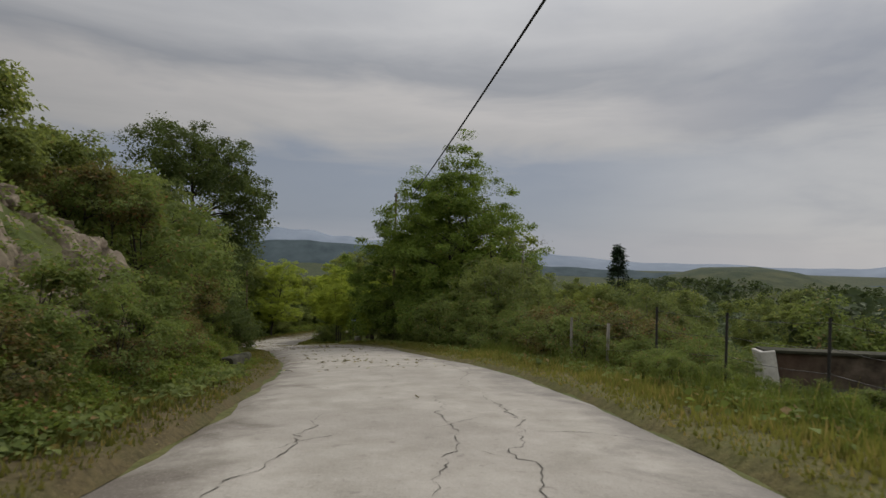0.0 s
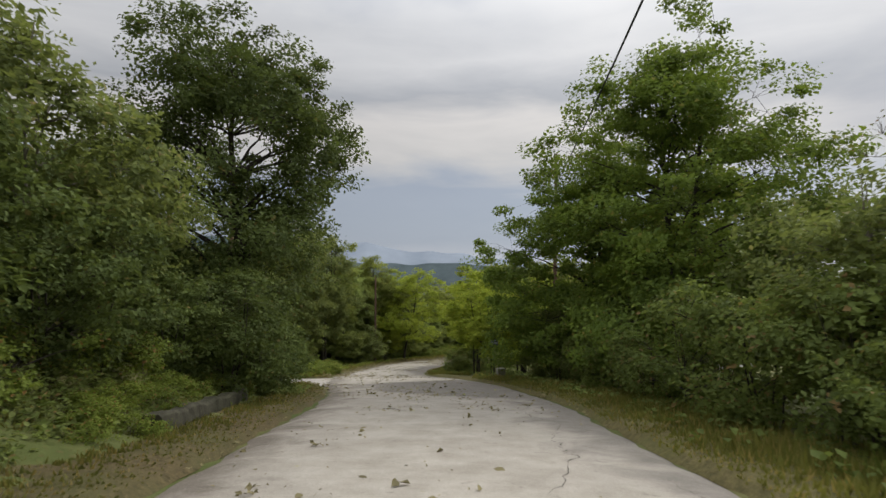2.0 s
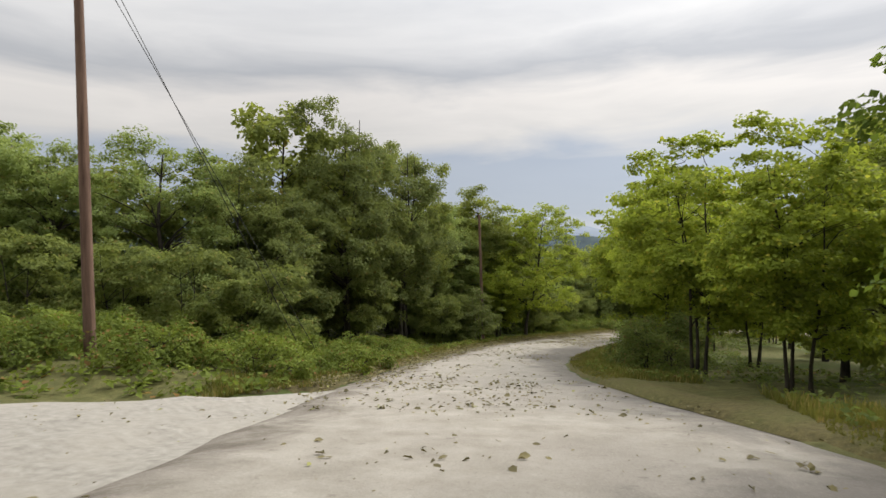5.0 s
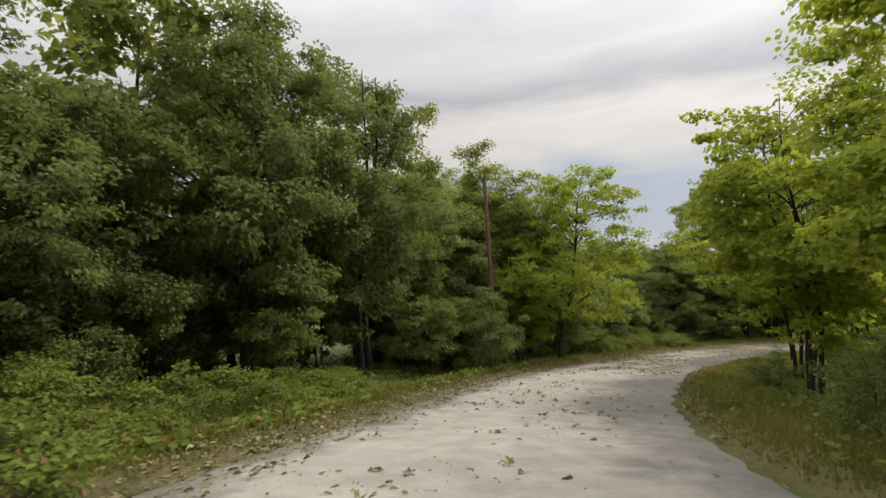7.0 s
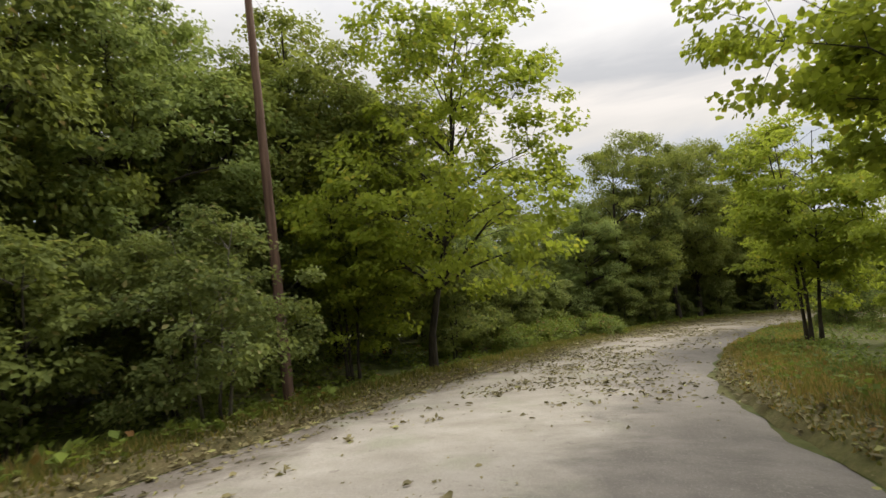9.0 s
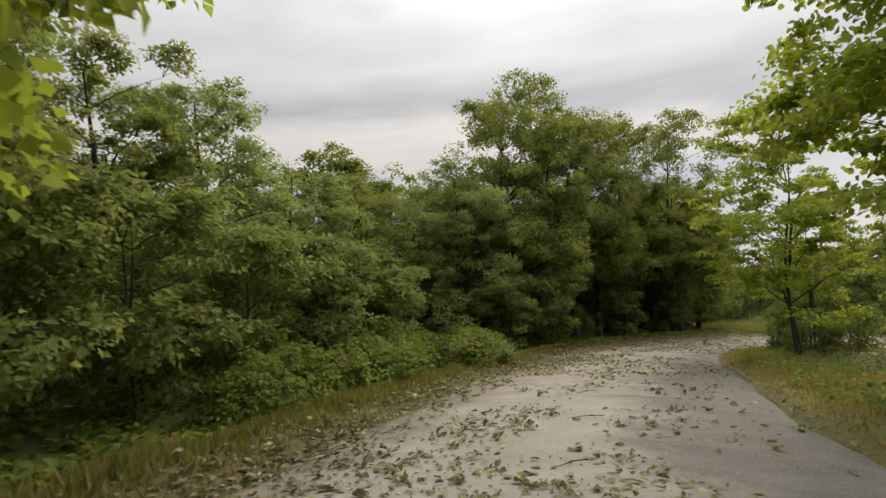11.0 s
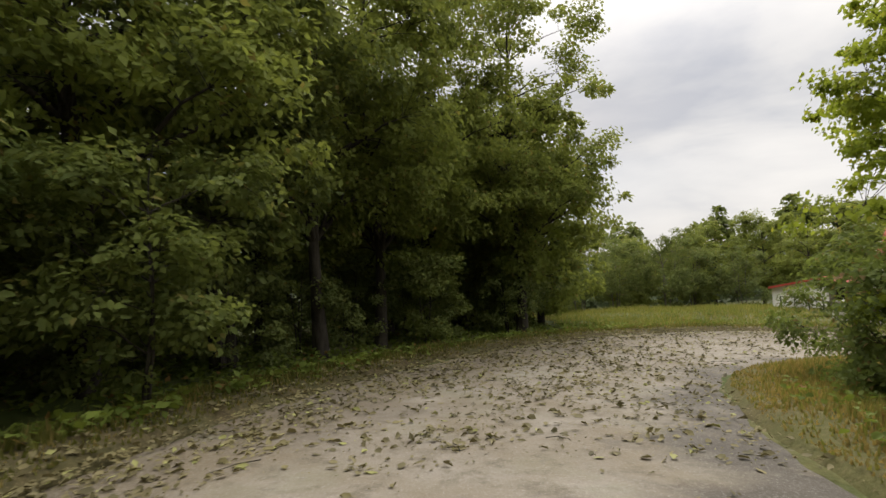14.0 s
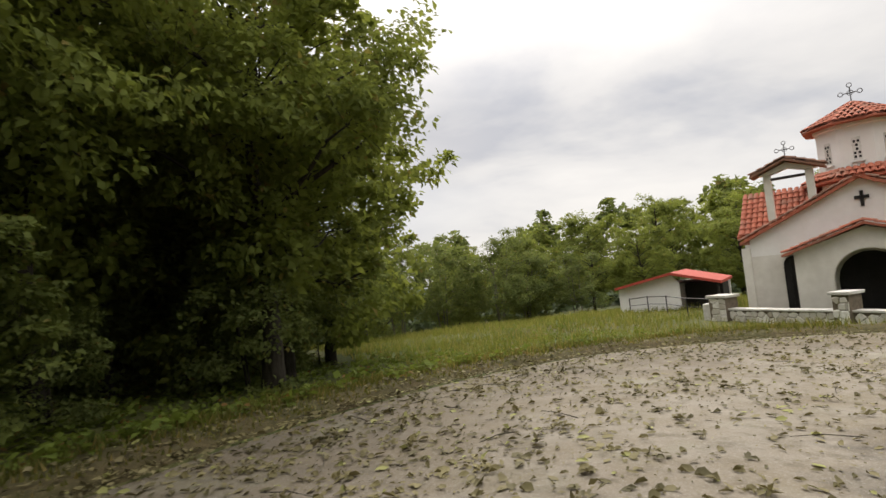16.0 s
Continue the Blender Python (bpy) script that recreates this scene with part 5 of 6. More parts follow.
def litter():
    """Leaves and leafy sprigs torn down by the storm, strewn over the road."""
    rng = np.random.RandomState(8)
    s = np.concatenate([rng.uniform(1, 18, 60), rng.uniform(14, 34, 900), rng.uniform(28, 52, 2600), rng.uniform(46, 84, 5200), rng.uniform(78, 134, 34000)])
    n = len(s)
    le, re = edges(s)
    u = np.clip(0.40 + 0.29 * rng.normal(size=n), 0.015, 0.985)
    patch = np.sin(s * 1.1 + 2.0 * np.sin(u * 7)) * np.sin(u * 9 + s * 0.6)
    keep = patch + 0.6 * np.sin(s * 0.37 + 3 * u) + rng.rand(n) * 1.6 > 0.75
    s, u, keep = np.r_[s, rng.uniform(110, 134, 7000)], np.r_[u, rng.uniform(0.1, 0.97, 7000)], np.r_[keep, np.ones(7000, bool)]
    s_edge = np.concatenate([rng.uniform(98, 134, 9000), rng.uniform(52, 98, 5000)])
    u_edge = 0.015 + np.where(s_edge > 98, 0.24, 0.15) * rng.rand(len(s_edge)) ** 1.4
    s, u = np.concatenate([s[keep], s_edge]), np.concatenate([u[keep], u_edge])
    n = len(s)
    le, re = edges(s)
    d = le + (re - le) * u
    x, y, z = along(s, d)
    z = z + road_lift(x, y, z, d, np.clip(u, 0.02, 0.98)) + 0.006
    # and blown on to the verges
    vs, right = np.concatenate([rng.uniform(46, 132, 9000), rng.uniform(64, 86, 2200)]), np.r_[np.zeros(9000, bool), np.ones(2200, bool)]
    le, re = edges(vs)
    vout = 1.3 * rng.rand(len(vs)) ** 1.5
    vx, vy, _ = along(vs, np.where(right, re + edge_wobble(vs, 2.0) + 0.8 * vout, le + edge_wobble(vs, 0.0) - vout))
    vk = in_side_road(vx, vy) < -0.3
    vx, vy = vx[vk], vy[vk]
    # some lie on the gravel track
    tx = rng.uniform(-30, -11, 700)
    ty = np.interp(tx, *TRACK_LO) + (np.interp(tx, *TRACK_HI) - np.interp(tx, *TRACK_LO)) * rng.uniform(0.08, 0.92, 700)
    tz = height(tx, ty) + 0.15 * ease(in_side_road(tx, ty), -0.1, 0.9) + 0.02 * waves(tx * 2, ty * 2) + 0.012
    x, y, z = np.concatenate([x, vx, tx]), np.concatenate([y, vy, ty]), np.concatenate([z, verge_top(vx, vy) + 0.025, tz])
    n = len(x)
    a = rng.rand(n) * 6.283
    ln = 0.025 + 0.115 * rng.rand(n) ** 2.6
    sprig = rng.rand(n) < 0.018
    ax = np.stack([np.cos(a), np.sin(a), 0.10 * rng.normal(size=n)], 1)
    si = np.stack([-np.sin(a), np.cos(a), 0.30 * rng.normal(size=n)], 1)
    p = np.stack([x, y, z + 0.006], 1)
    lift = np.array([0, 0, 1.0]) * (0.32 * ln * rng.rand(n) ** 1.5)[:, None]
    w = (ln * (0.12 + 0.22 * rng.rand(n)))[:, None]
    ln2 = ln[:, None]
    v = np.stack([p, p + ax * ln2 * 0.3 + si * w * 0.8 + lift, p + ax * ln2 * 0.7 + si * w + lift, p + ax * ln2, p + ax * ln2 * 0.62 - si * w, p + ax * ln2 * 0.25 - si * w * 0.8 + lift], 1).reshape(-1, 3)
    v[:, 2] = np.maximum(v[:, 2], np.repeat(z, 6) + 0.002)
    k = np.arange(n)[:, None] * 6
    f = np.concatenate([k + np.array(t) for t in ((0, 1, 2), (0, 2, 3), (0, 3, 4), (0, 4, 5))], 1).reshape(-1, 3)
    sv, sf = leaf_arrays(rng, np.stack([x, y, z + 0.022], 1)[sprig], 0.05 + 0.15 * rng.rand(sprig.sum()) ** 1.5, 11, 0.075, 0.12, np.array([0, 60, -400.0]), 0.6)
    v, f = join_arrays([(v, f), (sv, sf)])
    tagged(new("fallen_leaves", raw_mesh("fallen_leaves", v, f, M_LITTER)), "storm-torn green and yellow leaves strewn on the road", "leaves", kind="stuff")
    # bare twigs among them
    items = []
    for i in rng.choice(n, 170, replace=False):
        c, b, q = np.array([x[i], y[i], z[i] + 0.008]), rng.rand() * 6.3, rng.uniform(0.08, 0.3)
        w = np.array([math.cos(b), math.sin(b), 0.0])
        items.append(tube_arrays(np.array([c - w * q, c + np.array([0.02, 0.03, 0.012]), c + w * q]), np.array([0.006, 0.005, 0.003]), 3))
    tagged(new("fallen_twigs", raw_mesh("fallen_twigs", *join_arrays(items), M_BARK)), "broken dark twigs strewn on the road", "twigs", kind="stuff")


litter()


def cracks():
    """Dirt-filled cracks that wander along and across the road."""
    rng = np.random.RandomState(15)
    items = []

    def crack(s0, d0, s1, d1, wide):
        m = max(6, int(math.hypot(s1 - s0, d1 - d0) / 0.09))
        t = np.linspace(0, 1, m)
        walk_s, walk_d = np.cumsum(rng.normal(size=m)) * 0.03, np.cumsum(rng.normal(size=m)) * 0.04 + rng.normal(size=m) * 0.018
        s = s0 + (s1 - s0) * t + walk_s - walk_s[-1] * t
        d = d0 + (d1 - d0) * t + walk_d - walk_d[-1] * t
        le, re = edges(s)
        x, y, z = along(s, d)
        z = z + road_lift(x, y, z, d, (d - le) / (re - le)) + 0.005
        w = wide * 0.62 * (0.15 + 1.2 * rng.rand(m) ** 1.6) * np.clip(4 * t * (1 - t) + 0.25, 0, 1)
        p = np.stack([x, y, z], 1)
        way = np.gradient(p, axis=0)
        side = unit(np.stack([-way[:, 1], way[:, 0], 0 * x], 1)) * w[:, None]
        v = np.concatenate([p - side, p + side])
        i = np.arange(m - 1)
        items.append((v, np.stack([i, i + 1, i + 1 + m, i + m], 1)))

    for c in ((3.6, -1.6, 7.3, -1.25, 0.014), (3.7, 0.0, 8.6, 0.35, 0.014), (3.6, 0.75, 5.9, 1.1, 0.02), (4.6, 0.9, 5.1, 0.45, 0.008), (5.2, -1.45, 5.9, -0.9, 0.008), (6.2, 0.15, 6.7, 0.7, 0.008), (9.5, -0.4, 13.0, -0.1, 0.008), (5.9, 1.1, 8.6, 1.15, 0.014), (5.9, 1.1, 5.4, 2.7, 0.010), (8.6, 1.2, 14.5, 1.9, 0.012),
              (12.0, 2.0, 17.5, 2.2, 0.016), (15.0, 1.6, 22.0, 2.5, 0.014), (18, 0.4, 18.5, 2.2, 0.009), (21, 1.2, 27, 2.6, 0.012), (26, 2.0, 31.5, 2.9, 0.012), (52, -2.6, 58, -3.4, 0.010), (98, -2.6, 104, -3.2, 0.012),
              (97, -1.6, 101, -2.2, 0.010), (101, 1.2, 108, 0.9, 0.016), (95, 0.5, 99, 0.2, 0.010), (104, 0.9, 104.6, -0.6, 0.008), (116, -3, 121, -1, 0.010)):
        crack(*c)
    v, f = join_arrays(items)
    tagged(new("road_cracks", raw_mesh("road_cracks", v, f, M_CRACK)), "dark wandering cracks in the pale road", "cracks", kind="stuff")


cracks()


# ---------------------------------------------------------------- things along the first stretch
def boulder(x, y, size, seed, sink):
    rng = np.random.RandomState(seed)
    bm = bmesh.new()
    bmesh.ops.create_icosphere(bm, subdivisions=3, radius=1.0)
    for v in bm.verts:
        p = v.co
        k = 1 + 0.34 * noise.noise(p * 1.3 + Vector((seed, 0, 0))) + 0.14 * noise.noise(p * 3.4 + Vector((0, seed, 0)))
        v.co = Vector((round(p.x * 2.2) / 2.2 * 0.5 + p.x * 0.5, round(p.y * 2.0) / 2.0 * 0.4 + p.y * 0.6, round(p.z * 2.2) / 2.2 * 0.5 + p.z * 0.5)) * k
    bmesh.ops.scale(bm, vec=Vector((size * rng.uniform(0.8, 1.3), size * rng.uniform(0.8, 1.4), size * rng.uniform(0.55, 0.85))), verts=bm.verts)
    ob = part("boulder", bm, M_ROCK, smooth=False, m=pose(x, y, spot(x, y) + 0.1 - sink, rng.uniform(-15, 15), rng.uniform(-15, 15), rng.uniform(0, 360)))
    tagged(ob, "weathered grey-brown boulder in the cut bank", "rock", "bank rocks")


def rock_outcrop():
    """Broken brown rock ledges that show in the cut bank."""
    bm = bmesh.new()
    s, u = np.meshgrid(np.linspace(4.6, 14.6, 120), np.linspace(0, 1, 60), indexing="ij")
    x, y, _ = along(s.ravel(), (-4.9 - 3.4 * u).ravel())
    z = height(x, y)
    vs = []
    for k, (px, py, pz, ss, uu) in enumerate(zip(x, y, z, s.ravel(), u.ravel())):
        q = Vector((ss * 0.9, uu * 4.2, 0.0))
        cell = noise.cell(Vector((ss * 0.85 + 0.5 * noise.noise(q * 1.3), uu * 4.6 + 0.5 * noise.noise(q * 1.7 + Vector((7, 0, 0))), 3.0)))
        fine = noise.fractal(q * 2.4, 1.0, 2.0, 4)
        rim = min(1.0, 4 * uu, 2.6 * (1 - uu), (ss - 4.6) * 0.7, (14.6 - ss) * 0.7)
        patch = noise.noise(Vector((ss * 0.42, uu * 2.1, 9.0)))
        push = (0.24 * cell + 0.18 * fine + 0.42 * patch + 0.22) * rim - 0.20 * (1 - rim) - 0.05
        vs.append(bm.verts.new((px + push * 0.75, py, pz + push * 0.65)))
    pts = [v.co.copy() for v in vs]
    bm.free()
    ob = thing("rock_outcrop", Matrix.Identity(4), "broken brown rock ledges in the cut bank", "rock", "bank rocks")
    for lo, hi in ((0, 24), (24, 47), (47, 71), (71, 96), (96, 119)):
        tri = [(a * 60 + c, a * 60 + 60 + c, a * 60 + 61 + c, a * 60 + 1 + c) for a in range(lo, hi) for c in range(59)]
        used = sorted({i for f in tri for i in f})
        num = {i: k for k, i in enumerate(used)}
        child("ledge", raw_mesh("ledge", np.array([pts[i] for i in used]), np.array([[num[i] for i in f] for f in tri]), M_ROCK), ob)


rock_outcrop()
rock_rng = np.random.RandomState(3)
for k in range(10):
    s, up = rock_rng.uniform(6.0, 14.0), rock_rng.rand()
    boulder(*along(s, -5.2 - 2.4 * up)[:2], rock_rng.uniform(0.22, 0.42), 40 + k, 0.02)


def retaining_wall(s0, s1, d0, d1, rise):
    bm = bmesh.new()
    ring = []
    n = 22
    for k in range(n):
        t = k / (n - 1)
        s, d = s0 + (s1 - s0) * t, d0 + (d1 - d0) * t
        x, y, z = (float(v) for v in along(s, d))
        nx, ny = np.interp(s, LINE_S, LINE_N[:, 0]), np.interp(s, LINE_S, LINE_N[:, 1])
        top = z + rise + 0.03 * math.sin(k * 1.3) + 0.02 * math.sin(k * 3.1)
        lean = 0.02 * math.sin(k * 0.9)
        ring.append([bm.verts.new((x + nx * (o + lean), y + ny * (o + lean), zz)) for o, zz in ((0.20, z - 0.3), (0.17, z + 0.1), (0.14, top - 0.05), (0.08, top), (-0.14, top - 0.01), (-0.18, top - 0.05), (-0.2, z - 0.3))])
    for a, c in zip(ring, ring[1:]):
        for i in range(6):
            bm.faces.new((a[i], a[i + 1], c[i + 1], c[i]))
    bm.faces.new(ring[0])
    bm.faces.new(ring[-1][::-1])
    bmesh.ops.recalc_face_normals(bm, faces=bm.faces)
    tagged(part("retaining_wall", bm, M_MOSSY), "low mossy concrete retaining wall beside the verge", "wall", "retaining walls")


retaining_wall(14.4, 19.0, -3.85, -3.75, 0.36)
retaining_wall(25.2, 31.4, -4.2, -4.55, 0.32)


def cistern():
    ob = thing("cistern_wall", pose(8.0, 10.9, -0.84, 0, 0, -14), "old stained concrete cistern wall with a pale broken end", "wall")
    part("wall_panel", bmbox((0.25, -0.14, -1.7), (6.4, 0.14, 0.02), 0.02), M_CISTERN, ob)
    part("coping", bmbox((0.0, -0.2, 0.02), (6.5, 0.2, 0.09), 0.02), M_MOSSY, ob)
    part("end_pier", bmbox((-0.06, -0.24, -1.6), (0.24, 0.24, 0.05), 0.03, pose(0, 0, 0, 0, -9, 0)), M_PALECONC, ob, "pale broken end pier")
    part("ledge", bmbox((0.25, -0.55, -0.78), (6.4, -0.142, -0.66), 0.02), M_MOSSY, ob)


cistern()


def wire_fence():
    ob = thing("wire_fence", Matrix.Identity(4), "sagging wire fence on thin iron posts and grey stakes", "fence")
    feet = [(5.0, 14.2), (5.25, 12.4), (5.75, 11.0), (6.25, 9.4), (6.9, 7.8), (7.6, 6.2), (8.3, 4.6)]
    tops = []
    for k, (x, y) in enumerate(feet):
        z, h = spot(x, y, 0.2), (1.25, 1.15, 1.55, 1.45, 1.6, 1.6, 1.6)[k]
        lean = 0.04 * math.sin(k * 2.3)
        wooden = k in (0, 1)
        tube("stake" if wooden else "post", [(x, y, z), (x + lean, y + lean, z + 0.2 + h)], [0.045, 0.035] if wooden else [0.025, 0.025], M_GREYWOOD if wooden else M_IRON, ob, 6, "grey wooden stake" if wooden else "")
        tops.append((x + lean, y + lean, z + 0.2 + h))
    for f in (0.95, 0.7, 0.45, 0.2):
        pts = []
        for (x, y), (tx, ty, tz) in zip(feet, tops):
            z = spot(x, y, 0)
            pts.append((x + (tx - x) * f, y + (ty - y) * f, z + (tz - z) * f))
        fine = []
        for a, b in zip(pts, pts[1:]):
            for t in (0, 0.33, 0.66):
                fine.append(tuple(np.array(a) * (1 - t) + np.array(b) * t - np.array([0, 0, 0.05 * 4 * t * (1 - t)])))
        fine.append(pts[-1])
        tube("wire", fine, [0.005] * len(fine), M_IRON, ob, 3)


wire_fence()


# ---------------------------------------------------------------- poles and cables
def pole(x, y, h, lean, label, arm_turn=0.0, arm=True):
    ob = thing("utility_pole", pose(x, y, spot(x, y, 0.3), 0, 0, 0), label, "pole", "utility poles")
    tube("shaft", [(0, 0, 0), (lean[0] * 0.5, lean[1] * 0.5, h * 0.5), (lean[0], lean[1], h)], [0.14, 0.12, 0.09], M_POLE, ob, 12)
    if arm:
        a = pose(lean[0], lean[1], h - 0.35, 0, 0, arm_turn)
        part("crossarm", bmbox((-0.75, -0.05, -0.05), (0.75, 0.05, 0.05), 0.01, a), M_IRON, ob)
        for o in (-0.65, -0.3, 0.3, 0.65):
            tube("insulator", [a @ Vector((o, 0, 0.05)), a @ Vector((o, 0, 0.10)), a @ Vector((o, 0, 0.11)), a @ Vector((o, 0, 0.22))], [0.02, 0.02, 0.045, 0.03], M_INSULATOR, ob, 8)
    return Vector((x + lean[0], y + lean[1], spot(x, y, 0.3) + h))


POLE_A = pole(-18.6, 46.6, 11.6, (-0.15, 0.0), "tall brown timber utility pole behind the side track", 30)
pole(-19.6, 79.84, 10.6, (-0.15, 0.0), "reddish brown timber utility pole before the wood", arm=False)
POLE_C = pole(0.7, 50.5, 14.0, (0.05, 0.0), "timber utility pole behind the maples", 80)


def cable(name, a, b, sag, r, label, mat=M_CABLE):
    a, b = Vector(a), Vector(b)
    pts = [a.lerp(b, t) - Vector((0, 0, sag * 4 * t * (1 - t))) for t in np.linspace(0, 1, 25)]
    v, q = tube_arrays([tuple(p) for p in pts], [r] * 25, 5)
    tagged(new(name, raw_mesh(name, v, q, mat, True)), label, "cable")


cable("overhead_cable", (4.7, -24.0, 9.55), POLE_C - Vector((0, 0, 1.95)), 1.1, 0.029, "thick black overhead cable strung above the road")
for k in (0.0, 0.5):
    cable("stay_wire", POLE_A - Vector((0, 0, 0.4 + k)), (-16.4 + k * 0.3, 51.9 + k, spot(-16.4, 51.9) + 0.9), 0.0, 0.010, "taut steel stay wire of the utility pole")
v, q = tube_arrays([(-16.3, 52.3, spot(-16.3, 52.3)), (-16.45, 51.4, spot(-16.3, 52.3) + 1.3)], [0.045, 0.045], 8)
tagged(new("stay_guard", raw_mesh("stay_guard", v, q, M_GREYWOOD, True)), "pale grey guard tube at the stay wire's foot", "tube")


def road_sign():
    x, y = -2.66, 46.2
    ob = thing("road_sign", pose(x, y, spot(x, y, 0.2), 0, 0, 10), "small dark sign plate with pale lines on a rusty post", "sign")
    tube("post", [(0, 0, 0), (0.02, 0, 2.45)], [0.03, 0.03], M_IRON, ob, 8)
    plate = part("plate", bmbox((-0.21, -0.075, 1.96), (0.21, -0.045, 2.38), 0.008), M_SIGN, ob, "dark blue-grey plate")
    part("text_line", bmbox((-0.18, -0.082, 2.15), (0.18, -0.077, 2.215)), M_SIGNBAR, plate)
    part("text_line", bmbox((-0.16, -0.082, 2.295), (0.14, -0.077, 2.33)), M_SIGNBAR, plate)


road_sign()


def concrete_box():
    x, y = -2.2, 44.8
    ob = thing("meter_box", pose(x, y, spot(x, y, 0.1), 0, 0, 24), "squat grey-green concrete meter box on the verge", "box")
    part("body", bmbox((-0.2, -0.2, 0), (0.2, 0.2, 0.66), 0.02), M_CONCRETE, ob)
    part("lid", bmbox((-0.22, -0.22, 0.66), (0.22, 0.22, 0.71), 0.015), M_CONCRETE, ob, "flat concrete lid")


concrete_box()


# ---------------------------------------------------------------- the church
def outline_wall(points, thick):
    """A wall from its outline, seen from the front (y, z), with its back thick metres behind."""
    bm = bmesh.new()
    front = bm.faces.new([bm.verts.new((0, y, z)) for y, z in points])
    out = bmesh.ops.extrude_face_region(bm, geom=[front])
    bmesh.ops.translate(bm, vec=(thick, 0, 0), verts=[v for v in out["geom"] if isinstance(v, bmesh.types.BMVert)])
    bmesh.ops.recalc_face_normals(bm, faces=bm.faces)
    bmesh.ops.triangulate(bm, faces=[f for f in bm.faces if len(f.verts) > 4])
    return bm


def arch_notch(mid_y, half, top, foot=0.0, n=10):
    """The outline of an arched opening that reaches the ground, from its right foot to its left."""
    spring = top - half
    return [(mid_y - half, foot)] + [(mid_y - half * math.cos(a), spring + half * math.sin(a)) for a in np.linspace(0, math.pi, n)] + [(mid_y + half, foot)]


def tile_mesh(mat):
    """One barrel tile, 0.44 long and 0.24 wide, laid along +y (up the slope)."""
    vs, fs, n = [], [], 5
    for y, r in ((0.0, 0.125), (0.44, 0.10)):
        for a in np.linspace(0, math.pi, n):
            vs.append((-r * math.cos(a), y, r * 0.62 * math.sin(a) + (0.035 if y == 0 else 0.0)))
        for a in np.linspace(0, math.pi, n):
            vs.append((-r * 0.8 * math.cos(a), y, r * 0.45 * math.sin(a) + (0.035 if y == 0 else 0.0)))
    for i in range(n - 1):
        fs.append((i, i + 1, 2 * n + i + 1, 2 * n + i))
        fs.append((i, n + i, n + i + 1, i + 1))
    me = bpy.data.meshes.new("roof_tile")
    me.from_pydata(vs, [], fs)
    me.materials.append(mat)
    return me


TILE, OLDTILE = tile_mesh(M_TILE), tile_mesh(M_OLDTILE)


def lay_tiles(parent, corner, across, up, width_at, rows, rng, step=0.36, pitch=0.245, tile=None):
    """Rows of barrel tiles on a slope: corner is the middle of the eave, width_at(row) the row's half width."""
    across, up = Vector(across).normalized(), Vector(up).normalized()
    nor = across.cross(up)
    for r in range(rows):
        half = width_at(r)
        n = int(2 * half / pitch)
        for c in range(n):
            p = Vector(corner) + up * (r * step + rng.uniform(-0.015, 0.015)) + across * ((c + 0.5) * pitch - n * pitch / 2) + nor * 0.05
            m = Matrix.Translation(p) @ Matrix((across, up, nor)).transposed().to_4x4() @ pose(0, 0, 0, rng.uniform(-2, 2), rng.uniform(-3, 3), rng.uniform(-2, 2))
            child("tile", tile or TILE, parent, m=m)


def slab(a, b, c, d, thick):
    """A roof slab from its four corners."""
    bm = bmesh.new()
    vs = [bm.verts.new(p) for p in (a, b, c, d)]
    f = bm.faces.new(vs)
    out = bmesh.ops.extrude_face_region(bm, geom=[f])
    bmesh.ops.translate(bm, vec=(0, 0, -thick), verts=[v for v in out["geom"] if isinstance(v, bmesh.types.BMVert)])
    bmesh.ops.recalc_face_normals(bm, faces=bm.faces)
    return bm


def iron_cross(parent, at, h):
    """A wrought cross with ringed ends."""
    x, y, z = at
    t = 0.018 * h / 0.75
    v = [tube_arrays([(x, y, z), (x, y, z + h * 0.8)], [t, t], 6), tube_arrays([(x, y - h * 0.28, z + h * 0.52), (x, y + h * 0.28, z + h * 0.52)], [t, t], 6)]
    for cy, cz in ((0, 0.9), (-0.38, 0.52), (0.38, 0.52)):
        a = np.linspace(0, 2 * np.pi, 13)
        v.append(tube_arrays(np.stack([0 * a + x, y + h * cy + 0.10 * h * np.cos(a), z + h * cz + 0.10 * h * np.sin(a)], 1), [t * 0.8] * 13, 5))
    a = np.linspace(0, 2 * np.pi, 13)
    v.append(tube_arrays(np.stack([0 * a + x, y + 0.12 * h * np.cos(a), z + h * 0.52 + 0.12 * h * np.sin(a)], 1), [t * 0.7] * 13, 5))
    child("cross", raw_mesh("cross", *join_arrays(v), M_IRON, True), parent, "dark wrought iron cross")


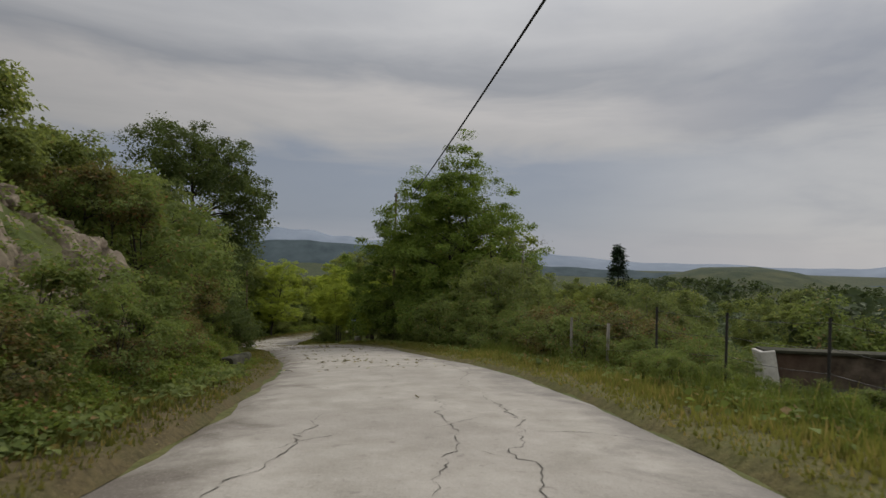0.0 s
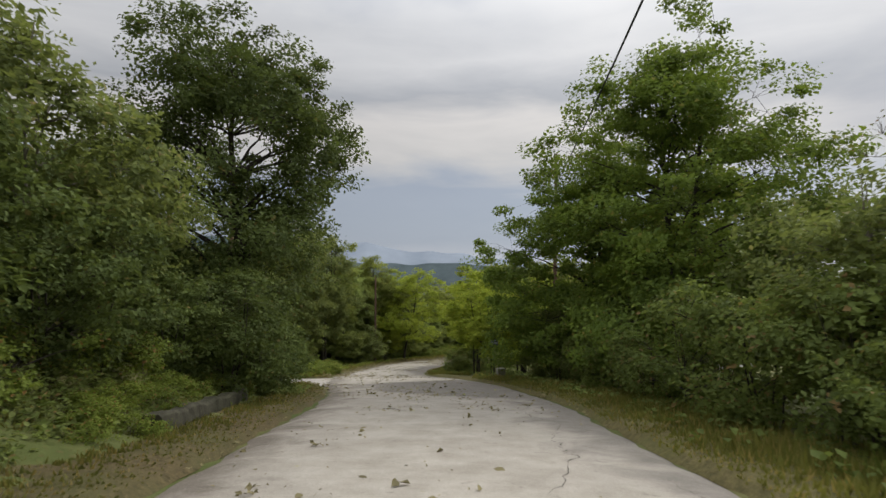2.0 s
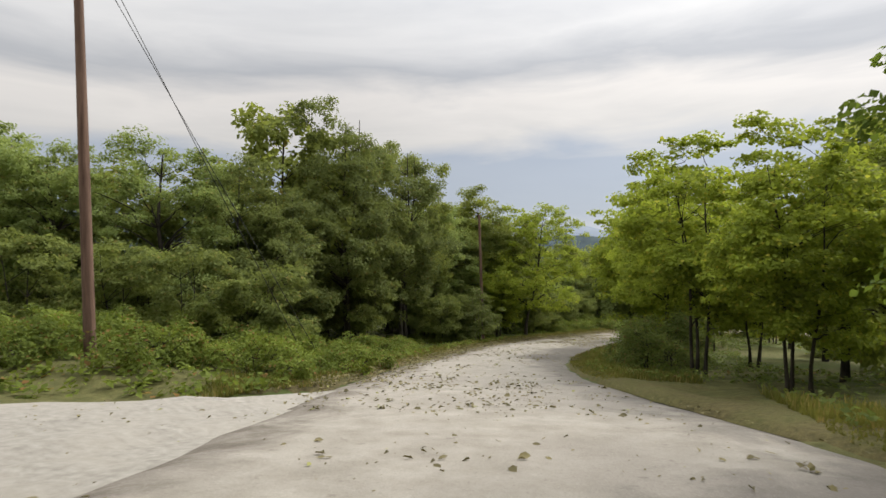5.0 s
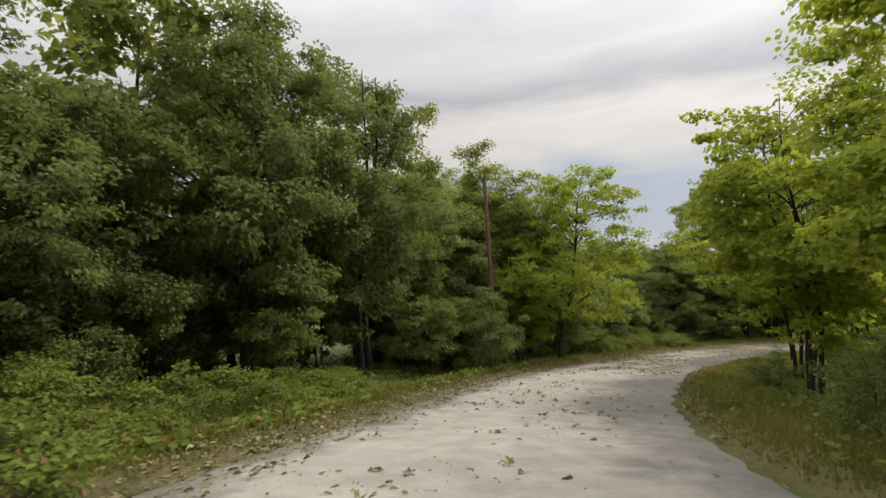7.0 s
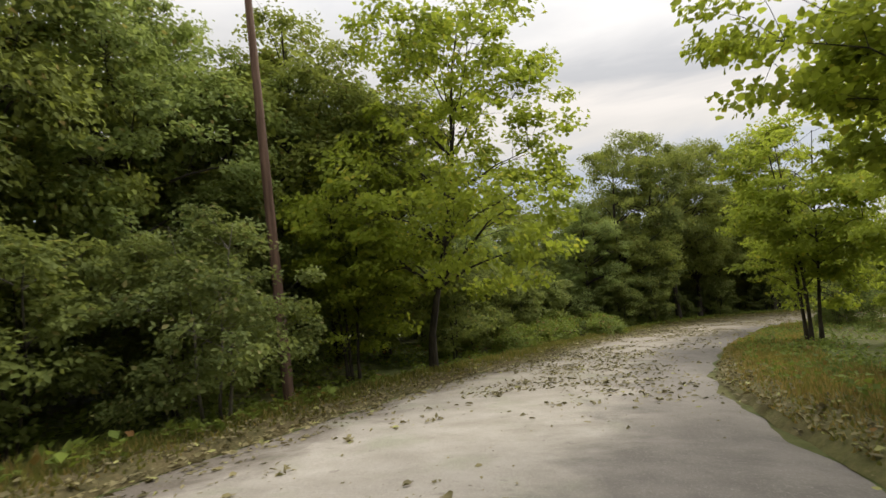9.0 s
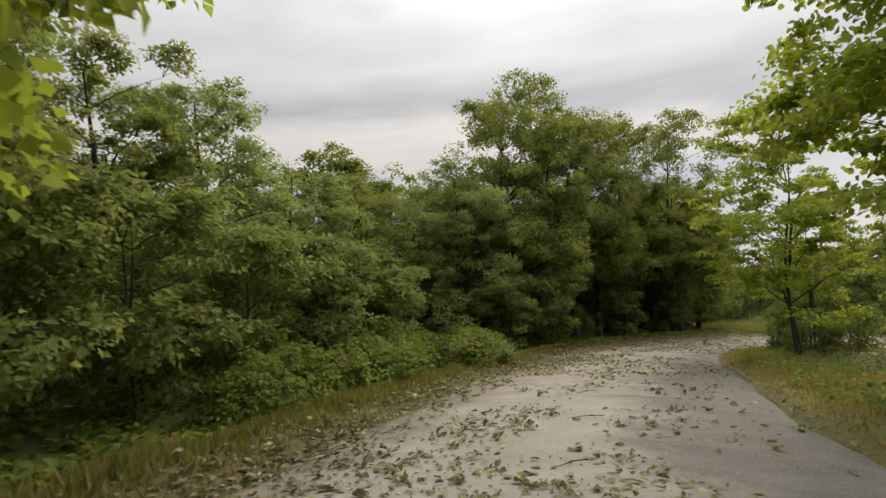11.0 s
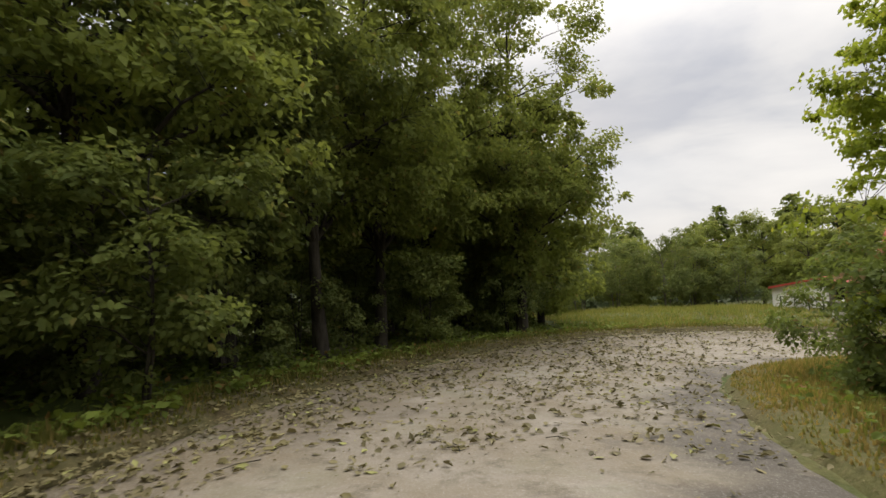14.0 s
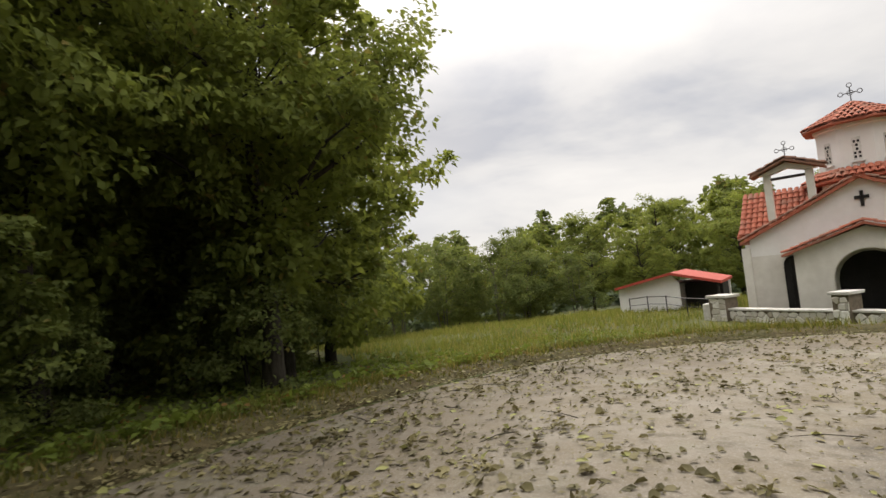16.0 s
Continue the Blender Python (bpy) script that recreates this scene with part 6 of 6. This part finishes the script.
def church():
    rng = random.Random(6)
    z0 = -17.55
    ob = thing("church", pose(27.0, 120.4, z0, 0, 0, 16), "small white village church with terracotta tiled roofs and a domed drum", "church")
    W, EAVE, APEX, DEEP = 4.1, 3.35, 5.35, 8.6
    # the front, grey below and white above, with arched side openings
    side_l, side_r = arch_notch(2.55, 0.40, 2.42), arch_notch(-2.55, 0.40, 2.42)
    door = arch_notch(0.0, 1.1, 2.35)
    part("front_wall", outline_wall([(-W, -0.4), (-W, 2.5), (W, 2.5), (W, -0.4)] + [(2.95, -0.4)] + side_l[::-1] + [(2.15, -0.4), (1.1, -0.4)] + door[::-1] + [(-1.1, -0.4), (-2.15, -0.4)] + side_r[::-1] + [(-2.95, -0.4)], 0.35), M_PLINTH, ob, "cream plastered lower wall")
    part("gable", outline_wall([(-W, 2.5), (-W, EAVE - 0.1), (0, APEX - 0.1), (W, EAVE - 0.1), (W, 2.5)], 0.35), M_WHITE, ob, "white limewashed gable")
    for y in (-W, W - 0.35):
        part("side_wall", bmbox((0.352, y, -0.4), (DEEP, y + 0.35, EAVE - 0.12)), M_WHITE, ob)
    part("back_wall", outline_wall([(-W + 0.35, -0.4), (-W + 0.35, EAVE - 0.1), (0, APEX - 0.2), (W - 0.35, EAVE - 0.1), (W - 0.35, -0.4)], 0.3), M_WHITE, ob, m=Matrix.Translation((DEEP - 0.3, 0, 0)))
    part("floor_slab", bmbox((-1.6, -W + 0.01, -0.42), (DEEP - 0.01, W - 0.01, 0.0)), M_CONCRETE, ob)
    # near-black panels close the windows, the inside's darkness put into their colour
    for y in (2.55, -2.55):
        d = part("window", bmbox((0.08, y - 0.46, 0.0), (0.16, y + 0.46, 2.48)), M_DARK, ob, "arched window, near-black for the unlit inside")
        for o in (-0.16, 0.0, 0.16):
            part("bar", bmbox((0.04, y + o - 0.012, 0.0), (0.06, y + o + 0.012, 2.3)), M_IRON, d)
    # door leaf added in near-black for the dark porch interior
    d = part("door", bmbox((0.22, -1.15, 0.0), (0.30, 1.15, 2.4)), M_DARK, ob, "double door, near-black for the unlit porch")
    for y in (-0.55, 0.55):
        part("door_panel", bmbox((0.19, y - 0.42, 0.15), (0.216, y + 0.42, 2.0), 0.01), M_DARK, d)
    cr = part("gable_cross", bmbox((-0.05, -0.06, 4.1), (-0.002, 0.06, 4.72)), M_DARK, ob, "dark cross on the gable")
    part("cross_arm", bmbox((-0.05, -0.24, 4.40), (-0.002, 0.24, 4.53)), M_DARK, cr)
    # corner buttress
    for y in (W + 0.002, -W - 0.352):
        part("buttress", bmbox((-0.1, y, -0.4), (0.6, y + 0.35, 2.9), 0.03), M_PLINTH, ob)
    # nave roof
    over, rise_y = 0.35, (APEX - EAVE) / W
    for sgn in (1, -1):
        e, r0 = (W + over) * sgn, EAVE - over * rise_y
        roof = part("roof_slope", slab((-0.25, e, r0), (-0.25, 0, APEX), (DEEP + 0.2, 0, APEX), (DEEP + 0.2, e, r0), 0.12), M_TILE, ob, "terracotta tiled roof slope")
        up = Vector((0, -sgn * (W + over), APEX - r0)).normalized()
        ln = math.hypot(W + over, APEX - r0)
        for c in range(2):
            lay_tiles(roof, (-0.14 + c * 0.25, e, r0), (-sgn if sgn > 0 else 1, 0, 0) if sgn > 0 else (1, 0, 0), up, lambda r: 0.13, int(ln / 0.36), rng, tile=OLDTILE if c == 0 else None)
    # transept: its ridge runs across, its front slope faces the road
    part("transept_wall", bmbox((2.4, -4.75, -0.4), (6.0, 4.75, 3.55)), M_WHITE, ob)
    front = part("transept_roof", slab((2.15, -5.0, 3.5), (2.15, 5.0, 3.5), (4.2, 4.6, 5.5), (4.2, -4.6, 5.5), 0.12), M_TILE, ob, "terracotta tiled transept roof")
    part("transept_roof", slab((6.25, 5.0, 3.5), (6.25, -5.0, 3.5), (4.2, -4.6, 5.5), (4.2, 4.6, 5.5), 0.12), M_TILE, ob)
    slope = Vector((2.05, 0, 2.0)).normalized()
    for sgn in (1, -1):
        lay_tiles(front, (2.15, 3.3 * sgn, 3.5), (0, -1, 0), slope, lambda r: 1.65, 8, rng)
    for sgn in (1, -1):
        part("transept_gable", outline_wall([(2.4, 3.5), (4.2, 5.3), (6.0, 3.5)], 0.2), M_WHITE, ob, m=Matrix(((0, 1, 0, 0), (sgn, 0, 0, 4.5 * sgn - (0.0 if sgn > 0 else 0.0)), (0, 0, 1, 0), (0, 0, 0, 1))))
    # porch
    PX = -1.5
    part("porch_front", outline_wall([(-2.35, -0.4), (-2.35, 2.55), (0, 3.30), (2.35, 2.55), (2.35, -0.4), (1.12, -0.4)] + arch_notch(0.0, 1.12, 2.46, 0.0, 14)[::-1] + [(-1.12, -0.4)], 0.3), M_PLINTH, ob, "cream plastered porch front", m=Matrix.Translation((PX, 0, 0)))
    ring = arch_notch(0.0, 1.36, 2.70, 0.0, 16)
    inner = arch_notch(0.0, 1.15, 2.49, 0.0, 16)
    part("arch_surround", outline_wall(ring + inner[::-1], 0.06), M_PLINTH, ob, "plain raised arch surround", m=Matrix.Translation((PX - 0.062, 0, 0)))
    for y in (-2.35, 2.05):
        part("porch_side", bmbox((PX + 0.302, y, -0.4), (-0.002, y + 0.3, 2.5)), M_PLINTH, ob)
    for sgn in (1, -1):
        e = 2.72 * sgn
        roof = part("porch_roof", slab((PX - 0.35, e, 2.5), (PX - 0.35, 0, 3.48), (-0.004, 0, 3.48), (-0.004, e, 2.5), 0.10), M_TILE, ob, "terracotta tiled porch roof")
        up = Vector((0, -e, 0.98)).normalized()
        lay_tiles(roof, ((PX - 0.35) / 2, e, 2.5), (-1 if sgn > 0 else 1, 0, 0), up, lambda r: 0.92, 8, rng)
    # open belfry on the front gable
    part("belfry_post", bmbox((0.03, 3.0, 3.95), (0.33, 3.28, 5.95), 0.015), M_PLINTH, ob, "plastered belfry post")
    part("belfry_post", bmbox((0.03, 1.46, 4.62), (0.33, 1.74, 5.95), 0.015), M_PLINTH, ob, "plastered belfry post")
    part("belfry_beam", bmbox((0.02, 1.744, 5.70), (0.28, 2.996, 5.80), 0.01), M_IRON, ob, "dark bell beam")
    part("belfry_gable", outline_wall([(1.30, 5.95), (2.37, 6.38), (3.44, 5.95), (2.95, 5.95), (2.37, 6.12), (1.80, 5.95)], 0.4), M_PLINTH, ob, m=Matrix.Translation((-0.05, 0, 0)))
    for sgn in (1, -1):
        e = 2.37 + 1.36 * sgn
        roof = part("belfry_roof", slab((-0.35, e, 5.98), (-0.35, 2.37, 6.52), (0.65, 2.37, 6.52), (0.65, e, 5.98), 0.09), M_OLDTILE, ob, "weathered brown tiled belfry roof")
        lay_tiles(roof, (0.15, e, 5.98), (-1 if sgn > 0 else 1, 0, 0), (0, -1.36 * sgn, 0.54), lambda r: 0.5, 4, rng, tile=OLDTILE)
    iron_cross(ob, (0.15, 2.37, 6.55), 0.75)
    # the drum and its tiled cap
    cx = 4.2
    bm = bmesh.new()
    n = 8
    rings = []
    for r, z in ((1.62, 4.6), (1.62, 7.75), (1.72, 7.80), (1.72, 7.95)):
        rings.append([bm.verts.new((cx + r * math.cos((i + 0.5) * 2 * math.pi / n), r * math.sin((i + 0.5) * 2 * math.pi / n), z)) for i in range(n)])
    for a, c in zip(rings, rings[1:]):
        for i in range(n):
            bm.faces.new((a[i], a[(i + 1) % n], c[(i + 1) % n], c[i]))
    bm.faces.new(rings[-1])
    drum = part("drum", bm, M_WHITE, ob, "white octagonal drum")
    skirt_r, skirt_z, top_z = 2.15, 7.92, 9.05
    bm = bmesh.new()
    low = [bm.verts.new((cx + skirt_r * math.cos((i + 0.5) * 2 * math.pi / n), skirt_r * math.sin((i + 0.5) * 2 * math.pi / n), skirt_z)) for i in range(n)]
    low2 = [bm.verts.new(v.co + Vector((0, 0, 0.07))) for v in low]
    peak = bm.verts.new((cx, 0, top_z))
    for i in range(n):
        bm.faces.new((low[i], low[(i + 1) % n], low2[(i + 1) % n], low2[i]))
        bm.faces.new((low2[i], low2[(i + 1) % n], peak))
    bm.faces.new(low[::-1])
    cap = part("drum_roof", bm, M_TILE, ob, "terracotta tiled drum roof")
    for i in range(n):
        a = (i + 1) * 2 * math.pi / n
        if math.cos(a) > 0.3:
            continue
        out = Vector((math.cos(a), math.sin(a), 0))
        mid_r = skirt_r * math.cos(math.pi / n)
        up = (Vector((cx, 0, top_z)) - (Vector((cx, 0, skirt_z + 0.07)) + out * mid_r))
        ln = up.length
        lay_tiles(cap, Vector((cx, 0, skirt_z + 0.07)) + out * mid_r, (-out.y, out.x, 0), up, lambda r: skirt_r * math.sin(math.pi / n) * (1 - r * 0.36 / ln), int(ln / 0.36), rng)
    iron_cross(ob, (cx, 0, top_z - 0.02), 0.95)
    bm = bmesh.new()
    rings = [[bm.verts.new((cx + r * math.cos((i + 0.5) * 2 * math.pi / n), r * math.sin((i + 0.5) * 2 * math.pi / n), z)) for i in range(n)] for r, z in ((2.42, 5.40), (2.42, 5.50), (1.625, 5.98))]
    for a, c in zip(rings, rings[1:]):
        for i in range(n):
            bm.faces.new((a[i], a[(i + 1) % n], c[(i + 1) % n], c[i]))
    bm.faces.new(rings[0][::-1])
    skirt = part("drum_skirt", bm, M_TILE, ob, "terracotta tiled skirt below the drum")
    for i in range(n):
        a = (i + 1) * 2 * math.pi / n
        if math.cos(a) > 0.3:
            continue
        out = Vector((math.cos(a), math.sin(a), 0))
        lay_tiles(skirt, Vector((cx, 0, 5.5)) + out * 2.42 * math.cos(math.pi / n), (-out.y, out.x, 0), Vector((0, 0, 0.48)) - out * 0.74, lambda r: 2.42 * math.sin(math.pi / n) * (1 - r * 0.14), 2, rng)
    for i in range(n):
        a = (i + 1) * 2 * math.pi / n
        if math.cos(a) > 0.1:
            continue
        m = Matrix.Translation((cx, 0, 0)) @ pose(0, 0, 0, 0, 0, math.degrees(a)) @ Matrix.Translation((1.62 * math.cos(math.pi / n), 0, 0))
        w = part("drum_window", bmbox((0.0, -0.16, 6.25), (0.03, 0.16, 7.25), 0.008, m), M_WALLSTONE, drum, "small pierced drum window")
        part("sill", bmbox((0.0, -0.24, 6.16), (0.08, 0.24, 6.24), 0.01, m), M_WHITE, drum)
        for z, ys in ((6.38, (-0.08, 0.08)), (6.55, (-0.08, 0.08)), (6.72, (0,)), (6.89, (0,)), (7.06, (-0.07, 0.07))):
            for y in ys:
                part("pane", bmbox((0.028, y - 0.045, z - 0.05), (0.034, y + 0.045, z + 0.06), 0.0, m), M_DARK, w)
    for y, z in ((0.0, 5.36),):
        lay_tiles(ob.children[0], (-0.1, 0, APEX), (0, 1, 0), (1, 0, 0), lambda r: 0.13, 6, rng)


church()


def shed():
    ob = thing("shed", pose(29.6, 130.8, -18.35, 0, 0, 22), "low white shed with a red sheet roof and an open bay", "shed")
    D = 4.2
    part("front_wall", bmbox((0, -0.35, -0.3), (0.2, 3.1, 2.15)), M_WHITE, ob, "white front wall")
    part("side_wall", bmbox((0.202, 2.9, -0.3), (D, 3.1, 2.1)), M_WHITE, ob)
    part("back_wall", bmbox((D, -2.5, -0.3), (D + 0.2, 3.1, 2.1)), M_WHITE, ob)
    part("inner_wall", bmbox((0.202, -0.35, -0.3), (D - 0.002, -0.15, 2.1)), M_GREYWOOD, ob)
    # near-black block added in place of the shade inside the bay
    part("back_partition", bmbox((1.6, -2.4, -0.2), (D - 0.01, -0.36, 1.95), 0.03), M_DARK, ob, "dark block in place of the shade inside the open bay")
    part("post", bmbox((0.0, -2.4, -0.3), (0.12, -2.28, 2.1)), M_IRON, ob)
    for e in (3.2, -2.6):
        part("roof_sheet", slab((-0.45, e, 2.12), (-0.45, 0, 2.78), (D + 0.5, 0, 2.78), (D + 0.5, e, 2.12), 0.15), M_REDSHEET, ob, "red sheet roof")
    part("gable", outline_wall([(-0.35, 2.152), (0, 2.6), (3.05, 2.152)], 0.15), M_WHITE, ob, m=Matrix.Translation((0.02, 0, 0)))
    # another near-black block, added to darken the bay
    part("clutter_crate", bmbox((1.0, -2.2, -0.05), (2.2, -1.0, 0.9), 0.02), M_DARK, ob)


shed()


def stone_wall():
    rng = random.Random(9)
    x0, y0, x1, y1 = 24.1, 124.6, 21.4, 112.0
    ob = thing("stone_wall", Matrix.Identity(4), "low pale field-stone wall with whitewashed coping before the church", "wall")
    way = Vector((x1 - x0, y1 - y0, 0))
    ln = way.length
    way.normalize()
    nor = Vector((way.y, -way.x, 0))
    if nor.x > 0:
        nor = -nor
    base = -17.85
    m = Matrix((way, nor, Vector((0, 0, 1)))).transposed().to_4x4()
    m.translation = (x0, y0, base)
    part("core", bmbox((0, -0.19, -0.4), (ln, 0.19, 0.68), 0, m), M_MORTAR, ob, "mortar core")
    def stone_face(parent, u0, u1, z0, z1, face, sx=0.34, sz=0.225):
        """Irregular stones that fill a face, cut by the lines midway between their seeds."""
        nu, nz = max(2, round((u1 - u0) / sx)), max(2, round((z1 - z0) / sz))
        du, dz = (u1 - u0) / nu, (z1 - z0) / nz
        seeds = {}
        for a in range(-1, nu + 1):
            for c in range(-1, nz + 1):
                seeds[a, c] = (u0 + (a + 0.5 + rng.uniform(-0.36, 0.36) + 0.5 * (c % 2)) * du, z0 + (c + 0.5 + rng.uniform(-0.30, 0.30)) * dz)
        for a in range(nu):
            for c in range(nz):
                su, sv = seeds[a, c]
                poly = [(u0, z0), (u1, z0), (u1, z1), (u0, z1)]
                for da in (-2, -1, 0, 1, 2):
                    for dc in (-2, -1, 0, 1, 2):
                        o = seeds.get((a + da, c + dc))
                        if o is None or (da, dc) == (0, 0):
                            continue
                        nx, nz_ = o[0] - su, o[1] - sv
                        lim = (o[0] ** 2 + o[1] ** 2 - su ** 2 - sv ** 2) / 2 - 0.012 * math.hypot(nx, nz_)
                        cut = []
                        for p, q in zip(poly, poly[1:] + poly[:1]):
                            fp, fq = p[0] * nx + p[1] * nz_ - lim, q[0] * nx + q[1] * nz_ - lim
                            if fp <= 0:
                                cut.append(p)
                            if fp * fq < 0:
                                t = fp / (fp - fq)
                                cut.append((p[0] + (q[0] - p[0]) * t, p[1] + (q[1] - p[1]) * t))
                        poly = cut
                if len(poly) < 3:
                    continue
                mu, mv = sum(p[0] for p in poly) / len(poly), sum(p[1] for p in poly) / len(poly)
                proud = rng.uniform(0.025, 0.065)
                bm = bmesh.new()
                rings = [[bm.verts.new((mu + (p[0] - mu) * g, face + h, mv + (p[1] - mv) * g)) for p in poly] for g, h in ((1.0, -0.03), (1.0, proud * 0.55), (0.80, proud))]
                for lo, hi in zip(rings, rings[1:]):
                    for i in range(len(poly)):
                        bm.faces.new((lo[i], lo[(i + 1) % len(poly)], hi[(i + 1) % len(poly)], hi[i]))
                bm.faces.new(rings[-1])
                bmesh.ops.recalc_face_normals(bm, faces=bm.faces)
                bmesh.ops.transform(bm, matrix=m, verts=bm.verts)
                part("stone", bm, M_FIELDSTONE, parent)

    stone_face(ob, 0.08, 4.4, 0.0, 0.67, 0.19)
    stone_face(ob, 5.0, ln, 0.0, 0.67, 0.19)
    u = 0.0
    while u < ln - 0.2:
        w = min(rng.uniform(0.5, 0.9), ln - u)
        part("coping_slab", bmbox((u + 0.008, -0.25, 0.69), (u + w - 0.008, 0.26, 0.75 + rng.uniform(0, 0.02)), 0.012, m), M_WALLSTONE, ob, "whitewashed coping slab")
        u += w
    # two piers that stand higher
    for at, wide, top in ((-0.35, 0.42, 1.22), (4.7, 0.28, 1.30)):
        pier = part("pier", bmbox((at - wide, -0.36, -0.4), (at + wide, 0.36, top), 0.02, m), M_MORTAR, ob, "stone pier")
        part("pier_cap", bmbox((at - wide - 0.08, -0.44, top), (at + wide + 0.08, 0.44, top + 0.11), 0.02, m), M_WALLSTONE, ob, "whitewashed pier cap")
        stone_face(pier, at - wide + 0.01, at + wide - 0.01, 0.0, top - 0.02, 0.36, 0.36, 0.26)
    part("end_stone", bmbox((-1.3, -0.2, -0.3), (-0.85, 0.2, 0.95), 0.06, m), M_WALLSTONE, ob, "leaning whitewashed end stone")


stone_wall()


def iron_rail():
    ob = thing("iron_railing", Matrix.Identity(4), "thin dark iron railing in the meadow by the shed", "fence")
    feet = [(24.9, 126.0), (25.7, 127.6), (26.6, 129.3), (27.4, 131.0), (28.2, 132.8)]
    tops = []
    for x, y in feet:
        z = spot(x, y, 0.2)
        tube("post", [(x, y, z), (x, y, z + 1.15)], [0.035, 0.035], M_IRON, ob, 6)
        tops.append((x, y, z + 1.1))
    tube("rail", tops, [0.025] * 5, M_IRON, ob, 6)
    tube("rail", [(x, y, z - 0.4) for x, y, z in tops], [0.018] * 5, M_IRON, ob, 6)


iron_rail()
